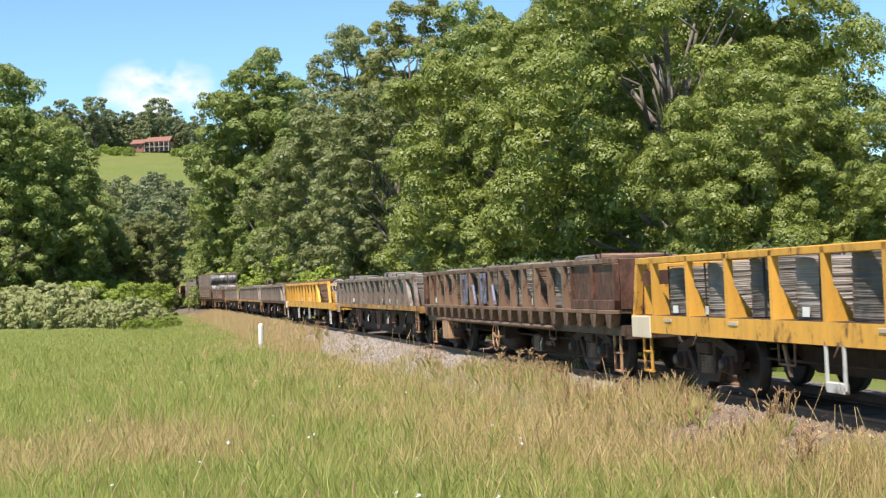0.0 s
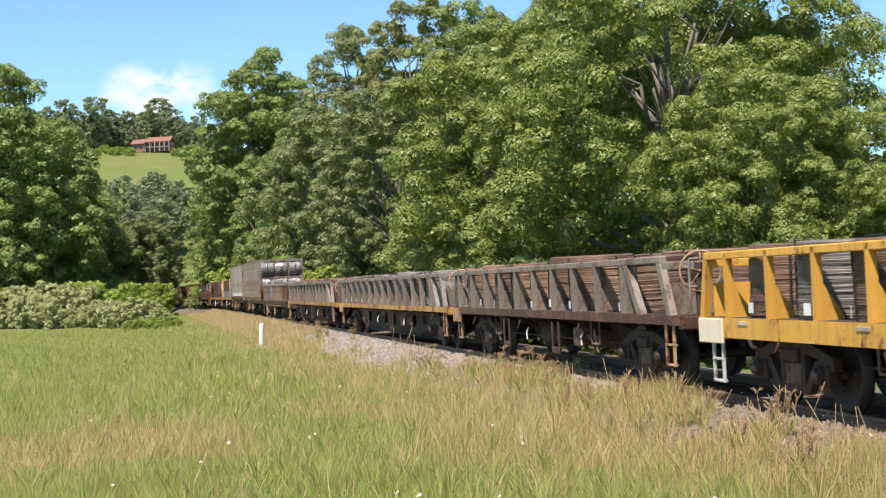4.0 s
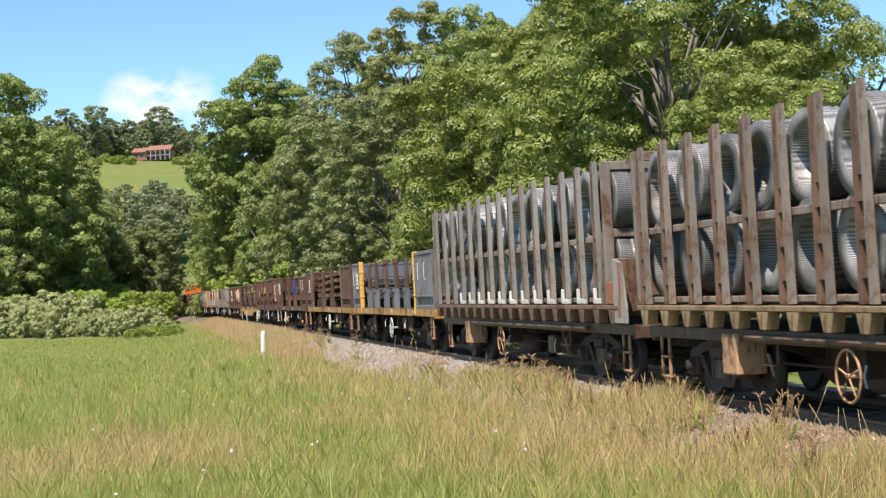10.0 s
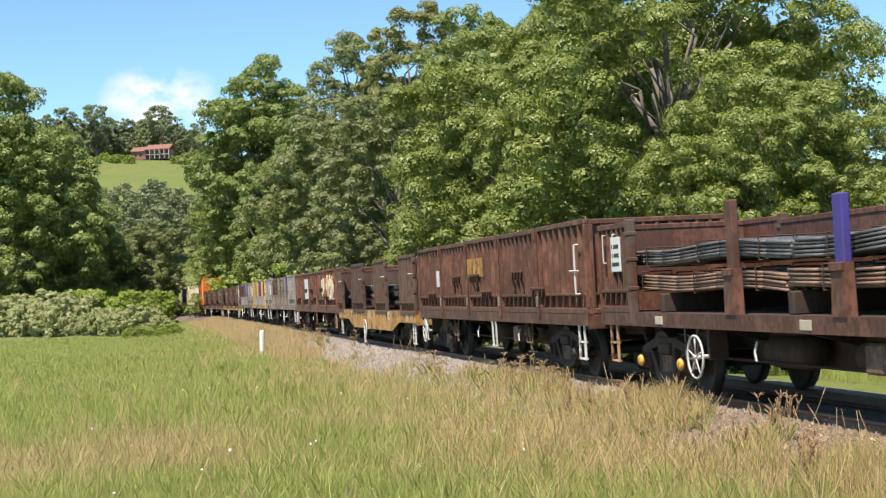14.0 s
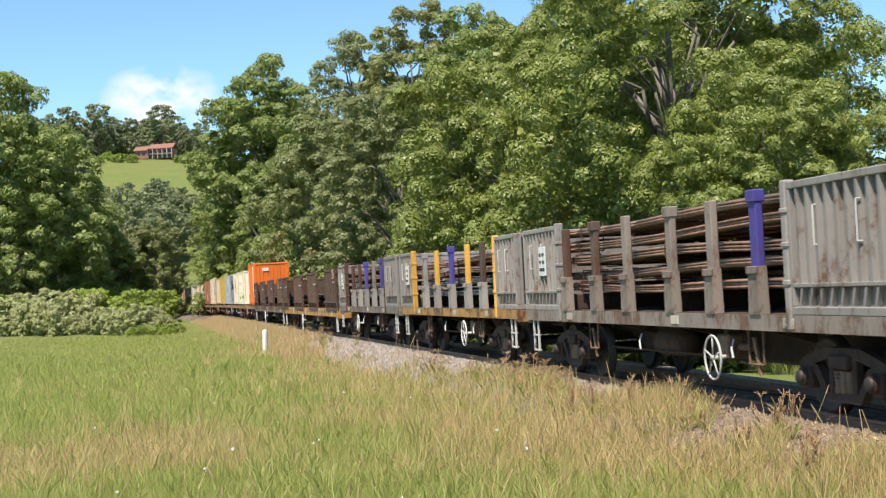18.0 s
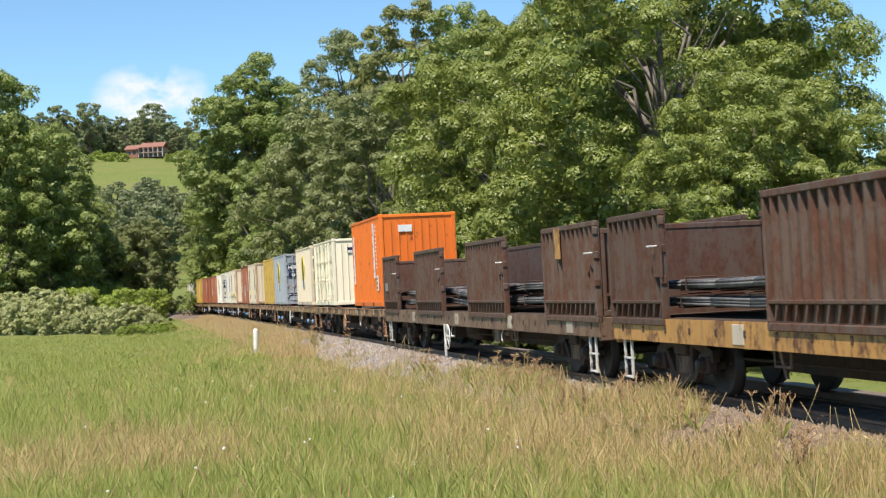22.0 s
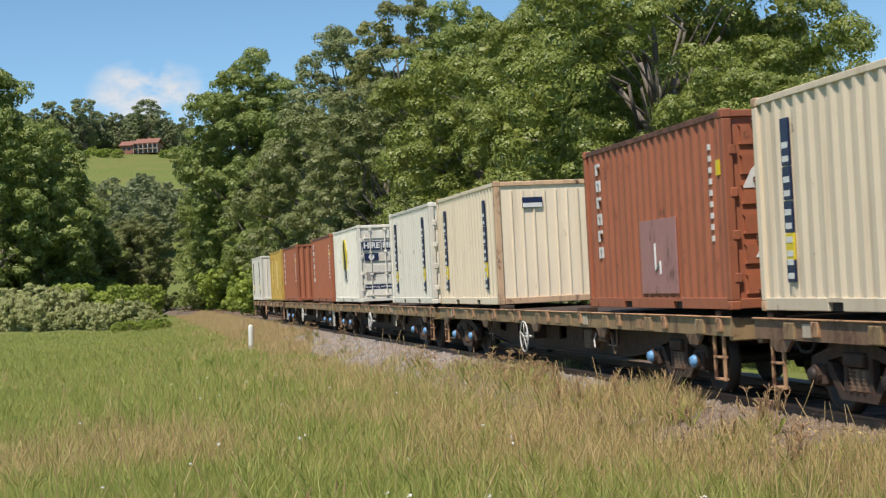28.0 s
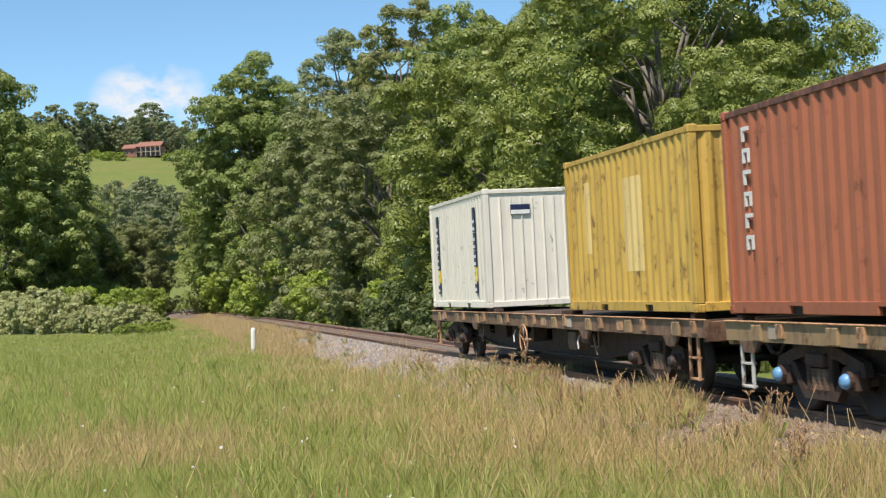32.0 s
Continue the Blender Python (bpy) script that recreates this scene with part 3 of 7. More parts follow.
def make_tree(seed, height, width, low, clumps, clump, domes, per, size, material, trunk=0.35, peak=0.4, limbs=26, hollow=None):
    """The meshes of a tree: its trunk with limbs, and its crown."""
    rng = np.random.default_rng(seed)
    c, r = crown_clumps(rng, height, width, low, clumps, clump, peak, hollow)
    crown = quads("crown", leaf_cloud(rng, c, r, domes, per, size), material)
    s = Shape()
    lean = rng.normal(size=2) * 0.02 * height
    knots = [Vector((lean[0] * z * z, lean[1] * z * z, height * 0.85 * z)) for z in (0, 0.25, 0.5, 0.75, 1.0)]
    for i in range(4):
        s.tube(knots[i], knots[i + 1], trunk * (1 - 0.22 * i), trunk * (0.78 - 0.22 * i), 9)
    order = list(rng.choice(len(c), min(limbs, len(c)), replace=False))
    if hollow:
        h = radians(hollow[0])
        order += [i for i in range(len(c)) if c[i][0] * math.cos(h) + c[i][1] * math.sin(h) > 0 and math.hypot(c[i][1] * math.cos(h) - c[i][0] * math.sin(h), c[i][2] - hollow[1]) < hollow[2] * 1.9]
    for count, i in enumerate(order):
        e = Vector(c[i])
        thin, wild = (0.55, 2.2) if count >= limbs else (1.0, 1.0)
        z = max(0.10, min(0.85, (e.z * 0.72) / (height * 0.85) - 0.12))
        q = int(z * 4)
        a = knots[q].lerp(knots[min(q + 1, 4)], z * 4 - q)
        n = (e - a).length
        k1 = a.lerp(e, 0.33) + Vector((rng.normal() * 0.06 * n * wild, rng.normal() * 0.06 * n * wild, 0.10 * n * wild))
        k2 = a.lerp(e, 0.66) + Vector((rng.normal() * 0.07 * n * wild, rng.normal() * 0.07 * n * wild, 0.12 * n * wild))
        s.tube(a, k1, trunk * 0.36 * thin, trunk * 0.26 * thin, 7)
        s.tube(k1, k2, trunk * 0.26 * thin, trunk * 0.17 * thin, 6)
        s.tube(k2, e, trunk * 0.17 * thin, trunk * 0.06 * thin, 5)
    return s.mesh("trunk", M_BARK, True), crown


def plant(name, meshes, x, y, turn, scale, label, category="tree", group="", sink=0.15):
    root = new(name)
    root.matrix_basis = pose(x, y, float(ground_z(x, y)[0]) - sink, 0, 0, turn) @ Matrix.Diagonal((scale, scale, scale, 1))
    tagged(root, label, category, group)
    part("trunk", meshes[0], None, root)
    part("crown", meshes[1], None, root)
    return root


def spot(bearing, dist):
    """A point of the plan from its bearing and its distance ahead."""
    return (bearing - 784) / 2666.0 * dist, dist


BROAD = make_tree(11, 15.0, 14.0, 0.4, 96, 1.5, 9, 300, 0.060, M_LEAF_A, 0.42)
BROAD2 = make_tree(12, 17.0, 15.5, 0.4, 104, 1.6, 9, 310, 0.062, M_LEAF_A, 0.40, hollow=(-122, 12.0, 2.1))
GREYISH = make_tree(13, 14.0, 9.5, 0.2, 84, 1.15, 8, 140, 0.075, M_LEAF_B, 0.3)
GUM = make_tree(14, 24.0, 9.5, 3.5, 78, 1.25, 8, 110, 0.095, M_LEAF_E, 0.4, 0.6)
GUM2 = make_tree(15, 25.0, 9.0, 3.0, 66, 1.25, 8, 110, 0.095, M_LEAF_C, 0.4, 0.55)
TALL = make_tree(16, 22.0, 11.5, 0.5, 130, 1.5, 8, 90, 0.11, M_LEAF_D, 0.45, 0.33)
TALL2 = make_tree(17, 19.0, 13.5, 0.3, 104, 1.6, 8, 80, 0.12, M_LEAF_D, 0.4, 0.36)
SHRUB = make_tree(18, 4.2, 5.0, 0.0, 24, 0.9, 6, 60, 0.11, M_LEAF_G, 0.08)
SHRUB2 = make_tree(19, 3.4, 5.6, 0.0, 26, 0.85, 6, 45, 0.13, M_LEAF_H, 0.06)
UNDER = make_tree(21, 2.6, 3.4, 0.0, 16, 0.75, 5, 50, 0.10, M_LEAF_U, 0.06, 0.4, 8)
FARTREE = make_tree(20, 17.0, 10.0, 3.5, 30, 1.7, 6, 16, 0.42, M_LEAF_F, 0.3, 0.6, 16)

WOOD = "trees beside the railway"
for kind, bearing, dist, turn, size, label in (
    (TALL, 452, 168, 20, 1.31, "tall dark-green broadleaf tree beside the track"),
    (TALL, 490, 174, 200, 1.16, "tall dark-green broadleaf tree beside the track"),
    (TALL, 402, 196, 140, 0.92, "dark-green broadleaf tree beside the track"),
    (GUM, 625, 128, 60, 1.03, "tall pale gum tree with an airy crown"),
    (GUM2, 738, 122, 10, 1.03, "tall yellowish gum tree with an airy crown"),
    (TALL, 540, 150, 150, 0.92, "dark-green broadleaf tree among other trees"),
    (GREYISH, 690, 92, 0, 1.06, "dense grey-green tree behind the track"),
    (GREYISH, 596, 114, 80, 1.22, "dense grey-green tree behind the track"),
    (BROAD, 925, 70, 0, 0.96, "bright-green broadleaf tree with clumped crown"),
    (BROAD2, 1185, 58, 40, 0.96, "large bright-green broadleaf tree with exposed limbs"),
    (BROAD, 1640, 47, 130, 0.46, "bright-green broadleaf tree with clumped crown"),
    (BROAD2, 1040, 90, 200, 1.12, "large bright-green broadleaf tree with clumped crown"),
    (BROAD2, 1240, 86, 300, 1.08, "large bright-green broadleaf tree with clumped crown"),
    (BROAD, 1345, 49, 250, 0.60, "bright-green broadleaf tree with clumped crown"),
    (TALL, 850, 104, 250, 0.98, "dark-green broadleaf tree among other trees"),
    (TALL2, 900, 100, 30, 1.0, "dark-green broadleaf tree among other trees"),
    (TALL2, 1150, 108, 130, 1.15, "dark-green broadleaf tree among other trees"),
    (TALL2, 1330, 98, 230, 0.86, "dark-green broadleaf tree among other trees"),
    (TALL2, -28, 165, 0, 1.52, "tall broadleaf tree at the edge of the field"),
    (TALL2, 40, 172, 70, 1.28, "tall broadleaf tree at the edge of the field"),
    (TALL2, 92, 184, 120, 1.06, "broadleaf tree at the edge of the field"),
    (TALL2, 140, 195, 200, 0.82, "broadleaf tree at the edge of the field"),
    (GREYISH, 205, 190, 30, 0.86, "grey-green tree at the edge of the field"),
    (GREYISH, 256, 190, 100, 0.92, "grey-green tree at the edge of the field"),
    (TALL2, 232, 225, 300, 0.72, "broadleaf tree at the edge of the field"),
):
    plant("tree", kind, *spot(bearing, dist), turn, size, label, "tree", WOOD)
rng = random.Random(5)
for bearing, dist, size in ((500, 118, 1.1), (560, 108, 0.9), (620, 98, 0.8), (470, 138, 1.2), (700, 84, 0.75), (770, 80, 0.75), (540, 126, 1.3), (425, 165, 1.5), (860, 74, 0.7), (950, 68, 0.6), (1060, 62, 0.6), (1180, 58, 0.6), (1300, 57, 0.6), (1450, 56, 0.7), (1570, 54, 0.7), (600, 105, 1.0), (520, 132, 1.3), (446, 148, 0.8), (462, 142, 1.0), (490, 138, 0.95)):
    plant("shrub", SHRUB, *spot(bearing, dist), rng.uniform(0, 360), size, "bright-green leafy shrub under the trees", "shrub", "shrubs beside the railway")
for i in range(9):
    plant("shrub", SHRUB, *spot(112 + i * 18 + rng.uniform(-6, 6), 160 + rng.uniform(-8, 10)), rng.uniform(0, 360), rng.uniform(0.7, 1.15), "light-green shrub between the trees and the field", "shrub", "shrubs at the field's far edge")
# undergrowth whose dark leaf colour stands in for the shade behind the track
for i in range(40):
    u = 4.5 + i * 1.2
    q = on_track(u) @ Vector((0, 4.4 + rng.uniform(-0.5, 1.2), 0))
    plant("shrub", UNDER, q.x, q.y, rng.uniform(0, 360), rng.uniform(0.75, 1.15), "leafy undergrowth at the foot of the trees, coloured dark for their shade", "shrub", "undergrowth beside the railway")
for i in range(30):
    b = -60 + i * 11
    tall = 1.15 if b < 105 else 0.62 if b < 235 else 0.42
    plant("bush", SHRUB2, *spot(b, 150 - 0.133 * b + rng.uniform(0, 9)), rng.uniform(0, 360), tall * rng.uniform(0.8, 1.15), "low pale-green bush at the field's edge", "bush", "hedge along the field")
for i in range(9):
    plant("shrub", SHRUB, *spot(205 + i * 10 + rng.uniform(-4, 4), 113 + rng.uniform(-4, 3)), rng.uniform(0, 360), rng.uniform(0.16, 0.27), "low yellow-green plant at the field's corner", "shrub", "low plants at the field's corner")
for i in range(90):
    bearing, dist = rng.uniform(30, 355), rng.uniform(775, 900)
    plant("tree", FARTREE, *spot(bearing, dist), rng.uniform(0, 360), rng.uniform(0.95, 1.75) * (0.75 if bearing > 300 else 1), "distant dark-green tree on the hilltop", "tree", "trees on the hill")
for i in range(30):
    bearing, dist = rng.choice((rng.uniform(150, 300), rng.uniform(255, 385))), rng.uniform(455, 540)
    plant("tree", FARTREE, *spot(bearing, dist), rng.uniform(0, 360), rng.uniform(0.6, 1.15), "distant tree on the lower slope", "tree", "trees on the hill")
for i in range(18):
    bearing = rng.choice((rng.uniform(140, 225), rng.uniform(285, 345)))
    plant("shrub", SHRUB, *spot(bearing, rng.uniform(700, 740)), rng.uniform(0, 360), rng.uniform(0.5, 1.0), "shrub beside the house on the hill", "shrub", "shrubs on the hill")


# ---- the house on the hill ----


def make_house():
    x, y = spot(266, 735)
    z = float(ground_z(x, y)[0])
    root = tagged(new("house"), "low brick house with red tiled roofs on a hilltop", "house")
    root.matrix_basis = pose(x, y, z - 0.3, 0, 0, -6) @ Matrix.Diagonal((0.95, 0.95, 0.95, 1))
    part("wall", Shape().box(-9.5, 9, -4, 4, 0, 5.2, 0.05), M_HWALL, root)
    part("wall", Shape().box(-9.8, -3.5, -6.5, -4, 0, 4.4, 0.05), M_HWALL, root)
    part("roof", Shape().prism([(-5.4, 5.0), (0, 7.6), (5.4, 5.0), (5.4, 5.3), (0, 7.9), (-5.4, 5.3)], -3.2, 9.8, "x"), M_ROOF, root)
    part("roof", Shape().prism([(-7.4, 4.2), (-2.0, 6.6), (4.6, 4.6), (4.6, 4.9), (-2.0, 6.9), (-7.4, 4.5)], -10.4, -3.2, "x"), M_ROOF, root)
    part("verandah", Shape().box(-3.4, 9.4, -6.2, -4, 2.3, 2.5), M_TIMBER, root)
    for i in range(6):
        part("verandah_post", Shape().box(-3.3 + i * 2.5, -3.1 + i * 2.5, -6.2, -6.0, 0, 4.9), M_WHITE, root)
    for i in range(5):
        for zz in (0.4, 2.9):
            part("window", Shape().box(-2.6 + i * 2.4, -1.1 + i * 2.4, -4.06, -3.95, zz, zz + 1.5), M_GLASS, root)
    for i in range(2):
        part("window", Shape().box(-9 + i * 2.8, -7.2 + i * 2.8, -6.56, -6.45, 1.8, 3.3), M_GLASS, root)
    part("chimney", Shape().box(3, 3.8, 0.4, 1.2, 6.5, 8.8), M_HWALL, root)


make_house()


# ---- grasses ----


def blades(rng, x, y, height, width, bend, z0=-0.03):
    """Bent blades, at many points."""
    n = len(x)
    z = cover_z(x, y) + z0
    a = rng.normal(0, 0.7, n)
    w = np.column_stack([np.cos(a), np.sin(a), np.zeros(n)]) * (width / 2)[:, None]
    g = rng.uniform(0, math.tau, n)
    lean = np.column_stack([np.cos(g), np.sin(g), np.zeros(n)]) * (bend * height)[:, None]
    b = np.column_stack([x, y, z])
    up = np.column_stack([np.zeros(n), np.zeros(n), height])
    mid, tip = b + lean * 0.35 + up * 0.6, b + lean + up * 0.97
    return np.stack([b - w * 0.6, mid + w, tip, mid - w], 1)


def patches(x, y):
    """How dry the grass is, from 0 to 1, in drifting patches, drier towards the track."""
    u, off = along(x, y)
    left = (np.interp(u, UG, TX) - x > 0)
    t = np.sin(x * 0.55 + 2.2 * np.sin(y * 0.16)) * 0.42 + np.sin(y * 0.34 + x * 0.23 + 1) * 0.42 + np.sin(x * 1.7 + y * 0.9) * 0.25
    t += 1.9 * ease(7.0, 2.6, off) - 0.75 - 0.95 * ease(28, 37, y) * ease(7, 12, off) + 1.25 * np.exp(-((y - 23.0) / 3.2) ** 2) * ease(6, 9, off) - 1.2 * ease(19, 15.5, y) * ease(2.4, 3.6, off) * ease(9, 6, off)
    t = np.where(left, t, -1.2)
    return 1 / (1 + np.exp(-3.2 * t)), off, left


def grass_field(name, seed, n, near, far, material, label, height, width, bend, dry):
    rng = np.random.default_rng(seed)
    d = near * (far / near) ** (rng.random(n) ** 1.15)
    x, y = d * np.tan(rng.uniform(-0.335, 0.335, n)), d
    p, off, left = patches(x, y)
    edge = 1.6 + 0.35 * np.sin(y * 0.8) + 0.3 * np.sin(y * 2.1 + 1) + 0.55 * ease(21, 17.5, y) + 1.1 * ease(29, 38, y) * ease(70, 56, y)
    keep = (off > edge) & (left | ((off > 5) & (off < 18)))
    keep &= rng.random(n) < (p if dry else 1 - p * 0.72)
    x, y, d = x[keep], y[keep], d[keep]
    k = len(x)
    grow = 1 + d / 42.0
    h = height * (0.45 + 0.9 * rng.random(k)) * np.where(d > 40, 0.8, 1)
    me = quads(name, blades(rng, x, y, h, width * grow * (0.6 + 0.8 * rng.random(k)), bend * (0.3 + rng.random(k))), material)
    tagged(new(name, me), label, "grass", kind="stuff")


grass_field("green_grass", 31, 540000, 8.5, 125, M_GRASS, "soft green meadow grass", 0.27, 0.0058, 0.42, False)
grass_field("dry_grass", 32, 380000, 8.5, 125, M_STRAW, "straw-coloured dry grass", 0.33, 0.0046, 0.5, True)


def make_verge():
    """Dry grass that stands along the far stretch of the ballast's foot."""
    rng = np.random.default_rng(61)
    n = 34000
    u = 22 + 100 * rng.random(n) ** 1.2
    o = -rng.uniform(1.45, 4.2, n)
    keep = (-o > 1.7 + 0.9 * ease(40, 24, u) + 0.3 * np.sin(u * 0.9)) | (u > 46)
    u, o = u[keep], o[keep]
    h = np.interp(u, UG, HEAD)
    x, y = np.interp(u, UG, TX) + np.cos(h) * o, np.interp(u, UG, TY) - np.sin(h) * o
    k = len(u)
    me = quads("verge_grass", blades(rng, x, y, 0.33 * (0.5 + 0.8 * rng.random(k)), 0.012 * (0.6 + 0.8 * rng.random(k)), 0.15 + 0.4 * rng.random(k)), M_TAWNY)
    tagged(new("verge_grass", me), "tall brownish dry grass along the track", "grass", kind="stuff")


make_verge()


def make_tufts(name, seed, n, material, label, height, width):
    """Separate tussocks that rise over the sward."""
    rng = np.random.default_rng(seed)
    d = 8.8 * (75 / 8.8) ** rng.random(n)
    x, y = d * np.tan(rng.uniform(-0.33, 0.33, n)), d
    p, off, left = patches(x, y)
    keep = left & (off > 1.7) & (rng.random(n) < np.where(material is M_STRAW, p, 1 - 0.5 * p))
    keep &= (off > 2.9) | ((y > 20) & (y < 34)) | (y > 60)
    x, y, d = x[keep], y[keep], d[keep]
    k, q = len(x), 22
    r, a = 0.10 * np.sqrt(rng.random((k, q))), rng.uniform(0, math.tau, (k, q))
    px, py = (x[:, None] + r * np.cos(a)).ravel(), (y[:, None] + r * np.sin(a)).ravel()
    tall = np.repeat(height * (0.6 + 0.8 * rng.random(k)), q) * (0.5 + 0.6 * rng.random(k * q))
    grow = np.repeat(1 + d / 42.0, q)
    me = quads(name, blades(rng, px, py, tall, width * grow * (0.7 + 0.6 * rng.random(k * q)), 0.25 + 0.55 * rng.random(k * q)), material)
    tagged(new(name, me), label, "grass", kind="stuff")


make_tufts("green_tussocks", 51, 1700, M_GRASS, "taller green tussocks of grass", 0.46, 0.0062)
make_tufts("dry_tussocks", 52, 1100, M_STRAW, "taller dry tussocks of straw-coloured grass", 0.50, 0.005)


def make_stems():
    """Tall seed stems that stand out over the grass."""
    rng = np.random.default_rng(40)
    s, heads = Shape(), Shape()
    for i in range(2600):
        d = 9 * (60 / 9) ** rng.random()
        x, y = d * math.tan(rng.uniform(-0.32, 0.32)), d
        p, off, left = patches(np.array([x]), np.array([y]))
        if off[0] < 2.0 or not left[0] or rng.random() > 0.1 + 0.8 * p[0]:
            continue
        z = float(cover_z(x, y)[0])
        h = rng.uniform(0.45, 0.8) if off[0] > 4 else rng.uniform(0.4, 0.75)
        g, l = rng.uniform(0, 6.28), rng.uniform(0.05, 0.35) * h
        tip = (x + l * math.cos(g), y + l * math.sin(g), z + h)
        mid = (x + 0.3 * l * math.cos(g), y + 0.3 * l * math.sin(g), z + 0.6 * h)
        s.bent([(x, y, z - 0.02), mid, tip], 0.003 * (1 + d / 40), 4)
        if rng.random() < 0.35:
            heads.tube(tip, (tip[0] + 0.3 * l * math.cos(g), tip[1], tip[2] + 0.09), 0.008, 0.003, 5)
    tagged(new("seed_stems", s.mesh("seed_stems", M_STRAW)), "tall pale stems of seeding grass", "grass", kind="stuff")
    tagged(new("seed_heads", heads.mesh("seed_heads", M_SEED)), "purplish seed heads on tall grass stems", "grass", kind="stuff")


make_stems()


def make_panicles():
    """Fine tawny seed panicles that hang like a haze over the drier grass, and scattered white flower heads."""
    rng = np.random.default_rng(71)
    n = 26000
    d = 9 * (75 / 9) ** rng.random(n)
    x, y = d * np.tan(rng.uniform(-0.33, 0.33, n)), d
    p, off, left = patches(x, y)
    keep = left & (off > 2.4) & (rng.random(n) < 0.06 + 0.75 * p ** 1.5)
    x, y, d = x[keep], y[keep], d[keep]
    k, q = len(x), 5
    z = cover_z(x, y) + rng.uniform(0.25, 0.55, k)
    c = np.repeat(np.column_stack([x, y, z]), q, 0) + rng.normal(size=(k * q, 3)) * np.array([0.022, 0.022, 0.05])
    size = np.repeat(0.0075 * (1 + d / 30), q)[:, None]
    me = quads("seed_panicles", diamonds(rng, c, rng.normal(size=c.shape), size, 0.35), M_SEED)
    tagged(new("seed_panicles", me), "fine tawny seed panicles over the dry grass", "grass", kind="stuff")
    n = 60
    d = 10 * (45 / 10) ** rng.random(n)
    x, y = d * np.tan(rng.uniform(-0.25, 0.2, n)), d
    p, off, left = patches(x, y)
    keep = left & (off > 4)
    x, y = x[keep], y[keep]
    c = np.repeat(np.column_stack([x, y, cover_z(x, y) + rng.uniform(0.25, 0.45, len(x))]), 6, 0) + rng.normal(size=(len(x) * 6, 3)) * 0.012
    me = quads("white_flowers", diamonds(rng, c, rng.normal(size=c.shape) * 0.5 + np.array([0, -0.5, 1.0]), 0.014, 0.6), M_LETTER)
    tagged(new("white_flowers", me), "tiny white flower heads in the grass", "flowers", kind="stuff")


make_panicles()


def make_litter():
    """Dry stalks and leaf litter strewn over the bare earth beside the near ballast."""
    rng = np.random.default_rng(72)
    n = 12000
    u = -22 + 19 * rng.random(n)
    o = -(1.0 + 3.6 * rng.random(n) ** 1.2)
    h = np.interp(u, UG, HEAD)
    x, y = np.interp(u, UG, TX) + np.cos(h) * o, np.interp(u, UG, TY) - np.sin(h) * o
    c = np.column_stack([x, y, cover_z(x, y) + 0.012 + 0.03 * rng.random(n)])
    me = quads("leaf_litter", diamonds(rng, c, rng.normal(size=c.shape) * 0.35 + np.array([0, 0, 1.0]), 0.018 + 0.06 * rng.random((n, 1)) ** 3, 0.16), M_STRAW)
    tagged(new("leaf_litter", me), "dry stalks and leaf litter on bare earth", "litter", kind="stuff")


make_litter()


def make_weeds():
    """Fingered seeding weeds that stand along the ballast's foot."""
    rng = random.Random(8)
    for i in range(56):
        u = rng.uniform(-15.5, 6) if i < 44 else rng.uniform(6, 40)
        m = on_track(u)
        p = m @ Vector((0, -rng.uniform(1.55, 2.6), 0))
        z = float(cover_z(p.x, p.y)[0]) - 0.01
        root = tagged(new("weed"), "seeding grass weed with fingered heads by the ballast", "weed", "weeds along the track")
        root.matrix_basis = pose(p.x, p.y, z, 0, 0, rng.uniform(0, 360))
        for q in range(rng.randint(3, 6)):
            h, g = rng.uniform(0.2, 0.55), rng.uniform(0, 6.28)
            l = h * rng.uniform(0.1, 0.45)
            tip = Vector((l * math.cos(g), l * math.sin(g), h))
            st = Shape().bent([(0, 0, 0), tuple(tip * 0.55 + Vector((0, 0, 0.06))), tuple(tip)], 0.004, 4)
            part("stem", st, M_STRAW, root)
            hd = Shape()
            if u < -4 and rng.random() < 0.7:
                for k in range(9):
                    a, z = rng.uniform(0, 6.28), 0.55 + 0.05 * k
                    o = tip * z + Vector((0, 0, 0.06 * (1 - z)))
                    hd.bent([tuple(o), tuple(o + Vector((0.025 * math.cos(a), 0.025 * math.sin(a), 0.03))), tuple(o + Vector((0.03 * math.cos(a), 0.03 * math.sin(a), 0.07)))], 0.006, 4)
            else:
                for k in range(rng.randint(5, 8)):
                    a, r = k * 6.28 / 7 + rng.uniform(-0.3, 0.3), rng.uniform(0.06, 0.10)
                    hd.bent([tuple(tip), tuple(tip + Vector((0.4 * r * math.cos(a), 0.4 * r * math.sin(a), 0.05))), tuple(tip + Vector((r * math.cos(a), r * math.sin(a), rng.uniform(0.05, 0.10))))], 0.004, 4)
            tagged(part("seed_head", hd, M_SEED if rng.random() < 0.75 else M_STRAW, root), kind="stuff")
        lv = []
        for k in range(16):
            a, h = rng.uniform(0, 6.28), rng.uniform(0.1, 0.33)
            w = Vector((-math.sin(a), math.cos(a), 0)) * 0.008
            e = Vector((math.cos(a) * h * 0.6, math.sin(a) * h * 0.6, h))
            lv += [tuple(-w), tuple(w), tuple(e * 0.6 + w + Vector((0, 0, 0.05))), tuple(e)]
        tagged(part("foliage", quads("foliage", np.array(lv), M_GRASS), None, root), kind="stuff")


make_weeds()

# ---- small things by the track ----


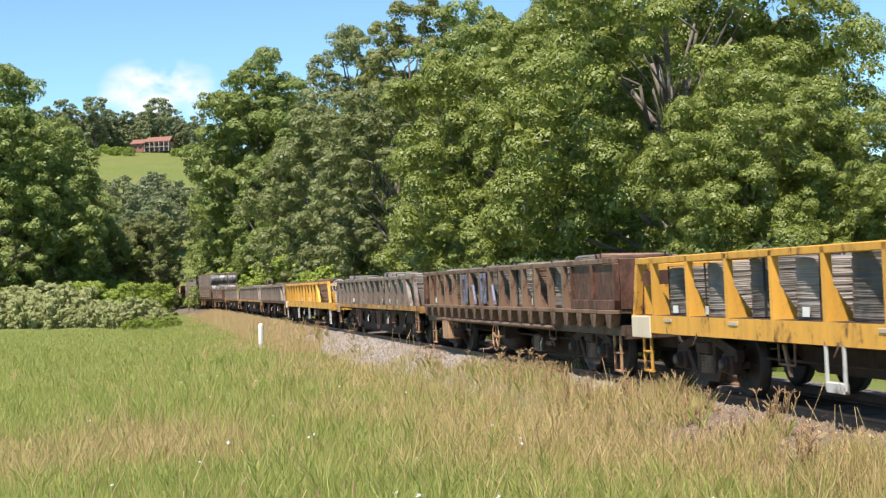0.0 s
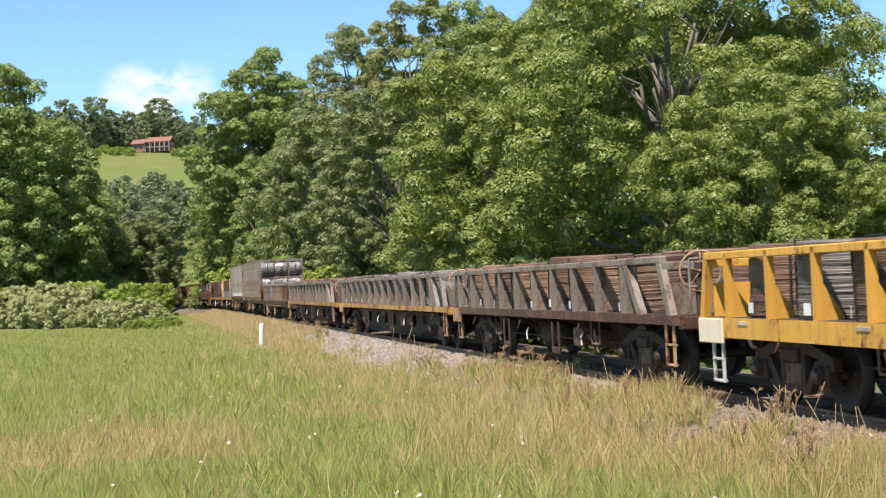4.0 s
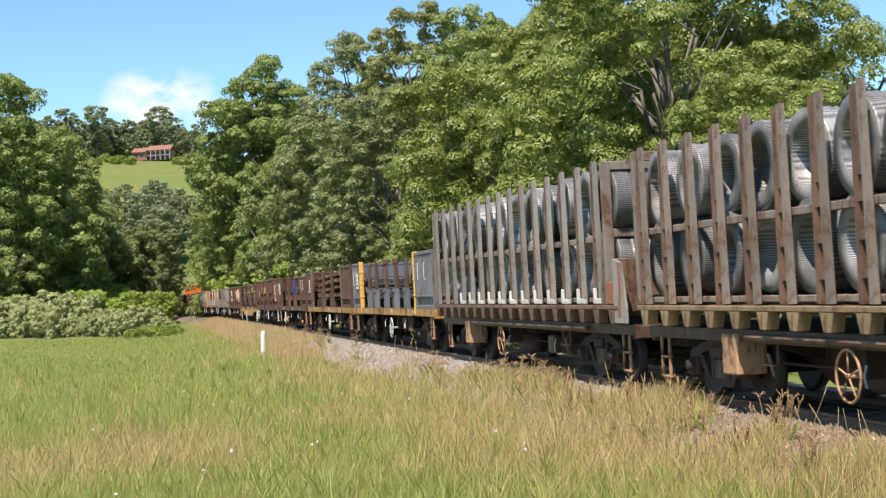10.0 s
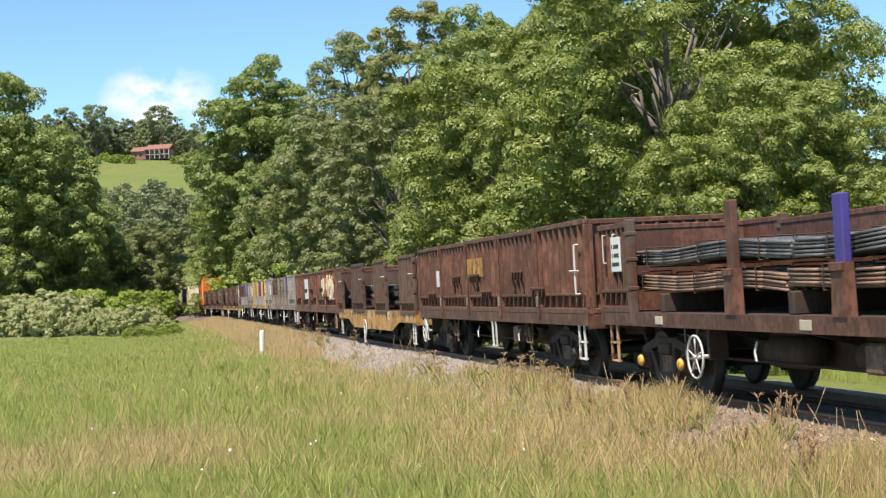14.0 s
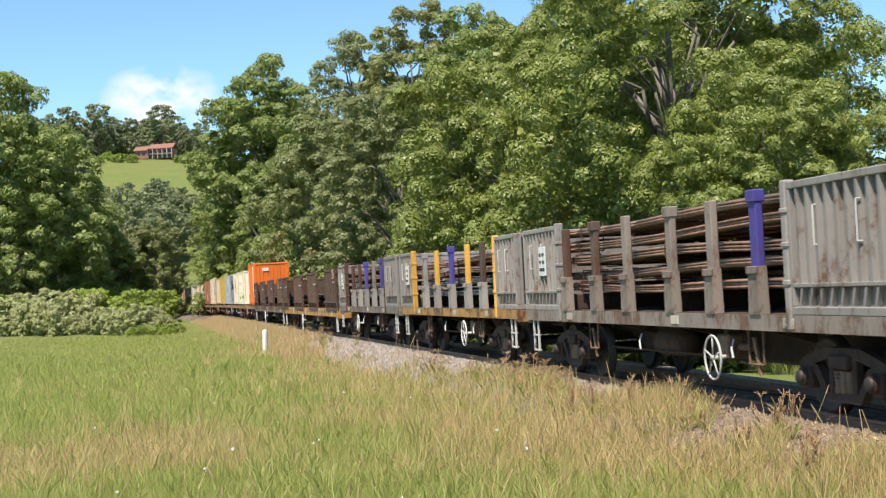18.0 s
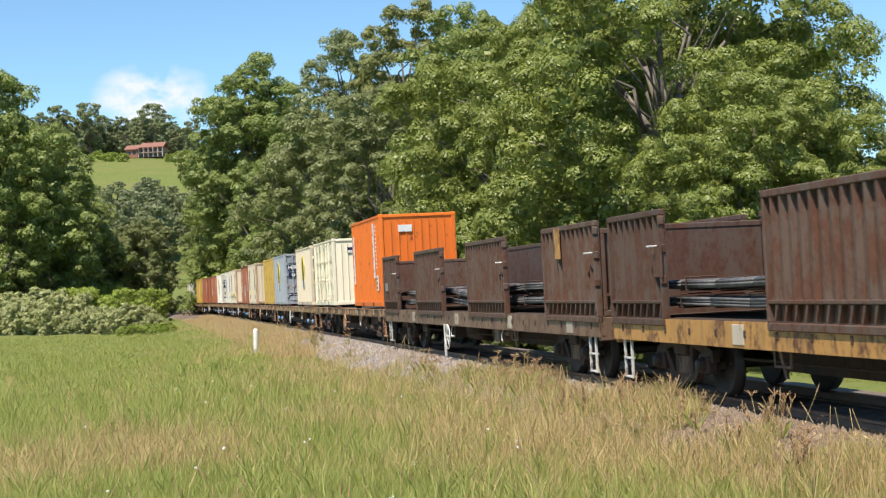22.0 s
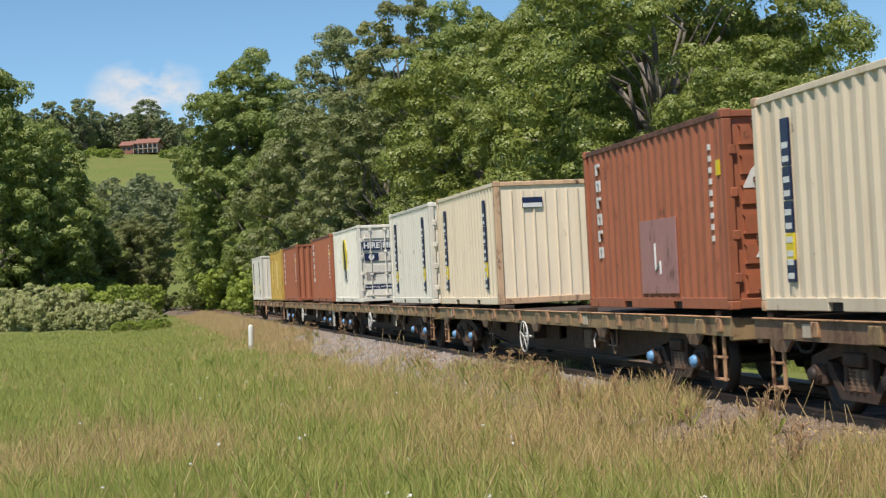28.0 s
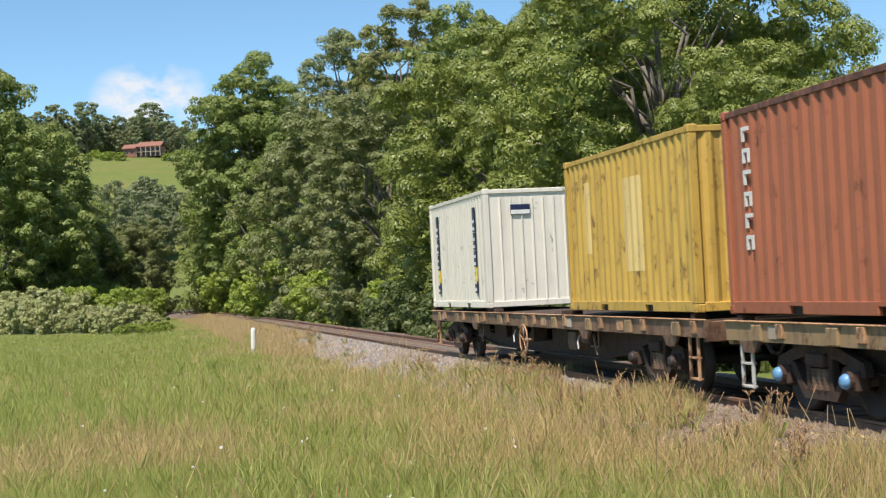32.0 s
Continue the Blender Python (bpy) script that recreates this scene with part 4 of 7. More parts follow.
def make_small():
    x, y = spot(440, 59)
    post = tagged(new("marker_post"), "white-painted marker post standing in the grass", "post")
    post.matrix_basis = pose(x, y, float(ground_z(x, y)[0]) - 0.1, 0, 1, 0)
    part("shaft", Shape().lathe([(0.10, 0.0), (0.105, 0.3), (0.10, 0.95), (0.085, 1.03), (0.05, 1.07)], 14), M_WHITE, post, smooth=True)
    part("foot", Shape().lathe([(0.11, 0.0), (0.112, 0.26)], 14), M_TIMBER, post, "bare stained foot")
    x, y = spot(752, 71)
    post = tagged(new("marker_post"), "white post with a dark foot beyond the rails", "post")
    post.matrix_basis = pose(x, y, float(cover_z(x, y)[0]) - 0.1)
    part("shaft", Shape().box(-0.07, 0.07, -0.05, 0.05, 0.75, 1.85, 0.02), M_WHITE, post)
    part("foot", Shape().box(-0.065, 0.065, -0.045, 0.045, 0.0, 0.75, 0.015), M_SLEEPER, post, "dark foot")
    for bearing, dist, n, turn in ((1385, 15.6, 0.55, 20), (1250, 12.4, 0.5, -5), (1480, 15.0, 0.3, 60)):
        x, y = spot(bearing, dist)
        b = Shape().bent([(-n / 2, 0, 0.03), (-n / 6, 0.03, 0.07), (n / 6, 0.0, 0.09), (n / 2, 0.06, 0.13)], 0.018, 7).bent([(0, 0.01, 0.08), (n / 4, 0.12, 0.12)], 0.01, 6)
        ob = tagged(new("dead_branch", b.mesh("dead_branch", M_TIMBER)), "bleached dead branch lying on the ground", "branch", "fallen branches")
        ob.matrix_basis = pose(x, y, float(ground_z(x, y)[0]) + 0.02, 0, 0, turn)
    x, y = spot(1118, 19.5)
    ob = tagged(new("cut_stump", Shape().lathe([(0.13, -0.1), (0.125, 0.09), (0.11, 0.10)], 12).mesh("cut_stump", M_TIMBER)), "pale sawn stump in the grass", "stump")
    ob.matrix_basis = pose(x, y, float(cover_z(x, y)[0]))


make_small()

# ---- wagons: parts that many of them share ----
# a wagon's space: x towards its front, y < 0 the side seen, z up from the rails
MOVING = []
WHEELS = []


def make_shared():
    k = {}
    s = Shape()
    for y0, y1 in ((-0.05, 0.05),):
        s.prism([(-1.14, 0.50), (-1.10, 0.66), (-0.78, 0.74), (-0.45, 0.82), (0.45, 0.82), (0.78, 0.74), (1.10, 0.66), (1.14, 0.50), (0.98, 0.50), (0.72, 0.62), (0.42, 0.68), (-0.42, 0.68), (-0.72, 0.62), (-0.98, 0.50)], y0, y1)
        s.prism([(-0.98, 0.50), (-0.72, 0.62), (-0.62, 0.60), (-0.36, 0.30), (0.36, 0.30), (0.62, 0.60), (0.72, 0.62), (0.98, 0.50), (0.88, 0.46), (0.70, 0.50), (0.42, 0.20), (-0.42, 0.20), (-0.70, 0.50), (-0.88, 0.46)], y0, y1)
        s.box(-0.34, -0.24, y0, y1, 0.28, 0.70, 0.01).box(0.24, 0.34, y0, y1, 0.28, 0.70, 0.01)
        s.box(-0.24, 0.24, y0 - 0.06, y1 + 0.03, 0.58, 0.74, 0.02)
    for x in (-0.875, 0.875):
        s.box(x - 0.15, x + 0.15, -0.10, 0.07, 0.33, 0.58, 0.03)
        s.tube((x, -0.15, 0.46), (x, 0.05, 0.46), 0.11, 0.12, 12)
    k["side_frame"] = s.mesh("side_frame", M_LOWER)
    s = Shape()
    for x in (-0.15, 0.0, 0.15):
        prof = []
        for i in range(13):
            prof += [(0.058 + 0.018 * (i % 2), 0.30 + i * 0.022)]
        s.lathe(prof, 10, "z", (x, 0, 0))
    k["spring_nest"] = s.mesh("spring_nest", M_SILLB, True)
    k["bolster"] = Shape().box(-0.2, 0.2, -0.95, 0.95, 0.60, 0.82, 0.04).tube((0, 0, 0.80), (0, 0, 0.90), 0.3, 0.3, 14).mesh("bogie", M_LOWER)
    s = Shape()
    for q in (-1, 1):
        s.lathe([(0.10, q * 0.64), (0.12, q * 0.82), (0.34, q * 0.745), (0.40, q * 0.80), (0.455, q * 0.80), (0.465, q * 0.70), (0.49, q * 0.67), (0.41, q * 0.66), (0.33, q * 0.69)], 28, "y")
        for i in range(3):
            a = i * math.tau / 3
            s.tube((0.23 * math.cos(a), q * 0.76, 0.23 * math.sin(a)), (0.23 * math.cos(a), q * 0.80, 0.23 * math.sin(a)), 0.03, 0.03, 6)
    s.tube((0, -0.95, 0), (0, 0.95, 0), 0.075)
    k["wheelset"] = s.mesh("wheelset", M_WHEEL, True)
    s = Shape()
    for q in (-1, 1):
        s.lathe([(0.458, q * 0.80), (0.466, q * 0.79), (0.466, q * 0.71), (0.458, q * 0.70)], 28, "y")
    k["tread"] = s.mesh("tread", M_TREAD, True)
    k["hub"] = Shape().lathe([(0.02, -0.045), (0.06, -0.042), (0.088, 0.0), (0.092, 0.05)], 14, "y").mesh("hub_cap", M_HUB, True)
    k["hub_dark"] = Shape().lathe([(0.02, -0.03), (0.07, -0.028), (0.09, 0.0), (0.09, 0.05)], 12, "y").mesh("axle_cap", M_WHEEL, True)
    k["hub_yellow"] = Shape().lathe([(0.02, -0.03), (0.07, -0.028), (0.09, 0.0), (0.09, 0.05)], 12, "y").mesh("axle_cap", M_YELLOW, True)
    s = Shape().box(-0.42, 0.0, -0.09, 0.09, 0.80, 0.98, 0.02).prism([(0.0, -0.11), (0.16, -0.17), (0.30, -0.16), (0.36, -0.05), (0.26, 0.02), (0.20, 0.0), (0.17, 0.12), (0.05, 0.14), (0.0, 0.11)], 0.76, 1.02, "z")
    k["coupler"] = s.mesh("coupler", M_LOWER)
    k["hose"] = Shape().bent([(0, 0, 0.85), (0.10, 0, 0.74), (0.22, 0, 0.62), (0.36, 0, 0.60)], 0.028).mesh("brake_hose", M_BLACK)
    k["tank"] = Shape().lathe([(0.05, -0.65), (0.17, -0.62), (0.21, -0.55), (0.21, 0.55), (0.17, 0.62), (0.05, 0.65)], 14, "x").mesh("air_tank", M_LOWER, True)
    k["cylinder"] = Shape().lathe([(0.16, -0.22), (0.18, -0.2), (0.18, 0.16), (0.1, 0.24), (0.03, 0.25), (0.03, 0.75)], 12, "x").mesh("brake_cylinder", M_LOWER, True)
    for tag, m in (("white", M_WHITE), ("rust", M_TAN), ("yellow", M_YELLOW)):
        w = Shape()
        w.lathe([(0.29 + 0.016 * math.cos(i * math.tau / 7), 0.016 * math.sin(i * math.tau / 7)) for i in range(7)], 32, "y", closed=True)
        for i in range(5):
            a = i * math.tau / 5 + 0.3
            w.tube((0.04 * math.cos(a), 0, 0.04 * math.sin(a)), (0.29 * math.cos(a), 0, 0.29 * math.sin(a)), 0.011, 0.011, 6)
        w.tube((0, -0.03, 0), (0, 0.25, 0), 0.03, 0.03, 10)
        k["handwheel_" + tag] = w.mesh("handbrake_wheel", m, True)
        l = Shape()
        for x in (-0.16, 0.16):
            l.box(x - 0.022, x + 0.022, -0.02, 0.02, -0.62, 0.0, 0.006)
        for z in (-0.60, -0.31):
            l.box(-0.16, 0.16, -0.03, 0.05, z - 0.012, z + 0.018, 0.005)
        k["step_" + tag] = l.mesh("step_ladder", m)
    return k


K = make_shared()


def bogie(root, x, hub="hub_dark", s=0.0):
    b = part("bogie", K["bolster"], None, root, at=(x, 0, 0))
    for y in (-1.0, 1.0):
        part("side_frame", K["side_frame"], None, b, at=(0, y, 0))
        part("spring_nest", K["spring_nest"], None, b, at=(0, y, 0))
    for w in (-0.875, 0.875):
        ws = part("wheelset", K["wheelset"], None, b, at=(w, 0, 0.46))
        WHEELS.append((ws, s + x, w))
        part(K[hub].name, K[hub], None, b, at=(w, -1.17, 0.46))


def wagon(name, label, a, b, sill_mat, deck=1.1, sill=0.22, hub="hub_dark", steps="rust", wheel="white", wheel_x=0.1, wheel_z=0.62, half=1.32, bogie_in=2.35, planks=None):
    """An empty wagon between two joints: underframe, running gear, brake gear, steps. Returns its root and length."""
    n = b - a - 0.75
    h = n / 2
    root = tagged(new(name), label, "wagon", "wagons of the train")
    for y in (-1, 1):
        s = Shape().prism([(y * half, deck), (y * half, deck - sill), (y * (half - 0.11), deck - sill), (y * (half - 0.11), deck - sill + 0.02), (y * (half - 0.02), deck - sill + 0.02), (y * (half - 0.02), deck - 0.02), (y * (half - 0.11), deck - 0.02), (y * (half - 0.11), deck)][::y], -h, h, "x")
        part("side_sill", s, sill_mat, root)
    for x in (-1, 1):
        part("headstock", Shape().box(min(x * h, x * (h - 0.14)), max(x * h, x * (h - 0.14)), -half + 0.025, half - 0.025, deck - sill - 0.06, deck - 0.012, 0.015), sill_mat, root)
        part("coupler", K["coupler"], None, root, at=pose(x * h, 0, 0, 0, 0, 0 if x > 0 else 180))
        part("brake_hose", K["hose"], None, root, at=pose(x * h, -0.35, 0, 0, 0, 0 if x > 0 else 180))
    part("centre_sill", Shape().prism([(-h + 0.15, deck - 0.06), (-h + 0.15, deck - 0.4), (-h + 3.3, deck - 0.42), (-h + 4.2, deck - 0.74), (h - 4.2, deck - 0.74), (h - 3.3, deck - 0.42), (h - 0.15, deck - 0.4), (h - 0.15, deck - 0.06)], -0.26, 0.26), M_LOWER, root)
    beam = Shape().prism([(-half + 0.12, deck - 0.05), (half - 0.12, deck - 0.05), (half - 0.12, deck - 0.17), (0.3, deck - 0.42), (-0.3, deck - 0.42), (-half + 0.12, deck - 0.17)], -0.05, 0.05, "x").mesh("cross_beam", M_LOWER)
    m = max(4, int(n / 2.6))
    for i in range(m):
        part("cross_beam", beam, None, root, at=(-h + n * (i + 0.5) / m, 0, 0))
    part("deck", Shape().box(-h + 0.02, h - 0.02, -half + 0.015, half - 0.015, deck - 0.045, deck + 0.004), planks or M_LOWER, root)
    for x in (-h + bogie_in, h - bogie_in):
        bogie(root, x, hub, (a + b) / 2)
    part("air_tank", K["tank"], None, root, at=(-1.3, -0.55, deck - 0.52))
    part("brake_cylinder", K["cylinder"], None, root, at=(1.0, -0.6, deck - 0.5))
    part("brake_rod", Shape().tube((-h + bogie_in + 0.9, -0.75, 0.55), (h - bogie_in - 0.9, -0.75, 0.55), 0.018, 0.018, 6), M_LOWER, root)
    for x in (-h + 0.55, h - 0.55):
        for y in (-1, 1):
            part("step_ladder", K["step_" + steps], None, root, at=pose(x, y * (half - 0.05), deck - sill + 0.02, 0, 0, 0 if y < 0 else 180))
    side = -half + 0.12
    for x in (-0.24, 0.21):
        part("brake_lever", Shape().prism([(x * n - 0.02, deck - 0.30), (x * n + 0.05, deck - 0.30), (x * n + 0.22, 0.42), (x * n + 0.15, 0.42)], side, side + 0.03), M_SILLB, root)
        part("lever_guide", Shape().bent([(x * n - 0.12, side, deck - sill), (x * n - 0.10, side, 0.56), (x * n + 0.34, side, 0.56), (x * n + 0.36, side, deck - sill)], 0.018), M_SILLB, root)
    part("valve_box", Shape().box(0.13 * n, 0.13 * n + 0.42, side, side + 0.3, deck - 0.62, deck - 0.28, 0.03).tube((0.13 * n + 0.5, side + 0.15, deck - 0.45), (0.13 * n + 0.9, side + 0.15, deck - 0.45), 0.05, 0.05, 8), M_SILLB, root)
    for x in (-0.07, 0.17):
        part("cock_handle", Shape().bent([(x * n, side, deck - 0.34), (x * n + 0.03, side - 0.05, deck - 0.46), (x * n + 0.10, side - 0.06, deck - 0.58)], 0.014), M_WHITE, root, "white-painted cock handle")
    if name == "panel_wagon":
        part("brake_stand", Shape().box(-0.03, 0.03, -0.02, 0.04, -0.5, 0.3, 0.01), M_WHITE, root, at=(wheel_x * n - 0.55, -half - 0.01, wheel_z))
    if wheel:
        part("handbrake_wheel", K["handwheel_" + wheel], None, root, at=(wheel_x * n, -half - 0.06, wheel_z))
        part("handbrake_bracket", Shape().box(-0.05, 0.05, -0.03, 0.25, -0.05, deck - wheel_z, 0.01), M_LOWER, root, at=(wheel_x * n, -half + 0.16, wheel_z))
    MOVING.append((root, (a + b) / 2, Matrix.Identity(4)))
    return root, n


def plates(root, n, deck, sill, half, xs, mat=None, size=0.3):
    """Small pale marking plates along the sill."""
    for x in xs:
        part("marking_plate", Shape().box(x * n - size / 2, x * n + size / 2, -half - 0.012, -half + 0.002, deck - sill + 0.04, deck - 0.04, 0.004), mat or M_PLATE, root, "faded dirty cream marking plate")


def girder(root, n, deck, mat, depth=0.62, flat=0.45, y=-0.95):
    """A deep fish-belly girder with cut-outs, on both sides."""
    s = Shape()
    top = deck - 0.2
    a, b = n * 0.36, n * 0.5 * flat
    low = lambda x: top - 0.22 - (depth - 0.22) * max(0.0, min(1.0, (a - abs(x)) / (a - b)))
    m = 26
    xs = [-a + 2 * a * i / m for i in range(m + 1)]
    for i in range(m):
        x0, x1 = xs[i], xs[i + 1]
        if i % 3 == 1 and min(low(x0), low(x1)) < top - 0.42:
            s.prism([(x0, top), (x1, top), (x1, top - 0.10), (x0, top - 0.10)], -0.02, 0.02)
            s.prism([(x0, low(x0) + 0.16), (x1, low(x1) + 0.16), (x1, low(x1)), (x0, low(x0))], -0.02, 0.02)
        else:
            s.prism([(x0, top), (x1, top), (x1, low(x1)), (x0, low(x0))], -0.02, 0.02)
        s.prism([(x0, low(x0)), (x1, low(x1)), (x1, low(x1) - 0.03), (x0, low(x0) - 0.03)], -0.02, 0.02)
        s.prism([(x0, low(x0) - 0.03), (x1, low(x1) - 0.03), (x1, low(x1) - 0.055), (x0, low(x0) - 0.055)], -0.08, 0.08)
    me = s.mesh("side_girder", mat, weld=True)
    for q in (-1, 1):
        part("side_girder", me, None, root, at=(0, -q * y, 0))


# ---- steel loads ----


def coil_mesh(name, material, r=0.60, h=1.0, hole=0.3, rings=30, seed=1, axis="z", rough=0.005):
    rng = random.Random(seed)
    prof = [(hole, 0.0)]
    for i in range(rings):
        z = h * i / rings
        e = r + rng.uniform(-0.008, 0.006)
        prof += [(e - 0.006, z + 0.001), (e, z + h / rings * 0.4), (e - 0.002, z + h / rings * 0.8)]
    prof += [(r * 0.9, h + 0.02), (hole + 0.06, h + 0.01), (hole, h - 0.04)]
    if axis == "y":
        prof = [(a, z - h / 2) for a, z in prof]
    s = Shape().lathe(prof, 26, axis, closed=True)
    w = Shape()
    w.v = [(x + rng.uniform(-rough, rough), y + rng.uniform(-rough, rough), z) for x, y, z in s.v]
    w.f = s.f
    return w.mesh(name, material, True)


COILS = [coil_mesh("coil", M_COIL, seed=1), coil_mesh("coil", M_COIL, 0.57, 1.05, seed=2), coil_mesh("coil", M_COILR, 0.61, 1.02, seed=3), coil_mesh("coil", M_COILR, 0.58, 1.08, seed=4)]
HANKS = [coil_mesh("hank", M_HANK, 0.56, 0.78, 0.34, 16, 5, "y", 0.002), coil_mesh("hank", M_HANK, 0.53, 0.72, 0.32, 15, 6, "y", 0.002)]
HANK_STRAP = Shape().box(0.30, 0.585, -0.016, 0.016, 0.392, 0.404).box(0.30, 0.585, -0.016, 0.016, -0.404, -0.392).box(0.572, 0.585, -0.016, 0.016, -0.392, 0.392).mesh("binding_strap", M_BLACK)
STRAP_MESH = Shape().box(0.60, 0.622, -0.014, 0.014, 0.0, 1.05, 0.004).box(0.32, 0.62, -0.014, 0.014, 1.05, 1.062).mesh("binding_strap", M_BLACK)
TAG_MESH = Shape().box(-0.07, 0.06, -0.632, -0.624, 0.05, 0.21, 0.002).mesh("tag", M_LETTER)


def load_coils(s, n, deck, pick, x0, x1, top, step=1.36):
    """Rod coils standing on end in two rows on a wagon's floor."""
    rng = random.Random(int(s * 10))
    m = max(1, int((x1 - x0) / step))
    for row in (-0.62, 0.62):
        for i in range(m):
            kind = rng.choice(pick)
            rusty = kind >= 2
            root = new("steel_coil", COILS[kind])
            tagged(root, "rust-brown coil of steel rod standing on a wagon floor" if rusty else "grey coil of steel rod standing on a wagon floor", "coil", "coils on the low wagons")
            hgt = (top + rng.uniform(-0.10, 0.06) - deck) / 1.05
            m4 = pose(x0 + (i + 0.5) * (x1 - x0) / m + rng.uniform(-0.03, 0.03), row, deck + 0.008, rng.uniform(-1.5, 1.5), rng.uniform(-1.5, 1.5), rng.uniform(0, 360))
            root.scale = (1, 1, hgt)
            for q in range(3):
                part("binding_strap", STRAP_MESH, None, root, at=pose(0, 0, 0, 0, 0, q * 120 + rng.uniform(-20, 20)))
            if row < 0 and rng.random() < 0.75:
                part("tag", TAG_MESH, None, root, "white paper tag", at=pose(0, 0, 0, 0, 0, -math.degrees(m4.to_euler().z) + rng.uniform(-30, 15)))
            MOVING.append((root, s, m4))


def bundle_mesh(name, length, sag, material, seed, rods=27, r=0.021, wide=0.42, high=0.17):
    """A bundle of long rods, tied, that droops over its supports."""
    rng = random.Random(seed)
    s = Shape()
    cols = 9
    for i in range(rods):
        y = -wide / 2 + wide * (i % cols + 0.5) / cols + rng.uniform(-0.01, 0.01)
        z = high * (i // cols + 0.5) / (rods // cols + 1) + rng.uniform(-0.01, 0.01)
        e0, e1 = rng.uniform(-0.12, 0.12), rng.uniform(-0.12, 0.12)
        pts = []
        for q in range(9):
            t = q / 8
            x = -length / 2 + length * t + (e0 if q == 0 else e1 if q == 8 else 0)
            pts.append((x, y + rng.uniform(-0.006, 0.006), z + sag * (1 - (2 * t - 1) ** 2) + 0.03 * math.sin(9 * t + seed)))
        s.bent(pts, r, 5)
    ties = []
    for t in (0.15, 0.5, 0.85):
        x = -length / 2 + length * t
        z0 = sag * (1 - (2 * t - 1) ** 2) + 0.03 * math.sin(9 * t + seed)
        ties.append((x, 0, z0))
    loop = [(0, -wide / 2 - 0.02, -0.02), (0, wide / 2 + 0.02, -0.02), (0, wide / 2 + 0.02, high), (0, -wide / 2 - 0.02, high)]
    return s.mesh(name, material, True), Shape().bent(loop + loop[:1], 0.010, 4).mesh("wire_tie", M_LOWER), ties


BUNDLES = {}


def bundle(length, sag, material, seed, fat=False):
    key = (round(length, 1), round(sag, 2), material.name, seed, fat)
    if key not in BUNDLES:
        BUNDLES[key] = bundle_mesh("rebar_pack", length, sag, material, seed, 45, 0.022, 0.44, 0.28) if fat else bundle_mesh("rebar_pack", length, sag, material, seed)
    return BUNDLES[key]


def load_rods(s, x0, x1, z, layers, material, sag=0.0, lift=0.26, rows=(-0.82, -0.3, 0.25, 0.8), label="", mixed=None, lengths=1, fat=False):
    """Bundles of rods in layers; those at the seen side are one by one."""
    rng = random.Random(int(s * 7))
    for k in range(layers):
        m = mixed if mixed and k >= layers - (layers + 1) // 2 else material
        for row in rows:
            for q in range(lengths):
                a, b = x0 + (x1 - x0) * q / lengths + 0.08, x0 + (x1 - x0) * (q + 1) / lengths - 0.08
                pack, tie, ties = bundle(b - a, sag * (0.5 + 0.5 * (k + 1) / layers), m, 1 + (k + q) % 3, fat)
                root = new("rebar_pack", pack)
                for at in ties:
                    part("wire_tie", tie, None, root, at=at)
                tagged(root, label or ("rust-brown bundle of reinforcing rods on a wagon" if m is M_RODR else "grey bundle of reinforcing rods on a wagon"), "rods", "rod bundles on the train")
                MOVING.append((root, s, pose((a + b) / 2 + rng.uniform(-0.1, 0.1), row + rng.uniform(-0.03, 0.03), z + k * lift, 0, rng.uniform(-0.5, 0.5), rng.uniform(-0.6, 0.6))))

# ---- wagon bodies ----


def rib_mesh(mat, height, width=0.09, foot=0.34):
    """A side post with a flared foot."""
    return Shape().prism([(0.0, 0.0), (0.0, height), (0.09, height), (0.10, 0.42), (foot, 0.06), (foot, 0.0)], -width / 2, width / 2, "x").mesh("side_post", mat)


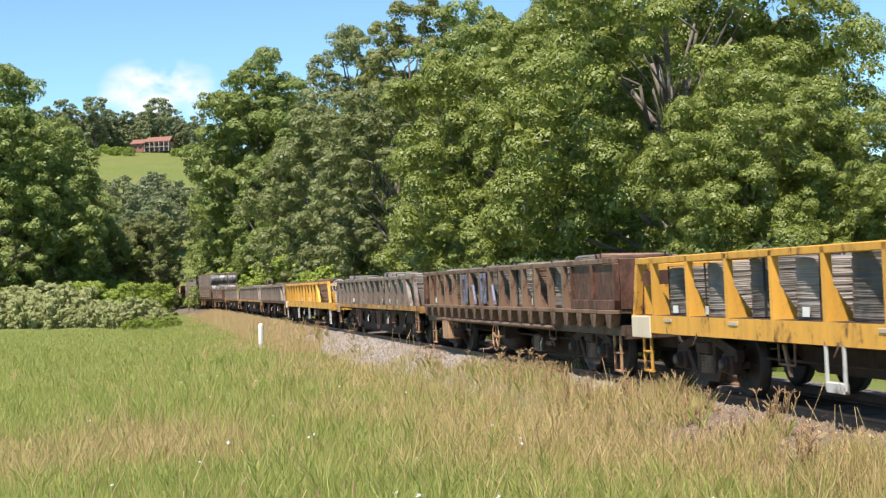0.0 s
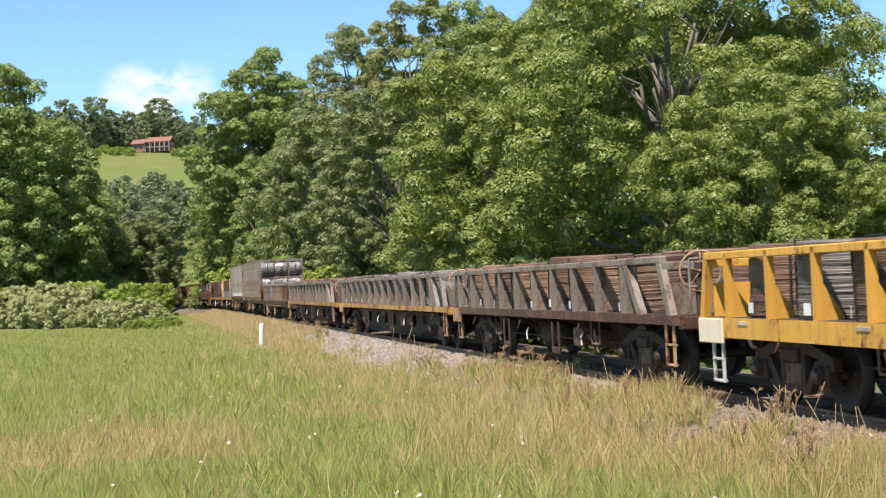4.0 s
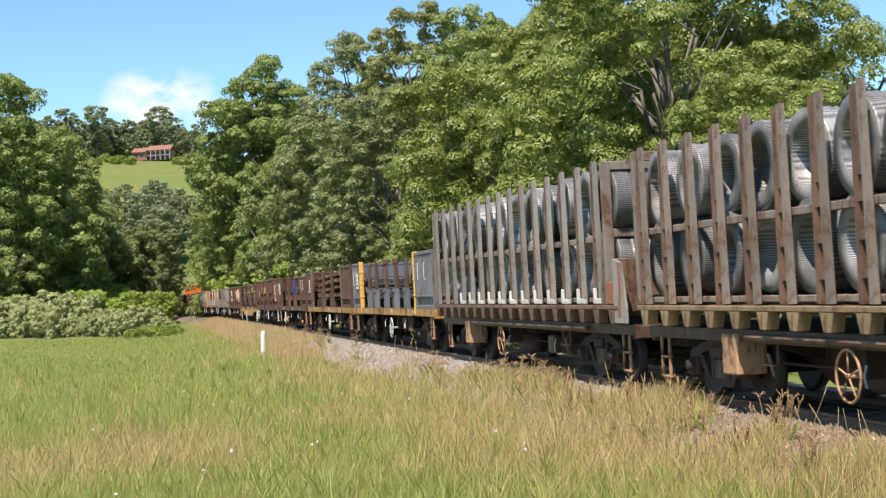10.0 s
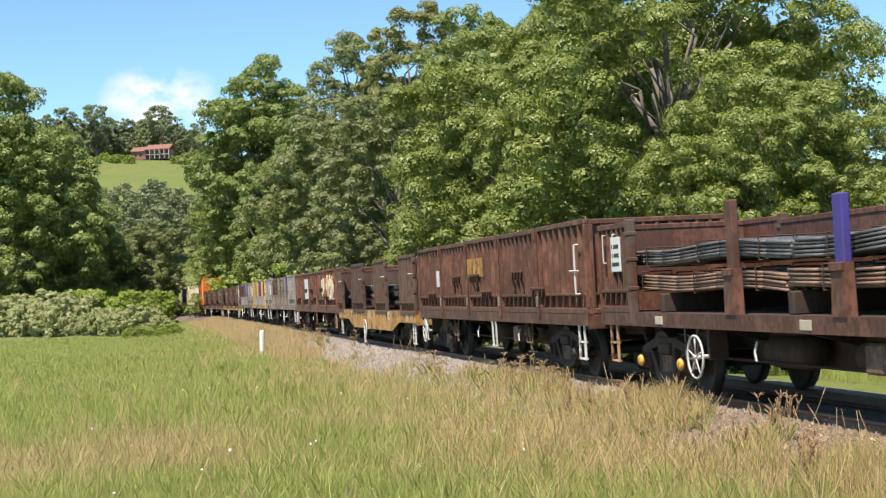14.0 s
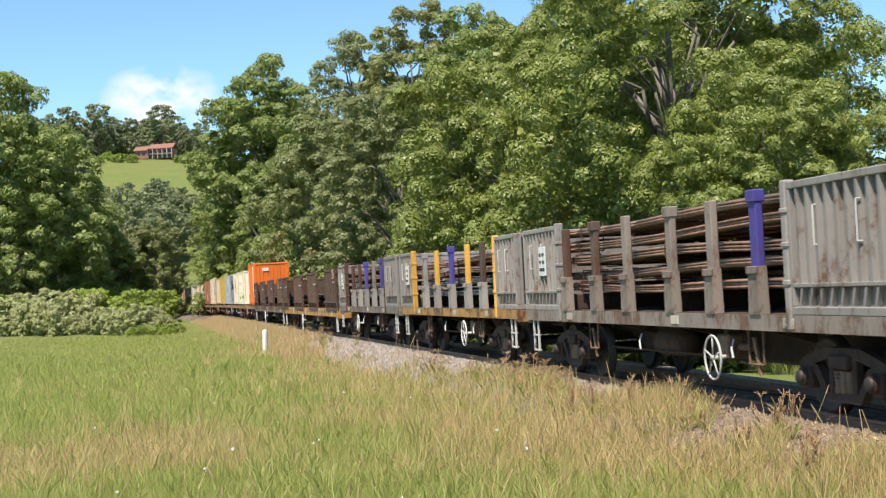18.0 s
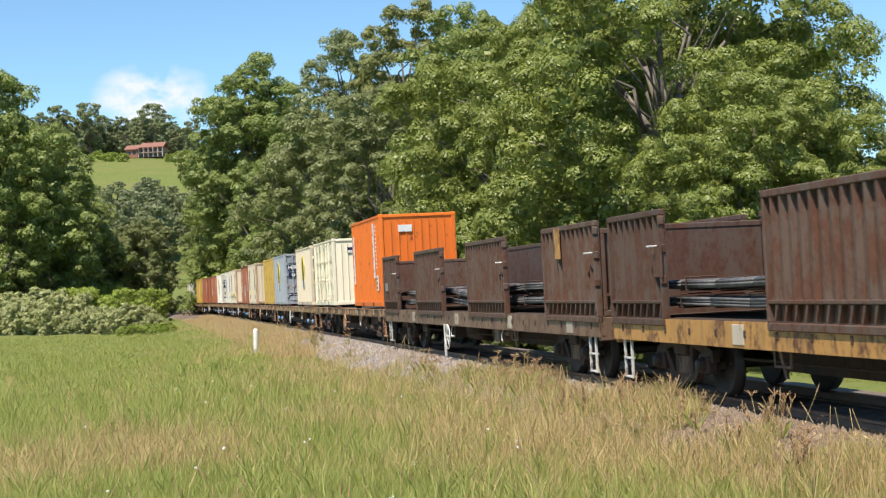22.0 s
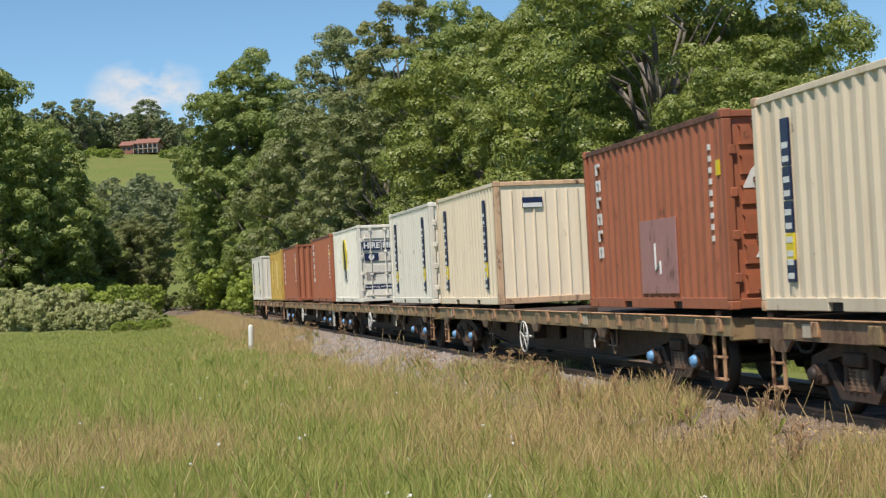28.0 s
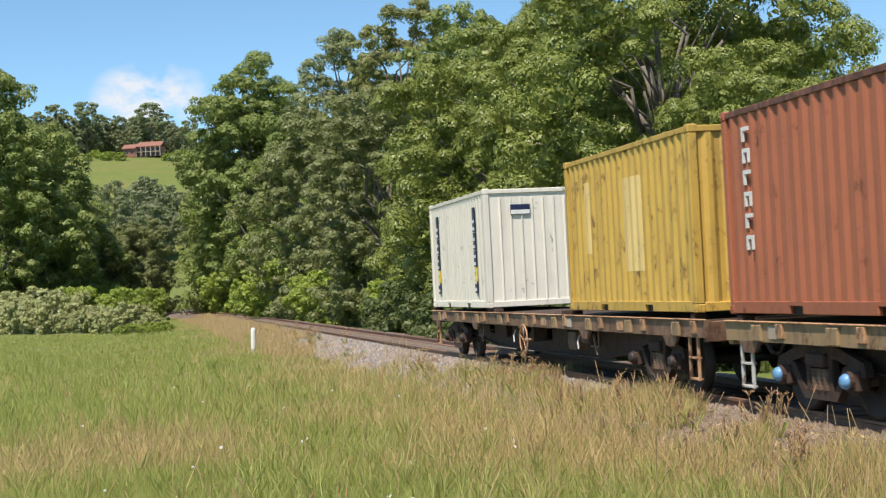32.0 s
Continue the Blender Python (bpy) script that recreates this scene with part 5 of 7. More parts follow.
def low_wagon(a, b, mat, sill_mat, label, pick, deck=1.1, rail=0.86, posts=12, front=2.3, rear=0.7, girders=True, steps="rust", wheel="rust", plate_xs=(), wheel_x=0.42, wheel_z=None, hub="hub_dark", heap=0.06):
    """A low-sided coil wagon: posts with flared feet under a top rail, braces at the ends."""
    root, n = wagon("coil_wagon", label, a, b, sill_mat, deck, 0.26 if mat is M_YELLOW else 0.14, hub, steps, None)
    h, half = n / 2, 1.32
    x0, x1 = -h + rear, h - front
    rib = rib_mesh(mat, rail - 0.02)
    hook = Shape().bent([(0, 0, 0), (0.03, -0.05, -0.10), (0.0, -0.07, -0.17), (-0.03, -0.05, -0.2)], 0.014).mesh("lashing_hook", M_LOWER)
    for y in (-1, 1):
        part("top_rail", Shape().box(-h + 0.25, h - 0.75, min(y * half, y * (half - 0.12)), max(y * half, y * (half - 0.12)), deck + rail - 0.10, deck + rail, 0.012), mat, root)
        for i in range(posts):
            x = x0 + (x1 - x0) * i / (posts - 1)
            part("side_post", rib, None, root, at=pose(x, y * half, deck, 0, 0, 0) if y < 0 else pose(x, half, deck, 0, 0, 180))
            if y < 0 and i % 3 == 1:
                part("lashing_hook", hook, None, root, at=(x + 0.3, -half + 0.02, deck - 0.2))
        yy = sorted((y * half, y * (half - 0.10)))
        part("end_brace", Shape().prism([(x1 + 0.12, deck + rail - 0.1), (x1 + 0.30, deck + rail - 0.1), (x1 + 0.95, deck), (x1 + 0.72, deck)], *yy), mat, root)
        part("end_brace", Shape().prism([(h - 0.9, deck + rail - 0.1), (h - 0.75, deck + rail - 0.1), (h - 0.35, deck), (h - 0.55, deck)], *yy), mat, root)
        part("end_brace", Shape().prism([(-h + 0.25, deck + rail - 0.1), (-h + 0.37, deck + rail - 0.1), (-h + 0.2, deck), (-h + 0.05, deck)], *yy), mat, root)
    for x in (-h + 0.3, h - 0.75):
        s = Shape().box(x - 0.05, x + 0.05, -half + 0.02, half - 0.02, deck + rail - 0.2, deck + rail - 0.09, 0.01)
        s.box(x - 0.03, x + 0.03, -half + 0.12, half - 0.12, deck, deck + 0.45)
        part("end_wall", s, mat, root)
    s = Shape().bent([(h - 0.25, -1.05, deck), (h - 0.25, -1.05, deck + 0.8), (h - 0.25, -0.55, deck + 0.8), (h - 0.25, -0.55, deck)], 0.02).bent([(h - 0.25, -1.05, deck + 0.4), (h - 0.25, -0.55, deck + 0.4)], 0.02)
    part("hand_rail", s, M_WHITE if mat is M_YELLOW else mat, root, "pale tubular hand rail")
    if wheel:
        part("handbrake_wheel", K["handwheel_" + wheel], None, root, at=pose(h - 0.2, -0.9, deck + 0.62, 0, 0, 70))
        part("handbrake_post", Shape().box(h - 0.3, h - 0.22, -0.95, -0.85, deck, deck + 0.75, 0.01), M_LOWER, root)
    if girders:
        girder(root, n, deck, M_LOWER)
    plates(root, n, deck, 0.13, half, plate_xs)
    part("end_plate", Shape().box(-h + 0.01, -h + 0.85, -half - 0.014, -half + 0.02, deck - 0.34, deck - 0.015, 0.01), M_CREAM if mat is M_YELLOW else M_TAN, root, "worn pale end plate")
    s = Shape()
    for x in (-0.22, 0.22):
        s.box(x - 0.03, x + 0.03, -half, -half + 0.03, deck - 0.75, deck - 0.2, 0.008)
    s.box(-0.22, 0.22, -half - 0.01, -half + 0.06, deck - 0.78, deck - 0.66, 0.01)
    me = s.mesh("side_step", M_WHITE if mat is M_YELLOW else M_LOWER)
    for x in (-0.16, 0.08):
        part("side_step", me, None, root, at=(x * n, 0, 0))
    load_coils((a + b) / 2, n, deck, pick, x0 - 0.1, x1 + (-0.1 if mat is M_YELLOW else 0.5), deck + rail + heap)
    return root


def corbels(root, n, z, mat, count, half=1.32):
    """The row of brackets that carries a body above the underframe."""
    me = Shape().prism([(-0.17, 0.0), (0.17, 0.0), (0.09, -0.22), (-0.09, -0.22)], 0.0, 0.16).mesh("bracket", mat)
    for i in range(count):
        x = -n / 2 + n * (i + 0.5) / count
        part("bracket", me, None, root, at=(x, -half - 0.015, z))
    part("body_sill", Shape().box(-n / 2 + 0.1, n / 2 - 0.1, -half - 0.02, -half + 0.10, z, z + 0.07, 0.01), mat, root)
    part("body_sill", Shape().box(-n / 2 + 0.1, n / 2 - 0.1, half - 0.10, half + 0.02, z, z + 0.07, 0.01), mat, root)


def tub_wagon(a, b, label, pick, patches=(), rail=0.84, solid_front=2.6, solid_rear=0.5, posts=14):
    """A brown ribbed coil wagon whose ends are solid panels."""
    deck = 1.16
    root, n = wagon("coil_wagon", label, a, b, M_DARK, deck - 0.26, 0.16, "hub_dark", "rust", "rust", -0.02, 0.5, 1.2)
    h, half = n / 2, 1.32
    corbels(root, n, deck - 0.07, M_SILLB, 20)
    rib = Shape().prism([(0.0, 0.0), (0.0, rail), (0.08, rail), (0.10, 0.3), (0.24, 0.0)], -0.07, 0.07, "x").mesh("side_post", M_UMBER)
    x0, x1 = -h + solid_rear, h - solid_front
    for y in (-1, 1):
        yy = sorted((y * half, y * (half - 0.10)))
        part("top_rail", Shape().box(-h + 0.1, h - 0.1, *yy, deck + rail - 0.09, deck + rail, 0.012), M_UMBER, root)
        for i in range(posts):
            x = x0 + (x1 - x0) * (i + 0.5) / posts
            part("side_post", rib, None, root, at=pose(x, y * half, deck, 0, 0, 0 if y < 0 else 180))
        for p, q in ((-h + 0.1, x0), (x1, h - 0.1)):
            s = Shape().box(p, q, *sorted((y * (half - 0.05), y * (half - 0.09))), deck, deck + rail - 0.1)
            s.box(p, q, *sorted((y * half, y * (half - 0.1))), deck, deck + 0.16, 0.01)
            for i in range(3):
                x = p + (q - p) * i / 2
                s.box(max(p, x - 0.06), min(q, x + 0.06), *sorted((y * half, y * (half - 0.06))), deck, deck + rail - 0.1, 0.01)
            part("end_panel", s, M_BROWN, root, "solid brown end panel")
        if y < 0:
            for x, w in patches:
                x0p, x1p, zl, zh = x * n - w / 2, x * n + w / 2, deck + 0.05, deck + rail - 0.12
                zm, zt, e = zl + (zh - zl) * 0.46, zh - 0.12, -half - 0.03
                s = Shape().box(x0p, x1p, e, -half + 0.02, zl, zm, 0.01).box(x0p, x1p, e, -half + 0.02, zt, zh, 0.01)
                s.box(x1p - 0.13, x1p, e, -half + 0.02, zm, zt).box(x0p, x0p + 0.04, e, -half + 0.02, zm, zt)
                part("repair_bracket", s, M_BLUEGREY, root, "faded blue open bracket plate")
                for q in (-0.11, 0.11):
                    part("trestle_leg", Shape().tube((x1p + 0.42 + q * 2.2, -half + 0.05, deck + 0.03), (x1p + 0.42 + q * 0.3, -half + 0.05, deck + rail * 0.55), 0.035, 0.03, 8), M_BLUEGREY, root, "pale blue tube leg")
    for x in (-h + 0.12, h - 0.12):
        part("end_wall", Shape().box(x - 0.04, x + 0.04, -half + 0.11, half - 0.11, deck, deck + rail - 0.02, 0.01), M_BROWN, root)
    part("floor", Shape().box(-h + 0.1, h - 0.1, -half + 0.11, half - 0.11, deck - 0.05, deck), M_BROWN, root)
    part("tool_box", Shape().box(-0.36 * n, -0.36 * n + 0.75, -1.30, -0.9, deck - 0.85, deck - 0.32, 0.02), M_TAN, root, "rusty yellow-brown tool box")
    part("pipe", Shape().tube((-h * 0.8, -1.28, deck - 0.36), (h * 0.55, -1.28, deck - 0.36), 0.035, 0.035, 8), M_SILLB, root)
    load_coils((a + b) / 2, n, deck, pick, x0 + 0.1, h - 0.5, deck + rail + 0.02)
    return root


def rack_wagon(a, b, label, posts=15, fleck=False):
    """A wagon with a tall rack of posts, full of coils on two tiers."""
    deck = 1.34
    root, n = wagon("rack_wagon", label, a, b, M_DARK, deck - 0.34, 0.16, "hub_dark", "rust", "rust", -0.075, 0.55, 1.22)
    h, half, top = n / 2, 1.42, 3.64
    corbels(root, n, deck - 0.09, M_OLIVE if not fleck else M_SILLB, posts + 3, half)
    part("floor", Shape().box(-h + 0.1, h - 0.1, -half + 0.11, half - 0.11, deck - 0.12, deck - 0.02), M_DARK, root)
    x0, x1 = -h + 0.4, h - 1.2
    s = Shape().prism([(-0.21, 0.0), (-0.09, 0.0), (-0.06, top - deck), (-0.16, top - deck)], 0.03, 0.09)
    for z in (0.32, 0.72, 1.12):
        s.box(-0.11, 0.11, 0.02, 0.09, z - 0.05, z + 0.05)
    s.box(-0.11, 0.08, 0.03, 0.08, 1.35, top - deck - 0.12)
    post = s.mesh("rack_post", M_BARE)
    post2 = Shape().prism([(0.09, 0.0), (0.20, 0.0), (0.15, top - deck + 0.03), (0.06, top - deck + 0.03)], 0.0, 0.065).mesh("rack_post", M_GREY if fleck else M_RIB)
    foot = Shape().box(-0.2, 0.2, -0.012, 0.05, 0.0, 0.09, 0.01).box(-0.2, -0.12, -0.012, 0.05, 0.09, 0.26, 0.01).mesh("foot_mark", M_WHITE)
    for y in (-1, 1):
        for i in range(posts):
            x = x0 + (x1 - x0) * i / (posts - 1)
            for me in (post, post2):
                part("rack_post", me, None, root, at=pose(x, y * half, deck, 0, 0, 0 if y < 0 else 180))
            if y < 0 and fleck and i > 2:
                part("foot_mark", foot, None, root, "white-painted foot", at=(x, -half, deck + 0.002))
        yy = sorted((y * (half - 0.1), y * (half - 0.18)))
        part("shelf_beam", Shape().box(x0, x1, *yy, 2.36, 2.46, 0.01), M_RIB, root)
        part("shelf_beam", Shape().box(x0, x1, *yy, deck + 0.02, deck + 0.10, 0.01), M_RIB, root)
    for x in (h - 0.72, -h + 0.12):
        s = Shape()
        for y in (-half + 0.09, -0.42, 0.42, half - 0.09):
            s.box(x - 0.05, x + 0.05, y - 0.08, y + 0.08, deck, top, 0.01)
        for z in (top - 0.07, 2.48, deck + 0.06):
            s.box(x - 0.045, x + 0.045, -half + 0.17, half - 0.17, z - 0.07, z + 0.07, 0.01)
        part("end_frame", s, M_RIB, root, "grey steel end frame")
    for y in (-1, 1):
        yy = sorted((y * half, y * (half - 0.08)))
        part("end_brace", Shape().prism([(x1 + 0.18, deck), (x1 + 0.27, deck), (h - 0.76, 2.5), (h - 0.82, 2.5)], *yy), M_RIB, root)
    part("end_plate", Shape().box(h - 0.30, h - 0.24, -half, half, deck - 0.2, deck + 0.72, 0.015), M_SILLB, root, "brown end plate")
    part("corner_plate", Shape().prism([(h - 0.30, deck - 0.3), (h + 0.28, deck - 0.3), (h + 0.28, deck - 0.05), (h + 0.12, deck + 0.65), (h - 0.30, deck + 0.72)], -half - 0.01, -half + 0.03), M_SILLB if not fleck else M_GREY, root)
    if fleck:
        part("stripe", Shape().prism([(h - 0.1, deck - 0.2), (h + 0.03, deck - 0.2), (h + 0.1, deck + 0.3), (h + 0.06, deck + 0.65), (h - 0.02, deck + 0.65), (h + 0.0, deck + 0.25)], -half - 0.016, -half - 0.008), M_CRED, root, "red painted stripe")
        part("red_plate", Shape().box(h - 0.62, h - 0.32, -half - 0.02, -half + 0.01, deck, deck + 0.35, 0.01), M_CRED, root, "red painted plate")
    part("tool_box", Shape().box(-0.3 * n, -0.3 * n + 0.5, -1.32, -0.9, deck - 0.92, deck - 0.38, 0.02), M_TAN, root, "rusty steel box")
    part("pipe", Shape().tube((-h * 0.5, -1.30, deck - 0.42), (h * 0.7, -1.30, deck - 0.42), 0.04, 0.04, 8), M_SILLB, root)
    rng = random.Random(int(a))
    m = int((x1 - x0 + 0.5) / 1.16)
    for tier, zc in ((0, deck + 0.66), (1, 3.03)):
        for i in range(m):
            x = x0 + 0.35 + (x1 - x0 - 0.2) * i / (m - 1)
            for y in ((-0.85, 0.0, 0.85) if i >= m - 2 else (-0.85, 0.6)):
                c = tagged(new("steel_coil", HANKS[rng.randrange(2)]), "grey coil of steel rod lying in a tall rack", "coil", "coils in the racks")
                for q in (25, 155, 270):
                    part("binding_strap", HANK_STRAP, None, c, at=pose(0, 0, 0, 0, q, 0))
                MOVING.append((c, (a + b) / 2, pose(x + rng.uniform(-0.04, 0.04), y + rng.uniform(-0.03, 0.03), zc, 0, rng.uniform(0, 360), rng.uniform(-4, 4))))
    return root


def panel(length, height, mat, ribs, slots=True, frame=0.07):
    """A ribbed steel side panel, seen side at y = 0, with a row of slits near its foot."""
    s = Shape().box(0, length, 0.078, 0.105, 0, height)
    s.box(0, length, 0.0, 0.12, height - 0.09, height, 0.012).box(0, length, 0.0, 0.1, 0, 0.10, 0.012)
    s.box(0, frame, 0.0, 0.1, 0.1, height - 0.09, 0.01).box(length - frame, length, 0.0, 0.1, 0.1, height - 0.09, 0.01)
    for i in range(ribs):
        x = length * (i + 1) / (ribs + 1)
        s.prism([(x - 0.045, 0.08), (x + 0.045, 0.08), (x + 0.026, 0.008), (x - 0.026, 0.008)], 0.36 if slots else 0.1, height - 0.09, "z")
    if slots:
        s.box(0.02, length - 0.02, 0.005, 0.085, 0.32, 0.37, 0.008)
        for i in range(ribs):
            x = length * (i + 0.7) / (ribs + 0.4)
            s.prism([(x, 0.12), (x + 0.05, 0.12), (x + 0.12, 0.31), (x + 0.07, 0.31)], 0.012, 0.08)
    return s.mesh("side_panel", mat)


def stake_meshes(mat_top, mat_foot, height, bent=False):
    foot = Shape().prism([(-0.17, 0.0), (-0.135, 0.60), (0.135, 0.60), (0.17, 0.0)], -0.02, 0.12).box(-0.15, 0.15, -0.05, 0.0, 0.50, 0.60, 0.01).prism([(-0.17, 0.0), (-0.30, 0.0), (-0.17, 0.28)], 0.04, 0.10)
    top = Shape().box(-0.115, 0.115, 0.0, 0.10, 0.50, height, 0.015)
    if bent:
        top.box(-0.13, 0.13, -0.03, 0.13, height - 0.14, height + 0.02, 0.015)
    return top.mesh("stake", mat_top), foot.mesh("stake_pocket", mat_foot)


def stake_wagon(a, b, label, mat, sill_mat, post_mat, panel_f, panel_r, stakes, rods, foot_mat=None, far_mat=None, wall=1.56, deck=1.2, layers=3, sag=0.08, mixed=None, steps="rust", hub="hub_dark", bracket=True, plate_xs=(-0.3, 0.05, 0.3), sign=True, rear_mat=None, half=1.32, far=True, lengths=1, wheel_x=0.12, fat=False):
    """An open wagon with ribbed panels at its ends and loose stakes between, carrying rods."""
    root, n = wagon("rod_wagon", label, a, b, sill_mat, deck, 0.2, hub, steps, "white", wheel_x, 0.62, half)
    h = n / 2
    foot_mat, far_mat, rear_mat = foot_mat or mat, far_mat or mat, rear_mat or mat
    for x, ln, m in ((h - panel_f, panel_f, mat), (-h, panel_r, rear_mat)):
        me = panel(ln, wall, m, max(4, int(ln / 0.26)))
        p = part("side_panel", me, None, root, at=(x, -half, deck))
        part("side_panel", me, None, root, at=pose(x + ln, half, deck, 0, 0, 180))
        # grab rails
        for q in (0.25, 0.6):
            part("grab_rail", Shape().bent([(x + ln * q, -half + 0.03, deck + 0.8), (x + ln * q, -half - 0.025, deck + 0.8), (x + ln * q, -half - 0.025, deck + 1.25), (x + ln * q, -half + 0.03, deck + 1.25)], 0.010), M_WHITE if m is not M_DARK else m, p.parent)
    for x, s in ((h - panel_f - 0.14, 1), (-h + panel_r, -1)):
        for y in (-half - 0.02, half - 0.12):
            s = Shape().box(x, x + 0.14, y, y + 0.14, deck - 0.18, deck + wall + 0.03, 0.015)
            for z in (0.35, 0.8, 1.2):
                s.box(x - 0.012, x + 0.152, y - 0.015, y + 0.155, deck + z, deck + z + 0.06, 0.01)
            part("corner_post", s, post_mat, root)
    ends = panel(2 * half - 0.2, wall, mat, 9)
    part("end_wall", ends, None, root, at=pose(h, -half + 0.1, deck, 0, 0, 90))
    part("end_wall", ends, None, root, at=pose(-h, half - 0.1, deck, 0, 0, -90))
    if far:
        ln = n - panel_f - panel_r - 0.3
        me = panel(ln / 3, wall - 0.06, far_mat, 7, False)
        for i in range(3):
            part("far_side_panel", me, None, root, at=pose(-h + panel_r + 0.15 + ln * (i + 1) / 3, half - 0.02, deck, 0, 0, 180))
        if bracket:
            br = Shape().prism([(-0.12, 0.62), (0.12, 0.62), (0.0, 0.45)], 0.0, 0.05).box(-0.14, 0.14, 0.0, 0.06, 0.62, 0.66, 0.005).mesh("lug", far_mat)
            for i in range(6):
                part("lug", br, None, root, at=pose(-h + panel_r + 0.15 + ln * (i + 0.5) / 6, half - 0.14, deck + 0.45, 0, 0, 180))
    for x, m, z, bent in stakes:
        t, f = stake_meshes(m, foot_mat, z - deck, bent)
        xx = x
        part("stake", t, None, root, {M_PURPLE: "purple-painted steel stake", M_YELLOW: "yellow-painted steel stake"}.get(m, ""), at=(xx, -half + 0.02, deck))
        part("stake_pocket", f, None, root, at=(xx, -half, deck))
        part("stake_pocket", f, None, root, at=pose(xx, half, deck, 0, 0, 180))
    plates(root, n, deck, 0.2, half, plate_xs)
    if sign:
        part("notice_plate", Shape().box(-h + panel_r * 0.5, -h + panel_r * 0.5 + 0.45, -half - 0.015, -half + 0.01, deck + 0.65, deck + 1.2, 0.005), M_LETTER, root, "white notice plate with dark unreadable bars")
        for i in range(3):
            part("notice_bar", Shape().box(-h + panel_r * 0.5 + 0.05, -h + panel_r * 0.5 + 0.40, -half - 0.019, -half - 0.014, deck + 0.74 + i * 0.14, deck + 0.80 + i * 0.14), M_BLACKP, root)
    load_rods((a + b) / 2, -h + panel_r * 0.4, h - panel_f * 0.4, deck + 0.30, layers, rods, sag, mixed=mixed, lengths=lengths, fat=fat, lift=0.40 if fat else 0.26)
    me = Shape().box(-0.08, 0.08, -half + 0.15, half - 0.15, 0.0, 0.29, 0.02).mesh("bolster", M_LOWER)
    for x in (-0.32, 0.0, 0.32):
        part("bolster", me, None, root, at=(x * n, 0, deck))
    return root


def box_wagon(a, b, label, mat, blocks=(), wall=1.62, deck=1.16, light=False, scrawl=False):
    """A high-sided open wagon with ribbed panels and doors all along."""
    root, n = wagon("open_wagon", label, a, b, mat, deck, 0.2, "hub_dark", "white" if light else "rust", "white", -0.44, 0.62)
    h, half = n / 2, 1.32
    m = 5
    for i in range(m):
        ln = n / m
        me = panel(ln - 0.012, wall + (0.0 if i % 2 else 0.012), mat, 8 if i % 2 else 7)
        part("side_panel", me, None, root, at=(-h + i * ln, -half, deck))
        part("side_panel", me, None, root, at=pose(-h + (i + 1) * ln - 0.012, half, deck, 0, 0, 180))
    ends = panel(2 * half - 0.2, wall, mat, 9)
    part("end_wall", ends, None, root, at=pose(h, -half + 0.1, deck, 0, 0, 90))
    part("end_wall", ends, None, root, at=pose(-h, half - 0.1, deck, 0, 0, -90))
    for i in range(1, m):
        x = -h + i * n / m
        part("door_post", Shape().box(x - 0.05, x + 0.05, -half - 0.04, -half + 0.0, deck - 0.1, deck + wall - 0.1, 0.012), mat, root)
        for z in (0.12, wall - 0.25):
            part("latch", Shape().box(x - 0.05, x + 0.06, -half - 0.06, -half - 0.03, deck + z, deck + z + 0.2, 0.01), M_RIB if z < 0.5 else mat, root)
    rail = Shape().box(-0.5, 0.5, -0.06, -0.02, 0.0, 0.05, 0.01)
    for q in range(4):
        rail.prism([(-0.4 + q * 0.24, -0.14), (-0.35 + q * 0.24, -0.14), (-0.28 + q * 0.24, 0.0), (-0.33 + q * 0.24, 0.0)], -0.05, 0.0)
    me = rail.mesh("door_bar", mat)
    for i, (x, z) in enumerate(((-0.38, 0.42), (-0.18, 0.8), (0.02, 0.42), (0.2, 0.8), (0.3, 0.45), (-0.05, 0.8))):
        part("door_bar", me, None, root, at=(x * n, -half, deck + z))
    for x, z, w, t, mm, lab in blocks:
        part("painted_block", Shape().box(x * n - w / 2, x * n + w / 2, -half - 0.014, -half + 0.012, deck + z, deck + z + t, 0.003), mm, root, lab)
    if scrawl:
        rng = random.Random(3)
        for i in range(46):
            x, w, z = n * rng.uniform(0.2, 0.46), rng.uniform(0.03, 0.085), rng.uniform(0.3, 0.75)
            t = min(wall - 0.12, z + rng.uniform(0.2, 0.75))
            pts = [(x, deck + z + 0.04), (x + w * 0.6, deck + z), (x + w, deck + z + 0.07), (x + w * 0.9, deck + t - 0.09), (x + w * 0.5, deck + t), (x - 0.01, deck + t - 0.05)]
            part("paint_daub", Shape().prism(pts, -half - 0.006 - 0.0004 * i, -half + 0.03), M_CREAM if i % 4 else M_YSILL, root, "smeared cream and ochre paint")
    s = Shape().box(-0.16, 0.16, -half - 0.01, -half + 0.04, 0.4, 0.45, 0.008)
    for x in (-0.18, 0.14):
        s.prism([(x, deck - 0.2), (x + 0.05, deck - 0.2), (x + 0.10, 0.42), (x + 0.05, 0.42)], -half, -half + 0.03)
    part("side_step", s, M_WHITE if light else mat, root, at=(0.05 * n, 0, 0))
    for y in (-0.9, -0.4):
        part("end_grab", Shape().bent([(h, y, deck + 0.5), (h + 0.1, y, deck + 0.5), (h + 0.1, y, deck + 1.0), (h, y, deck + 1.0)], 0.016), M_WHITE, root)
    s = Shape().bent([(h - 0.55, -half - 0.02, deck + 0.75), (h - 0.55, -half - 0.12, deck + 0.75), (h - 0.05, -half - 0.12, deck + 0.75)], 0.018).bent([(h - 0.3, -half - 0.02, deck + 0.35), (h - 0.3, -half - 0.10, deck + 0.35), (h - 0.3, -half - 0.10, deck + 1.2), (h - 0.3, -half - 0.02, deck + 1.2)], 0.018)
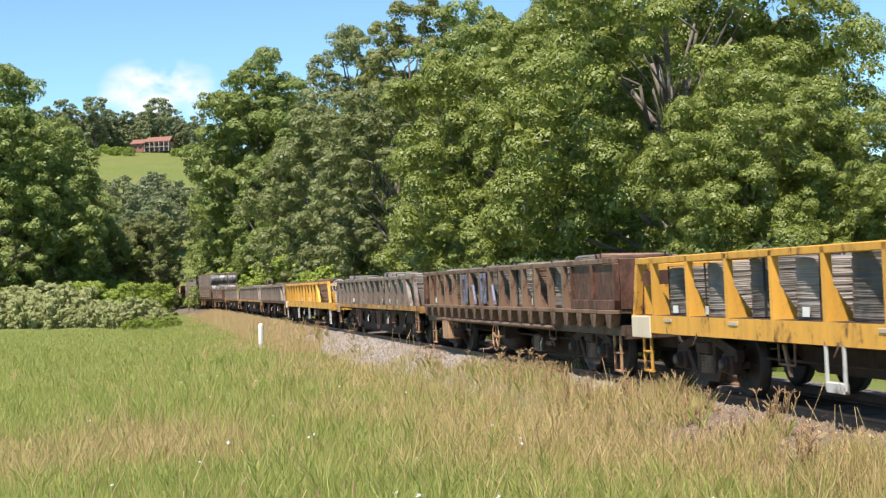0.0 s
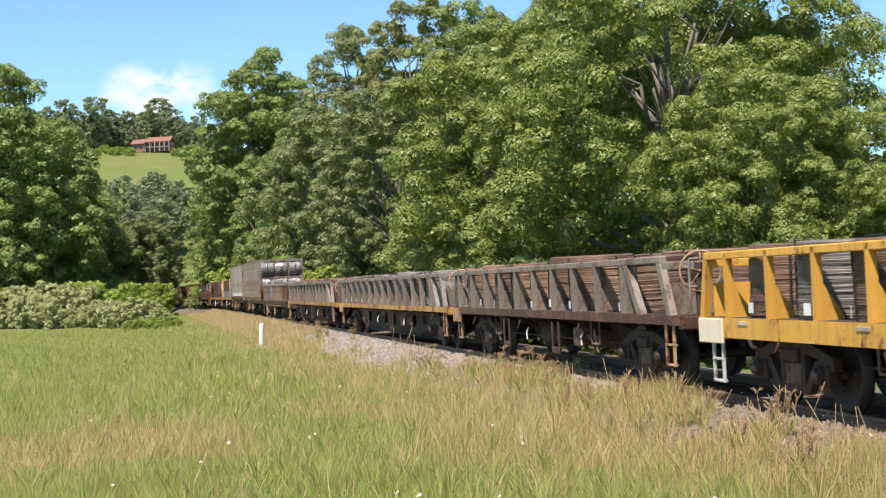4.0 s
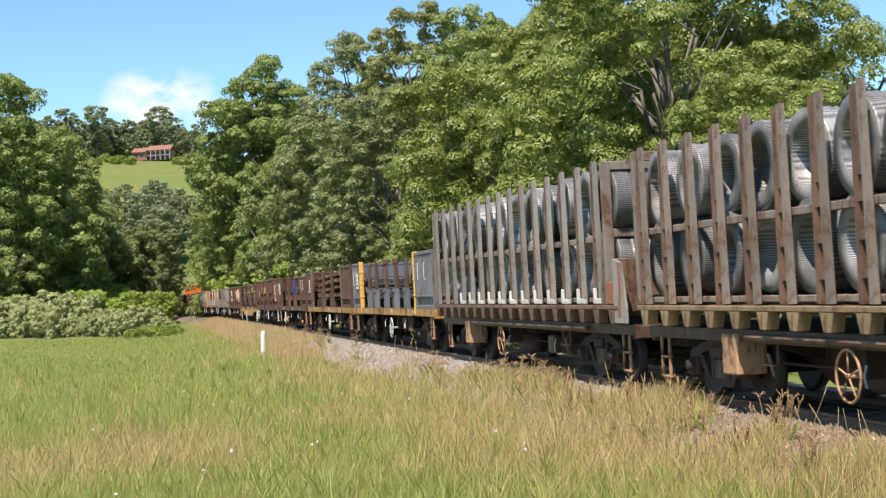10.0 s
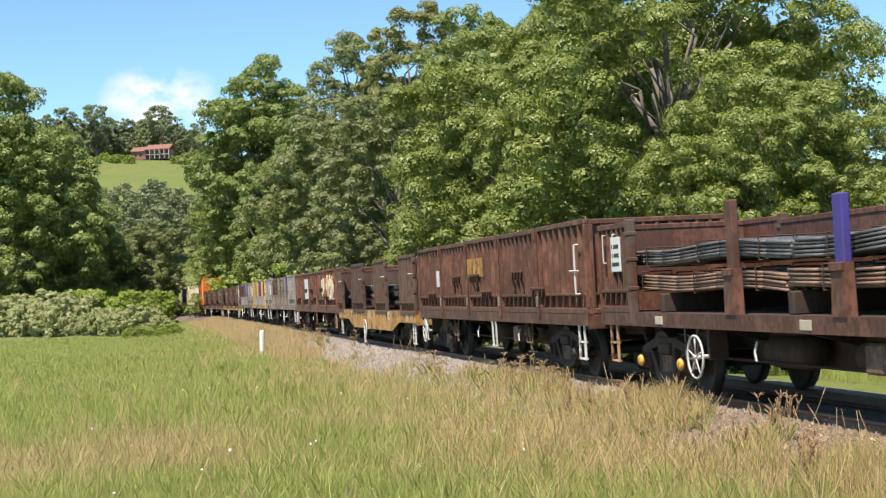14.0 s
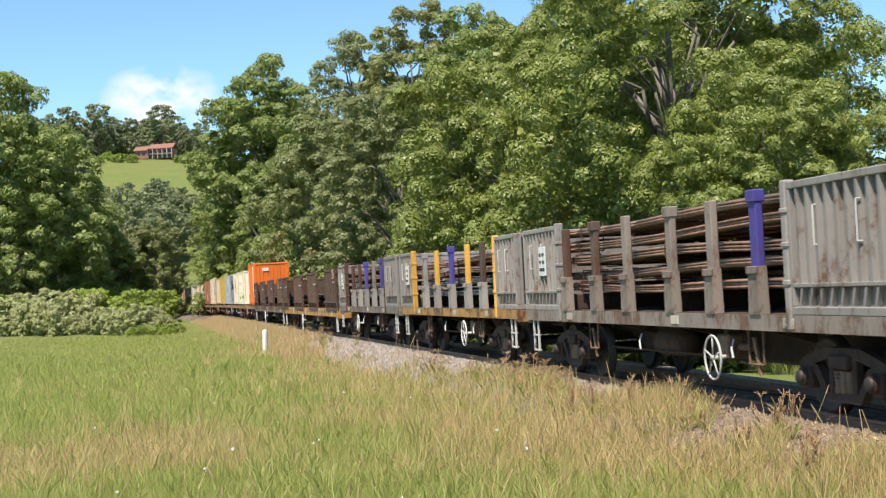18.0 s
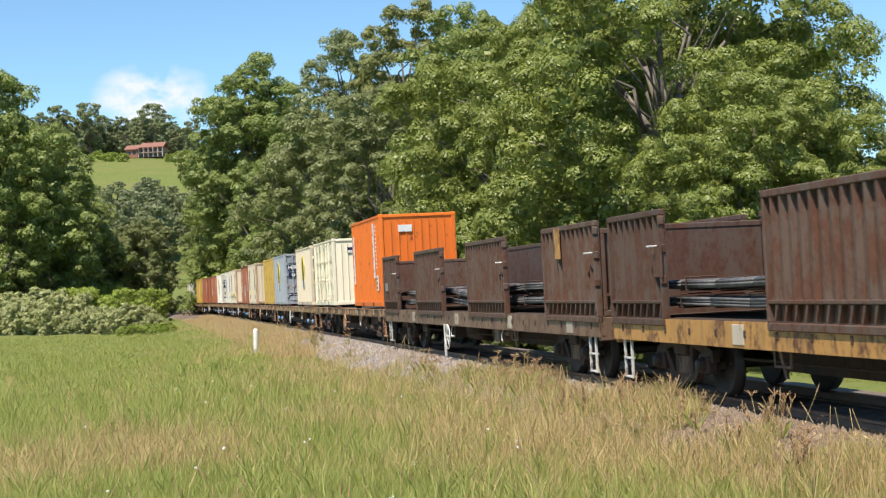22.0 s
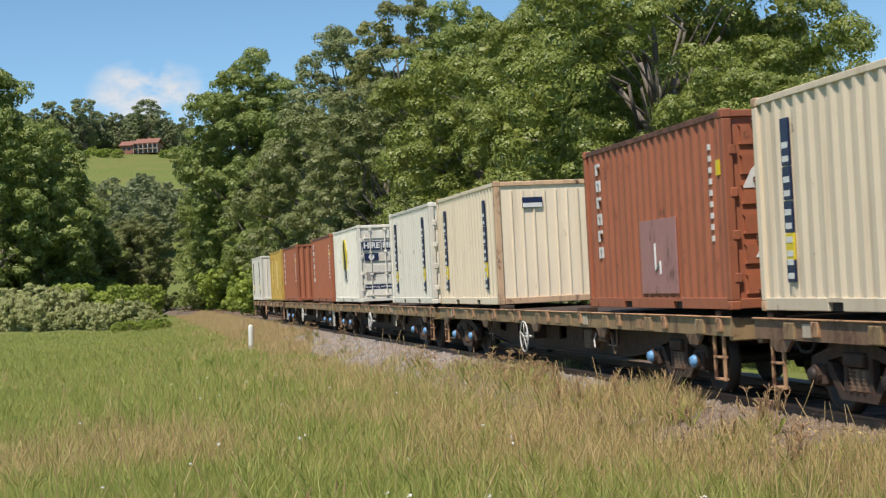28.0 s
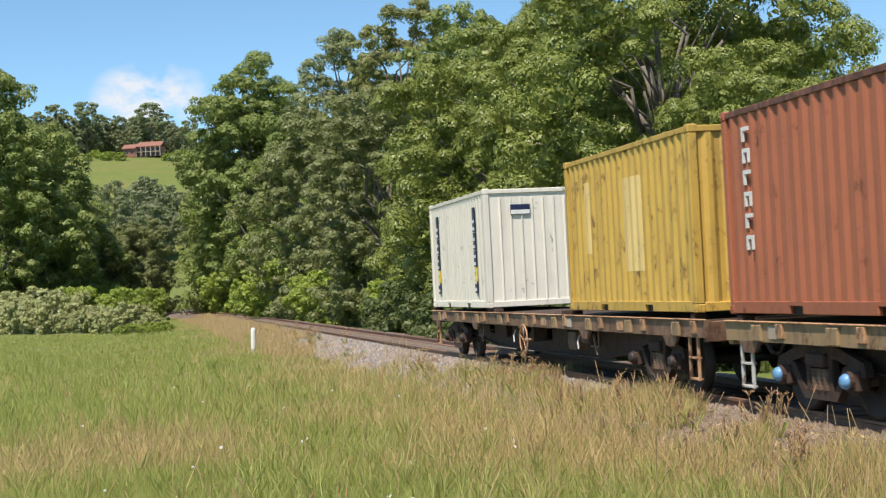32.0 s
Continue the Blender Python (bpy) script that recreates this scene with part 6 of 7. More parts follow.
    part("hand_rail", s, M_WHITE, root, "white tubular hand rail")
    load_rods((a + b) / 2, -h + 1.0, h - 1.0, deck + 0.02, 1, M_RODR, 0.02, rows=(-0.6, 0.6))
    return root


def panel_wagon(a, b, label, mat, sill_mat, spans, deck=1.06, wall=1.68, rods=None, well=False, blotches=(), far_mat=None, layers=2, half=1.32):
    """A long flat wagon with separate tall side panels, open between them, carrying rods."""
    root, n = wagon("panel_wagon", label, a, b, sill_mat, deck, 0.34, "hub_dark", "white", "white", -0.062, 0.5, half)
    h = n / 2
    for p, q, k in spans:
        ln = (q - p) * n
        me = panel(ln, wall * k, mat, max(5, int(ln / 0.27)))
        part("side_panel", me, None, root, at=(-h + p * n, -half - 0.03, deck - 0.10))
        part("side_panel", me, None, root, at=pose(-h + q * n, half + 0.03, deck - 0.10, 0, 0, 180))
        x = -h + q * n
        for z in (0.5, 0.95, 1.35):
            part("panel_hinge", Shape().box(x - 0.01, x + 0.025, -half - 0.045, -half + 0.05, deck + z * k, deck + z * k + 0.12, 0.01), mat, root)
        if k > 0.9:
            part("step_iron", Shape().bent([(x - 0.35, -half - 0.03, deck + 1.05), (x - 0.35, -half - 0.1, deck + 1.05), (x - 0.1, -half - 0.1, deck + 1.05), (x - 0.1, -half - 0.03, deck + 1.05)], 0.016), M_WHITE, root)
    ends = panel(2 * half - 0.2, wall * 0.86, mat, 9)
    part("end_wall", ends, None, root, at=pose(h, -half + 0.1, deck, 0, 0, 90))
    part("end_wall", ends, None, root, at=pose(-h, half - 0.1, deck, 0, 0, -90))
    if well:
        for y in (-half - 0.008, half - 0.03):
            part("well_girder", Shape().prism([(-h * 0.98, deck - 0.1), (-h * 0.98, deck - 0.32), (-h * 0.66, deck - 0.34), (-h * 0.5, deck - 0.62), (h * 0.5, deck - 0.62), (h * 0.66, deck - 0.34), (h * 0.98, deck - 0.32), (h * 0.98, deck - 0.1)], y, y + 0.036), sill_mat, root)
    rivet = Shape().box(-0.03, 0.03, -0.012, 0.01, -0.05, 0.05, 0.008).mesh("tie_lug", M_LOWER)
    for i in range(24):
        part("tie_lug", rivet, None, root, at=(-h + n * (i + 0.5) / 24, -half - 0.002, deck - 0.16))
    plates(root, n, deck, 0.34, half, (-0.28, -0.02, 0.22, 0.42), size=0.36)
    for x, z, w, t, mm, lab in blotches:
        part("painted_mark", Shape().box(x * n - w / 2, x * n + w / 2, -half - 0.045, -half - 0.02, deck + z, deck + z + t, 0.003), mm, root, lab)
        if mm is M_TAN:
            for q in (-1, 1):
                x1 = x * n
                part("painted_cross", Shape().prism([(x1 - q * 0.15, deck + z + 0.04), (x1 - q * 0.09, deck + z + 0.04), (x1 + q * 0.15, deck + z + t - 0.04), (x1 + q * 0.09, deck + z + t - 0.04)][::q], -half - 0.052 - 0.002 * q, -half - 0.044), M_DARK, root)
    load_rods((a + b) / 2, -h + 0.7, h - 0.7, deck + 0.10, layers, rods or M_ROD, 0.10, lift=0.24, mixed=None, lengths=2)
    return root

# ---- containers ----
CL, CB, CH = 6.058, 2.438, 2.591


def corrugated(length, height, pitch=0.278, depth=0.036):
    """A corrugated sheet in the x-z plane, its outer folds at y = 0."""
    v, f = [], []
    n = int(length / pitch)
    p = length / n
    xs = []
    for i in range(n):
        x = i * p
        xs += [(x, depth), (x + 0.26 * p, depth), (x + 0.5 * p, 0.0), (x + 0.76 * p, 0.0)]
    xs.append((length, depth))
    for x, y in xs:
        v += [(x, y, 0.0), (x, y, height)]
    for i in range(len(xs) - 1):
        f.append((2 * i, 2 * i + 2, 2 * i + 3, 2 * i + 1))
    s = Shape().add(v, f)
    s.box(0, length, depth + 0.004, depth + 0.03, 0, height)
    return s


def text_mesh(body, size, material, bold=0.0):
    c = bpy.data.curves.new("lettering", "FONT")
    c.body, c.size, c.extrude, c.offset, c.align_x, c.align_y = body, size, 0.003, bold, "CENTER", "CENTER"
    ob = bpy.data.objects.new("lettering", c)
    scene.collection.objects.link(ob)
    me = bpy.data.meshes.new_from_object(ob.evaluated_get(bpy.context.evaluated_depsgraph_get()))
    bpy.data.objects.remove(ob)
    me.materials.clear()
    me.materials.append(material)
    return me


HIRE = text_mesh("HIRE", 0.27, M_LETTER, 0.009)
ME_TXT = text_mesh("ME", 0.27, M_LETTER, 0.009)
SLOGAN = (text_mesh("YOU CAN DO", 0.075, M_LETTER, 0.002), text_mesh("ANYTHING", 0.075, M_LETTER, 0.002))
NOTES = tuple(text_mesh(w, 0.10, M_BLACKP, 0.001) for w in ("22G1", "MAX GROSS", "TARE", "PAYLOAD", "CUB CAP"))
FACE_FRONT = Matrix(((0, 0, 1, 0), (1, 0, 0, 0), (0, 1, 0, 0), (0, 0, 0, 1)))
FACE_SIDE = Matrix(((1, 0, 0, 0), (0, 0, -1, 0), (0, 1, 0, 0), (0, 0, 0, 1)))


def container(s, mat, label, front="plain", trim=None, side="fold", marks="", rise=1.18, tall=CH):
    """A twenty-foot container. front: plain, ribbed or doors; marks: what its seen side carries."""
    root = tagged(new("shipping_container"), label, "container", "containers on the train")
    l, b, z0, z1 = CL / 2, CB / 2, rise, rise + tall
    trim = trim or mat
    for x in (-1, 1):
        for y in (-1, 1):
            xx, yy = sorted((x * l, x * (l - 0.13))), sorted((y * b, y * (b - 0.13)))
            part("corner_post", Shape().box(*xx, *yy, z0 + 0.12, z1 - 0.12, 0.012), trim if x > 0 else mat, root)
            for z in (z0, z1 - 0.12):
                e = 0.006
                c = Shape().box(xx[0] - e, xx[1] + e, yy[0] - e, yy[1] + e, z, z + 0.12, 0.015)
                c.tube((x * l - 0.06 * x, y * (b + 0.008), z + 0.06), (x * l - 0.06 * x, y * (b + 0.012), z + 0.06), 0.03, 0.03, 8)
                part("corner_casting", c, trim, root)
    for y in (-1, 1):
        yy = sorted((y * (b - 0.004), y * (b - 0.08)))
        part("top_rail", Shape().box(-l + 0.13, l - 0.13, *yy, z1 - 0.10, z1 - 0.02, 0.008), M_RED if mat is M_CRED else mat, root)
        r = Shape()
        for p, q in ((-l + 0.13, -1.25), (-0.9, 0.9), (1.25, l - 0.13)):
            r.box(p, q, *yy, z0 + 0.01, z0 + 0.16, 0.008)
        for p, q in ((-1.25, -0.9), (0.9, 1.25)):
            r.box(p, q, *yy, z0 + 0.11, z0 + 0.16)
        part("bottom_rail", r, mat, root)
        if side == "doors" and y < 0:
            continue
        w = corrugated(CL - 0.26, tall - 0.26).mesh("side_wall", mat)
        part("side_wall", w, None, root, at=pose(-l + 0.13, -b + 0.012, z0 + 0.16) if y < 0 else pose(l - 0.13, b - 0.012, z0 + 0.16, 0, 0, 180))
    part("fork_pockets", Shape().box(-1.25, -0.9, -b + 0.06, b - 0.06, z0 + 0.01, z0 + 0.1).box(0.9, 1.25, -b + 0.06, b - 0.06, z0 + 0.01, z0 + 0.1), M_BLACK, root)
    part("roof", Shape().box(-l + 0.1, l - 0.1, -b + 0.05, b - 0.05, z1 - 0.045, z1 - 0.012, 0.008), mat, root)
    part("floor", Shape().box(-l + 0.1, l - 0.1, -b + 0.05, b - 0.05, z0 + 0.10, z0 + 0.16), M_LOWER, root)
    for x in (-1, 1):
        xx = sorted((x * (l - 0.004), x * (l - 0.1)))
        part("end_rail", Shape().box(*xx, -b + 0.13, b - 0.13, z1 - 0.11, z1 - 0.02, 0.01), mat if x < 0 else trim, root)
        part("end_rail", Shape().box(*xx, -b + 0.13, b - 0.13, z0 + 0.01, z0 + 0.14, 0.01), mat if x < 0 else trim, root)
    back = corrugated(CB - 0.26, tall - 0.25, 0.25, 0.04).mesh("end_wall", mat)
    part("end_wall", back, None, root, at=pose(-l + 0.012, b - 0.13, z0 + 0.14, 0, 0, -90))
    if front == "plain":
        part("end_wall", back, None, root, at=pose(l - 0.012, -b + 0.13, z0 + 0.14, 0, 0, 90))
    elif front == "ribbed":
        e = Shape().box(0, CB - 0.26, 0.03, 0.06, 0, tall - 0.25)
        w = part("end_wall", e, mat, root, at=pose(l - 0.012, -b + 0.13, z0 + 0.14, 0, 0, 90))
        rib = Shape().prism([(-0.02, 0.031), (0.02, 0.031), (0.012, 0.0), (-0.012, 0.0)], 0.0, tall - 0.35, "z").mesh("rib", mat)
        for i in range(1, 9):
            part("rib", rib, None, w, at=((CB - 0.26) * i / 9, 0, 0))
        part("data_plate", Shape().box(l - 0.012, l + 0.004, -0.62, -0.18, z1 - 0.58, z1 - 0.36, 0.003), M_NAVY if mat is not M_ORANGE else M_LETTER, root, "small square sticker")
        part("sticker_band", Shape().box(l + 0.005, l + 0.008, -0.61, -0.19, z1 - 0.57, z1 - 0.48), M_LETTER, root)
    else:
        doors(root, mat, l, b, z0, z1, front == "hire")
    if side == "doors":
        side_doors(root, mat, l, b, z0, z1)
    side_marks(root, marks, l, b, z0, z1, front == "doors")
    MOVING.append((root, s, Matrix.Identity(4)))
    return root


def doors(root, mat, l, b, z0, z1, hire):
    """The door end: two leaves with panels, lock rods, hinges and handles."""
    rods = Shape().tube((0, 0, 0.02), (0, 0, CH - 0.26), 0.02, 0.02, 8)
    for z in (0.06, 0.75, 1.5, CH - 0.34):
        rods.box(-0.03, 0.03, -0.05, 0.05, z, z + 0.07, 0.006)
    rods = rods.mesh("lock_rod", mat if mat is not M_CRED else M_RED)
    for y in (-1, 1):
        w = b - 0.14
        s = Shape().box(l - 0.075, l - 0.05, min(0, y * w), max(0, y * w), z0 + 0.14, z1 - 0.11)
        press = []
        for k in range(6):
            z = z0 + 0.2 + k * 0.385
            yy = sorted((y * 0.09, y * (w - 0.09)))
            press.append(Shape().prism([(yy[0], z), (yy[1], z), (yy[1] - 0.03, z + 0.04), (yy[1] - 0.03, z + 0.21), (yy[1], z + 0.25), (yy[0], z + 0.25), (yy[0] + 0.03, z + 0.21), (yy[0] + 0.03, z + 0.04)], l - 0.052, l - 0.018, "x"))
        d = part("door", s, mat, root, "closed steel container door")
        for q in press:
            part("door_panel", q, mat, d)
        for q in (0.28, 0.78):
            part("lock_rod", rods, None, d, at=(l + 0.012, y * q, z0 + 0.13))
            part("door_handle", Shape().box(l + 0.015, l + 0.035, y * q - 0.02, y * q + 0.3, z0 + 0.95, z0 + 1.0, 0.006), M_GREY, d)
        for k in range(4):
            part("hinge", Shape().box(l - 0.05, l + 0.012, y * (w + 0.02) - 0.05, y * (w + 0.02) + 0.05, z0 + 0.35 + k * 0.55, z0 + 0.47 + k * 0.55, 0.008), mat, d)
    if hire:
        for y, w, me in ((-0.74, 0.62, HIRE), (-0.2, 0.40, ME_TXT)):
            p = part("sign", Shape().box(l - 0.017, l - 0.008, y - w / 2, y + w / 2, z1 - 0.86, z1 - 0.56, 0.002), M_NAVY, root, "navy sign with white letters")
            part("lettering", me, None, p, at=Matrix.Translation((l - 0.006, y, z1 - 0.71)) @ FACE_FRONT)
        part("sign", Shape().box(l - 0.017, l - 0.008, -1.0, -0.52, z1 - 1.22, z1 - 0.96, 0.002), M_NAVY, root, "navy sign with a pale emblem")
        part("emblem", Shape().tube((l - 0.008, -0.76, z1 - 1.09), (l - 0.004, -0.76, z1 - 1.09), 0.1, 0.1, 14), M_LETTER, root)
        for i, y in enumerate((-0.80, -0.30, 0.35, 0.82)):
            p = part("sign_strip", Shape().box(l - 0.017, l - 0.01, y - 0.235, y + 0.235, z0 + 0.42, z0 + 0.56, 0.002), M_NAVY, root)
            if i < 2:
                part("lettering", SLOGAN[i], None, p, at=Matrix.Translation((l - 0.009, y, z0 + 0.49)) @ FACE_FRONT)
        part("data_plate", Shape().box(l - 0.017, l - 0.008, -0.96, -0.66, z0 + 0.72, z0 + 1.0, 0.002), M_GREY, root, "small grey data plate")
    elif mat is M_CRED:
        for y, z, m in ((-0.75, 0.85, M_LETTER), (-0.62, 1.75, M_LETTER), (0.2, 1.2, M_LETTER)):
            part("sign", Shape().prism([(y - 0.22, z1 - z - 0.18), (y + 0.22, z1 - z - 0.18), (y + 0.1, z1 - z + 0.05), (y, z1 - z + 0.16), (y - 0.1, z1 - z + 0.05)], l - 0.017, l - 0.008, "x"), m, root, "worn white pointed marking")
    else:
        part("sign", Shape().box(l - 0.017, l - 0.008, -0.9, -0.5, z1 - 0.95, z1 - 0.65, 0.002), M_NAVY, root, "small navy sign")
    part("notice_bar", Shape().box(l - 0.017, l - 0.012, 0.36, 0.98, z1 - 0.70, z1 - 0.62), M_BLACKP, root)
    for k, me in enumerate(NOTES):
        part("lettering", me, None, root, at=Matrix.Translation((l - 0.012, 0.45 if k else 0.78, z1 - (0.86, 1.08, 1.22, 1.36, 1.50)[k])) @ FACE_FRONT)
        if k:
            part("notice_bar", Shape().box(l - 0.017, l - 0.012, 0.84, 0.98, z1 - 0.98 - k * 0.14, z1 - 0.93 - k * 0.14), M_BLACKP, root)


def side_doors(root, mat, l, b, z0, z1):
    """Four folding door leaves along the seen side."""
    rods = Shape().tube((0, 0, 0), (0, 0, CH - 0.30), 0.02, 0.02, 8)
    for z in (0.04, 0.8, 1.55, CH - 0.4):
        rods.box(-0.04, 0.04, -0.04, 0.03, z, z + 0.07, 0.006)
    rods = rods.mesh("lock_rod", mat if mat is not M_CRED else M_RED)
    w = (CL - 0.26) / 4
    for i in range(4):
        x = -l + 0.13 + i * w
        s = Shape().box(x + 0.01, x + w - 0.01, -b + 0.06, -b + 0.09, z0 + 0.16, z1 - 0.10)
        d = part("side_door", s, mat, root, "closed side door with lock rods")
        for p, q in ((0.01, 0.13), (w - 0.13, w - 0.01)):
            part("door_stile", Shape().box(x + p, x + q, -b + 0.02, -b + 0.062, z0 + 0.16, z1 - 0.10, 0.01), mat, d)
        for k in range(5):
            z = z0 + 0.16 + k * 0.51
            part("door_panel", Shape().box(x + 0.13, x + w - 0.13, -b + 0.042, -b + 0.062, z, z + 0.26, 0.012), mat, d)
        for q in (0.22, w - 0.22) if i in (1, 2) else (w / 2,):
            part("lock_rod", rods, None, d, at=(x + q, -b - 0.012, z0 + 0.18))
            part("door_handle", Shape().box(x + q - 0.16, x + q + 0.02, -b - 0.04, -b - 0.015, z0 + 1.0, z0 + 1.06, 0.008), mat, d)
        for k in range(4):
            part("hinge", Shape().box(x - 0.05, x + 0.05, -b - 0.006, -b + 0.03, z0 + 0.4 + k * 0.55, z0 + 0.52 + k * 0.55, 0.01), mat, d)


def side_marks(root, marks, l, b, z0, z1, pink=False):
    y0, y1 = -b - 0.006, -b + 0.02
    if marks == "strips":
        for x in (-l + 0.9, l - 1.05):
            for k, (z, h, m) in enumerate(((1.70, 0.55, M_NAVY), (1.30, 0.385, M_NAVY), (0.92, 0.365, M_NAVY), (0.60, 0.31, M_YELP), (0.34, 0.25, M_NAVY))):
                p = part("sticker", Shape().box(x - 0.105, x + 0.105, y0, y1, z0 + z, z0 + z + h, 0.002), m, root, "tall sticker strip, navy and yellow")
                for q in range(2):
                    part("sticker_bar", Shape().box(x - 0.08, x + 0.08, y0 - 0.004, y0, z0 + z + 0.04 + q * 0.16, z0 + z + 0.11 + q * 0.16), M_LETTER, p)
    elif marks == "emblem":
        x = -0.2
        p = part("emblem", Shape().prism([(x - 0.40, z0 + 1.12), (x + 0.42, z0 + 1.12), (x + 0.50, z0 + 1.75), (x + 0.38, z0 + 2.05), (x + 0.14, z0 + 2.22), (x - 0.14, z0 + 2.22), (x - 0.38, z0 + 2.05), (x - 0.50, z0 + 1.7)], y0, y1), M_YELP, root, "yellow emblem with a black figure-like shape")
        part("emblem_core", Shape().prism([(x - 0.14, z0 + 1.10), (x + 0.30, z0 + 1.10), (x + 0.32, z0 + 1.45), (x + 0.12, z0 + 1.75), (x + 0.05, z0 + 2.08), (x - 0.12, z0 + 2.2), (x - 0.24, z0 + 1.98), (x - 0.12, z0 + 1.6)], y0 - 0.004, y0 - 0.0005), M_BLACKP, p)
        part("emblem_base", Shape().prism([(x - 0.36, z0 + 0.82), (x + 0.05, z0 + 0.74), (x + 0.46, z0 + 0.80), (x + 0.48, z0 + 1.14), (x - 0.40, z0 + 1.14)], y0 - 0.003, y1), M_LETTER, p)
        part("emblem_patch", Shape().prism([(x + 0.06, z0 + 0.80), (x + 0.42, z0 + 0.84), (x + 0.43, z0 + 1.10), (x + 0.08, z0 + 1.10)], y0 - 0.007, y0 - 0.003), M_BLACKP, p)
    elif marks == "letters":
        x = -l + 0.75
        for k in range(6):
            z = z0 + 2.15 - k * 0.27
            s = Shape().box(x - 0.10, x + 0.10, y0, y1, z + 0.13, z + 0.18).box(x - 0.10, x - 0.05, y0, y1, z, z + 0.13)
            if k % 2:
                s.box(x + 0.05, x + 0.10, y0, y1, z, z + 0.13)
            part("letter_shape", s, M_LETTER, root, "white painted letter-like shape")
        for k in range(9):
            x = l - 0.5
            part("number_bar", Shape().box(x - 0.035, x + 0.025, y0, y1, z0 + 2.1 - k * 0.15, z0 + 2.175 - k * 0.15), M_LETTER, root)
        part("number_bar", Shape().box(l - 0.28, l - 0.18, y0, y1, z0 + 1.75, z0 + 1.95), M_YELP, root)
        if pink:
            part("faded_patch", Shape().box(-0.35, 1.15, y0 + 0.003, y1, z0 + 0.22, z0 + 1.3, 0.002), M_PINK, root, "faded pink patch with a pale curl")
            part("pale_curl", Shape().bent([(0.3, y0, z0 + 0.95), (0.3, y0, z0 + 0.55), (0.5, y0, z0 + 0.68), (0.5, y0, z0 + 0.5)], 0.02), M_LETTER, root)
    elif marks == "tall":
        for x, z, h in ((-l + 0.32, 0.75, 1.65), (l - 1.35, 0.9, 1.75)):
            p = part("sticker", Shape().box(x - 0.09, x + 0.09, y0, y1, z0 + z, z0 + z + h, 0.002), M_LETTER, root, "tall white sticker strip")
            for q in range(4):
                part("sticker_bar", Shape().box(x - 0.06, x + 0.06, y0 - 0.004, y0 - 0.0005, z0 + z + 0.2 + q * h / 4.5, z0 + z + 0.27 + q * h / 4.5), M_BLUEGREY, p)
        for k in range(11):
            part("number_bar", Shape().box(l - 0.92, l - 0.87, y0, y1, z0 + 2.5 - k * 0.13, z0 + 2.57 - k * 0.13), M_LETTER, root)
        part("notice_plate", Shape().box(l - 0.98, l - 0.70, y0, y1, z0 + 0.50, z0 + 0.98, 0.002), M_LETTER, root, "white plate with dark bars")
        for k in range(3):
            part("notice_bar", Shape().box(l - 0.94, l - 0.74, y0 - 0.004, y0 - 0.0005, z0 + 0.56 + k * 0.14, z0 + 0.63 + k * 0.14), M_BLACKP, root)
    elif marks == "patch":
        p = (CL - 0.26) / int((CL - 0.26) / 0.278)
        for i, k, z, h in ((10, 3, 0.62, 1.45), (3, 1, 0.95, 1.2)):
            me = corrugated(k * p, h, p * 0.999).mesh("faded_patch", M_CYELP)
            part("faded_patch", me, None, root, "faded paler patch of paint", at=pose(-l + 0.13 + i * p, -b + 0.009, z0 + z))


def container_wagon(a, b, label, steps="rust", hub="hub_dark", wheel_x=-0.06):
    root, n = wagon("container_wagon", label, a, b, M_OLIVE if hub == "hub" else M_SILLB, 1.08, 0.24, hub, steps, "rust" if hub != "hub" else "white", wheel_x, 0.58, 1.2, planks=M_LOWER)
    plates(root, n, 1.08, 0.24, 1.2, (-0.42, -0.11, 0.16, 0.44), size=0.26)
    plates(root, n, 1.08, 0.24, 1.2, (-0.2, 0.07, 0.31), M_TAN, 0.3)
    h = n / 2
    lock = Shape().box(-0.09, 0.09, -0.09, 0.09, 0.0, 0.085, 0.012).mesh("twist_lock", M_LOWER)
    for x in (h - 0.45, h - 6.3, -h + 0.45, -h + 6.3, 2.6, -2.6):
        for y in (-1.1, 1.1):
            part("twist_lock", lock, None, root, at=(x, y, 1.084))
    girder(root, n, 1.08, M_LOWER, 0.5, 0.4, 0.8)
    pocket = Shape().box(-0.14, 0.14, -0.025, 0.02, -0.2, 0.0, 0.01).mesh("stake_pocket", M_OLIVE)
    pale = Shape().box(-0.09, 0.09, -0.03, 0.02, -0.17, 0.01, 0.01).mesh("stake_pocket", M_TAN)
    gusset = Shape().prism([(-0.32, 0.0), (0.32, 0.0), (0.14, -0.15), (-0.14, -0.15)], -0.012, 0.03).mesh("gusset", M_SILLB)
    for i in range(9):
        part("stake_pocket", pocket, None, root, at=(-h + n * (i + 0.5) / 9, -1.21, 1.05))
        part("stake_pocket", pale, None, root, at=(-h + n * (i + 0.83) / 9, -1.21, 1.06))
        if i % 2 == 0:
            part("gusset", gusset, None, root, at=(-h + n * (i + 0.35) / 9, -1.185, 0.845))
    part("top_flange", Shape().box(-h, h, -1.235, -1.17, 1.078, 1.098, 0.006), M_TAN, root, "worn pale flange edge")
    return root

# ---- the train: joints are places along the track at 31 s ----
SPEED_T, SPEED_V = np.array([0.0, 8, 16, 24, 32]), np.array([14.97, 14.81, 15.46, 14.15, 14.28])
CLOCK = np.linspace(0, 32, 3201)
RUN = np.concatenate([[0], np.cumsum((np.interp(CLOCK, SPEED_T, SPEED_V)[1:] + np.interp(CLOCK, SPEED_T, SPEED_V)[:-1]) / 2 * 0.01)])


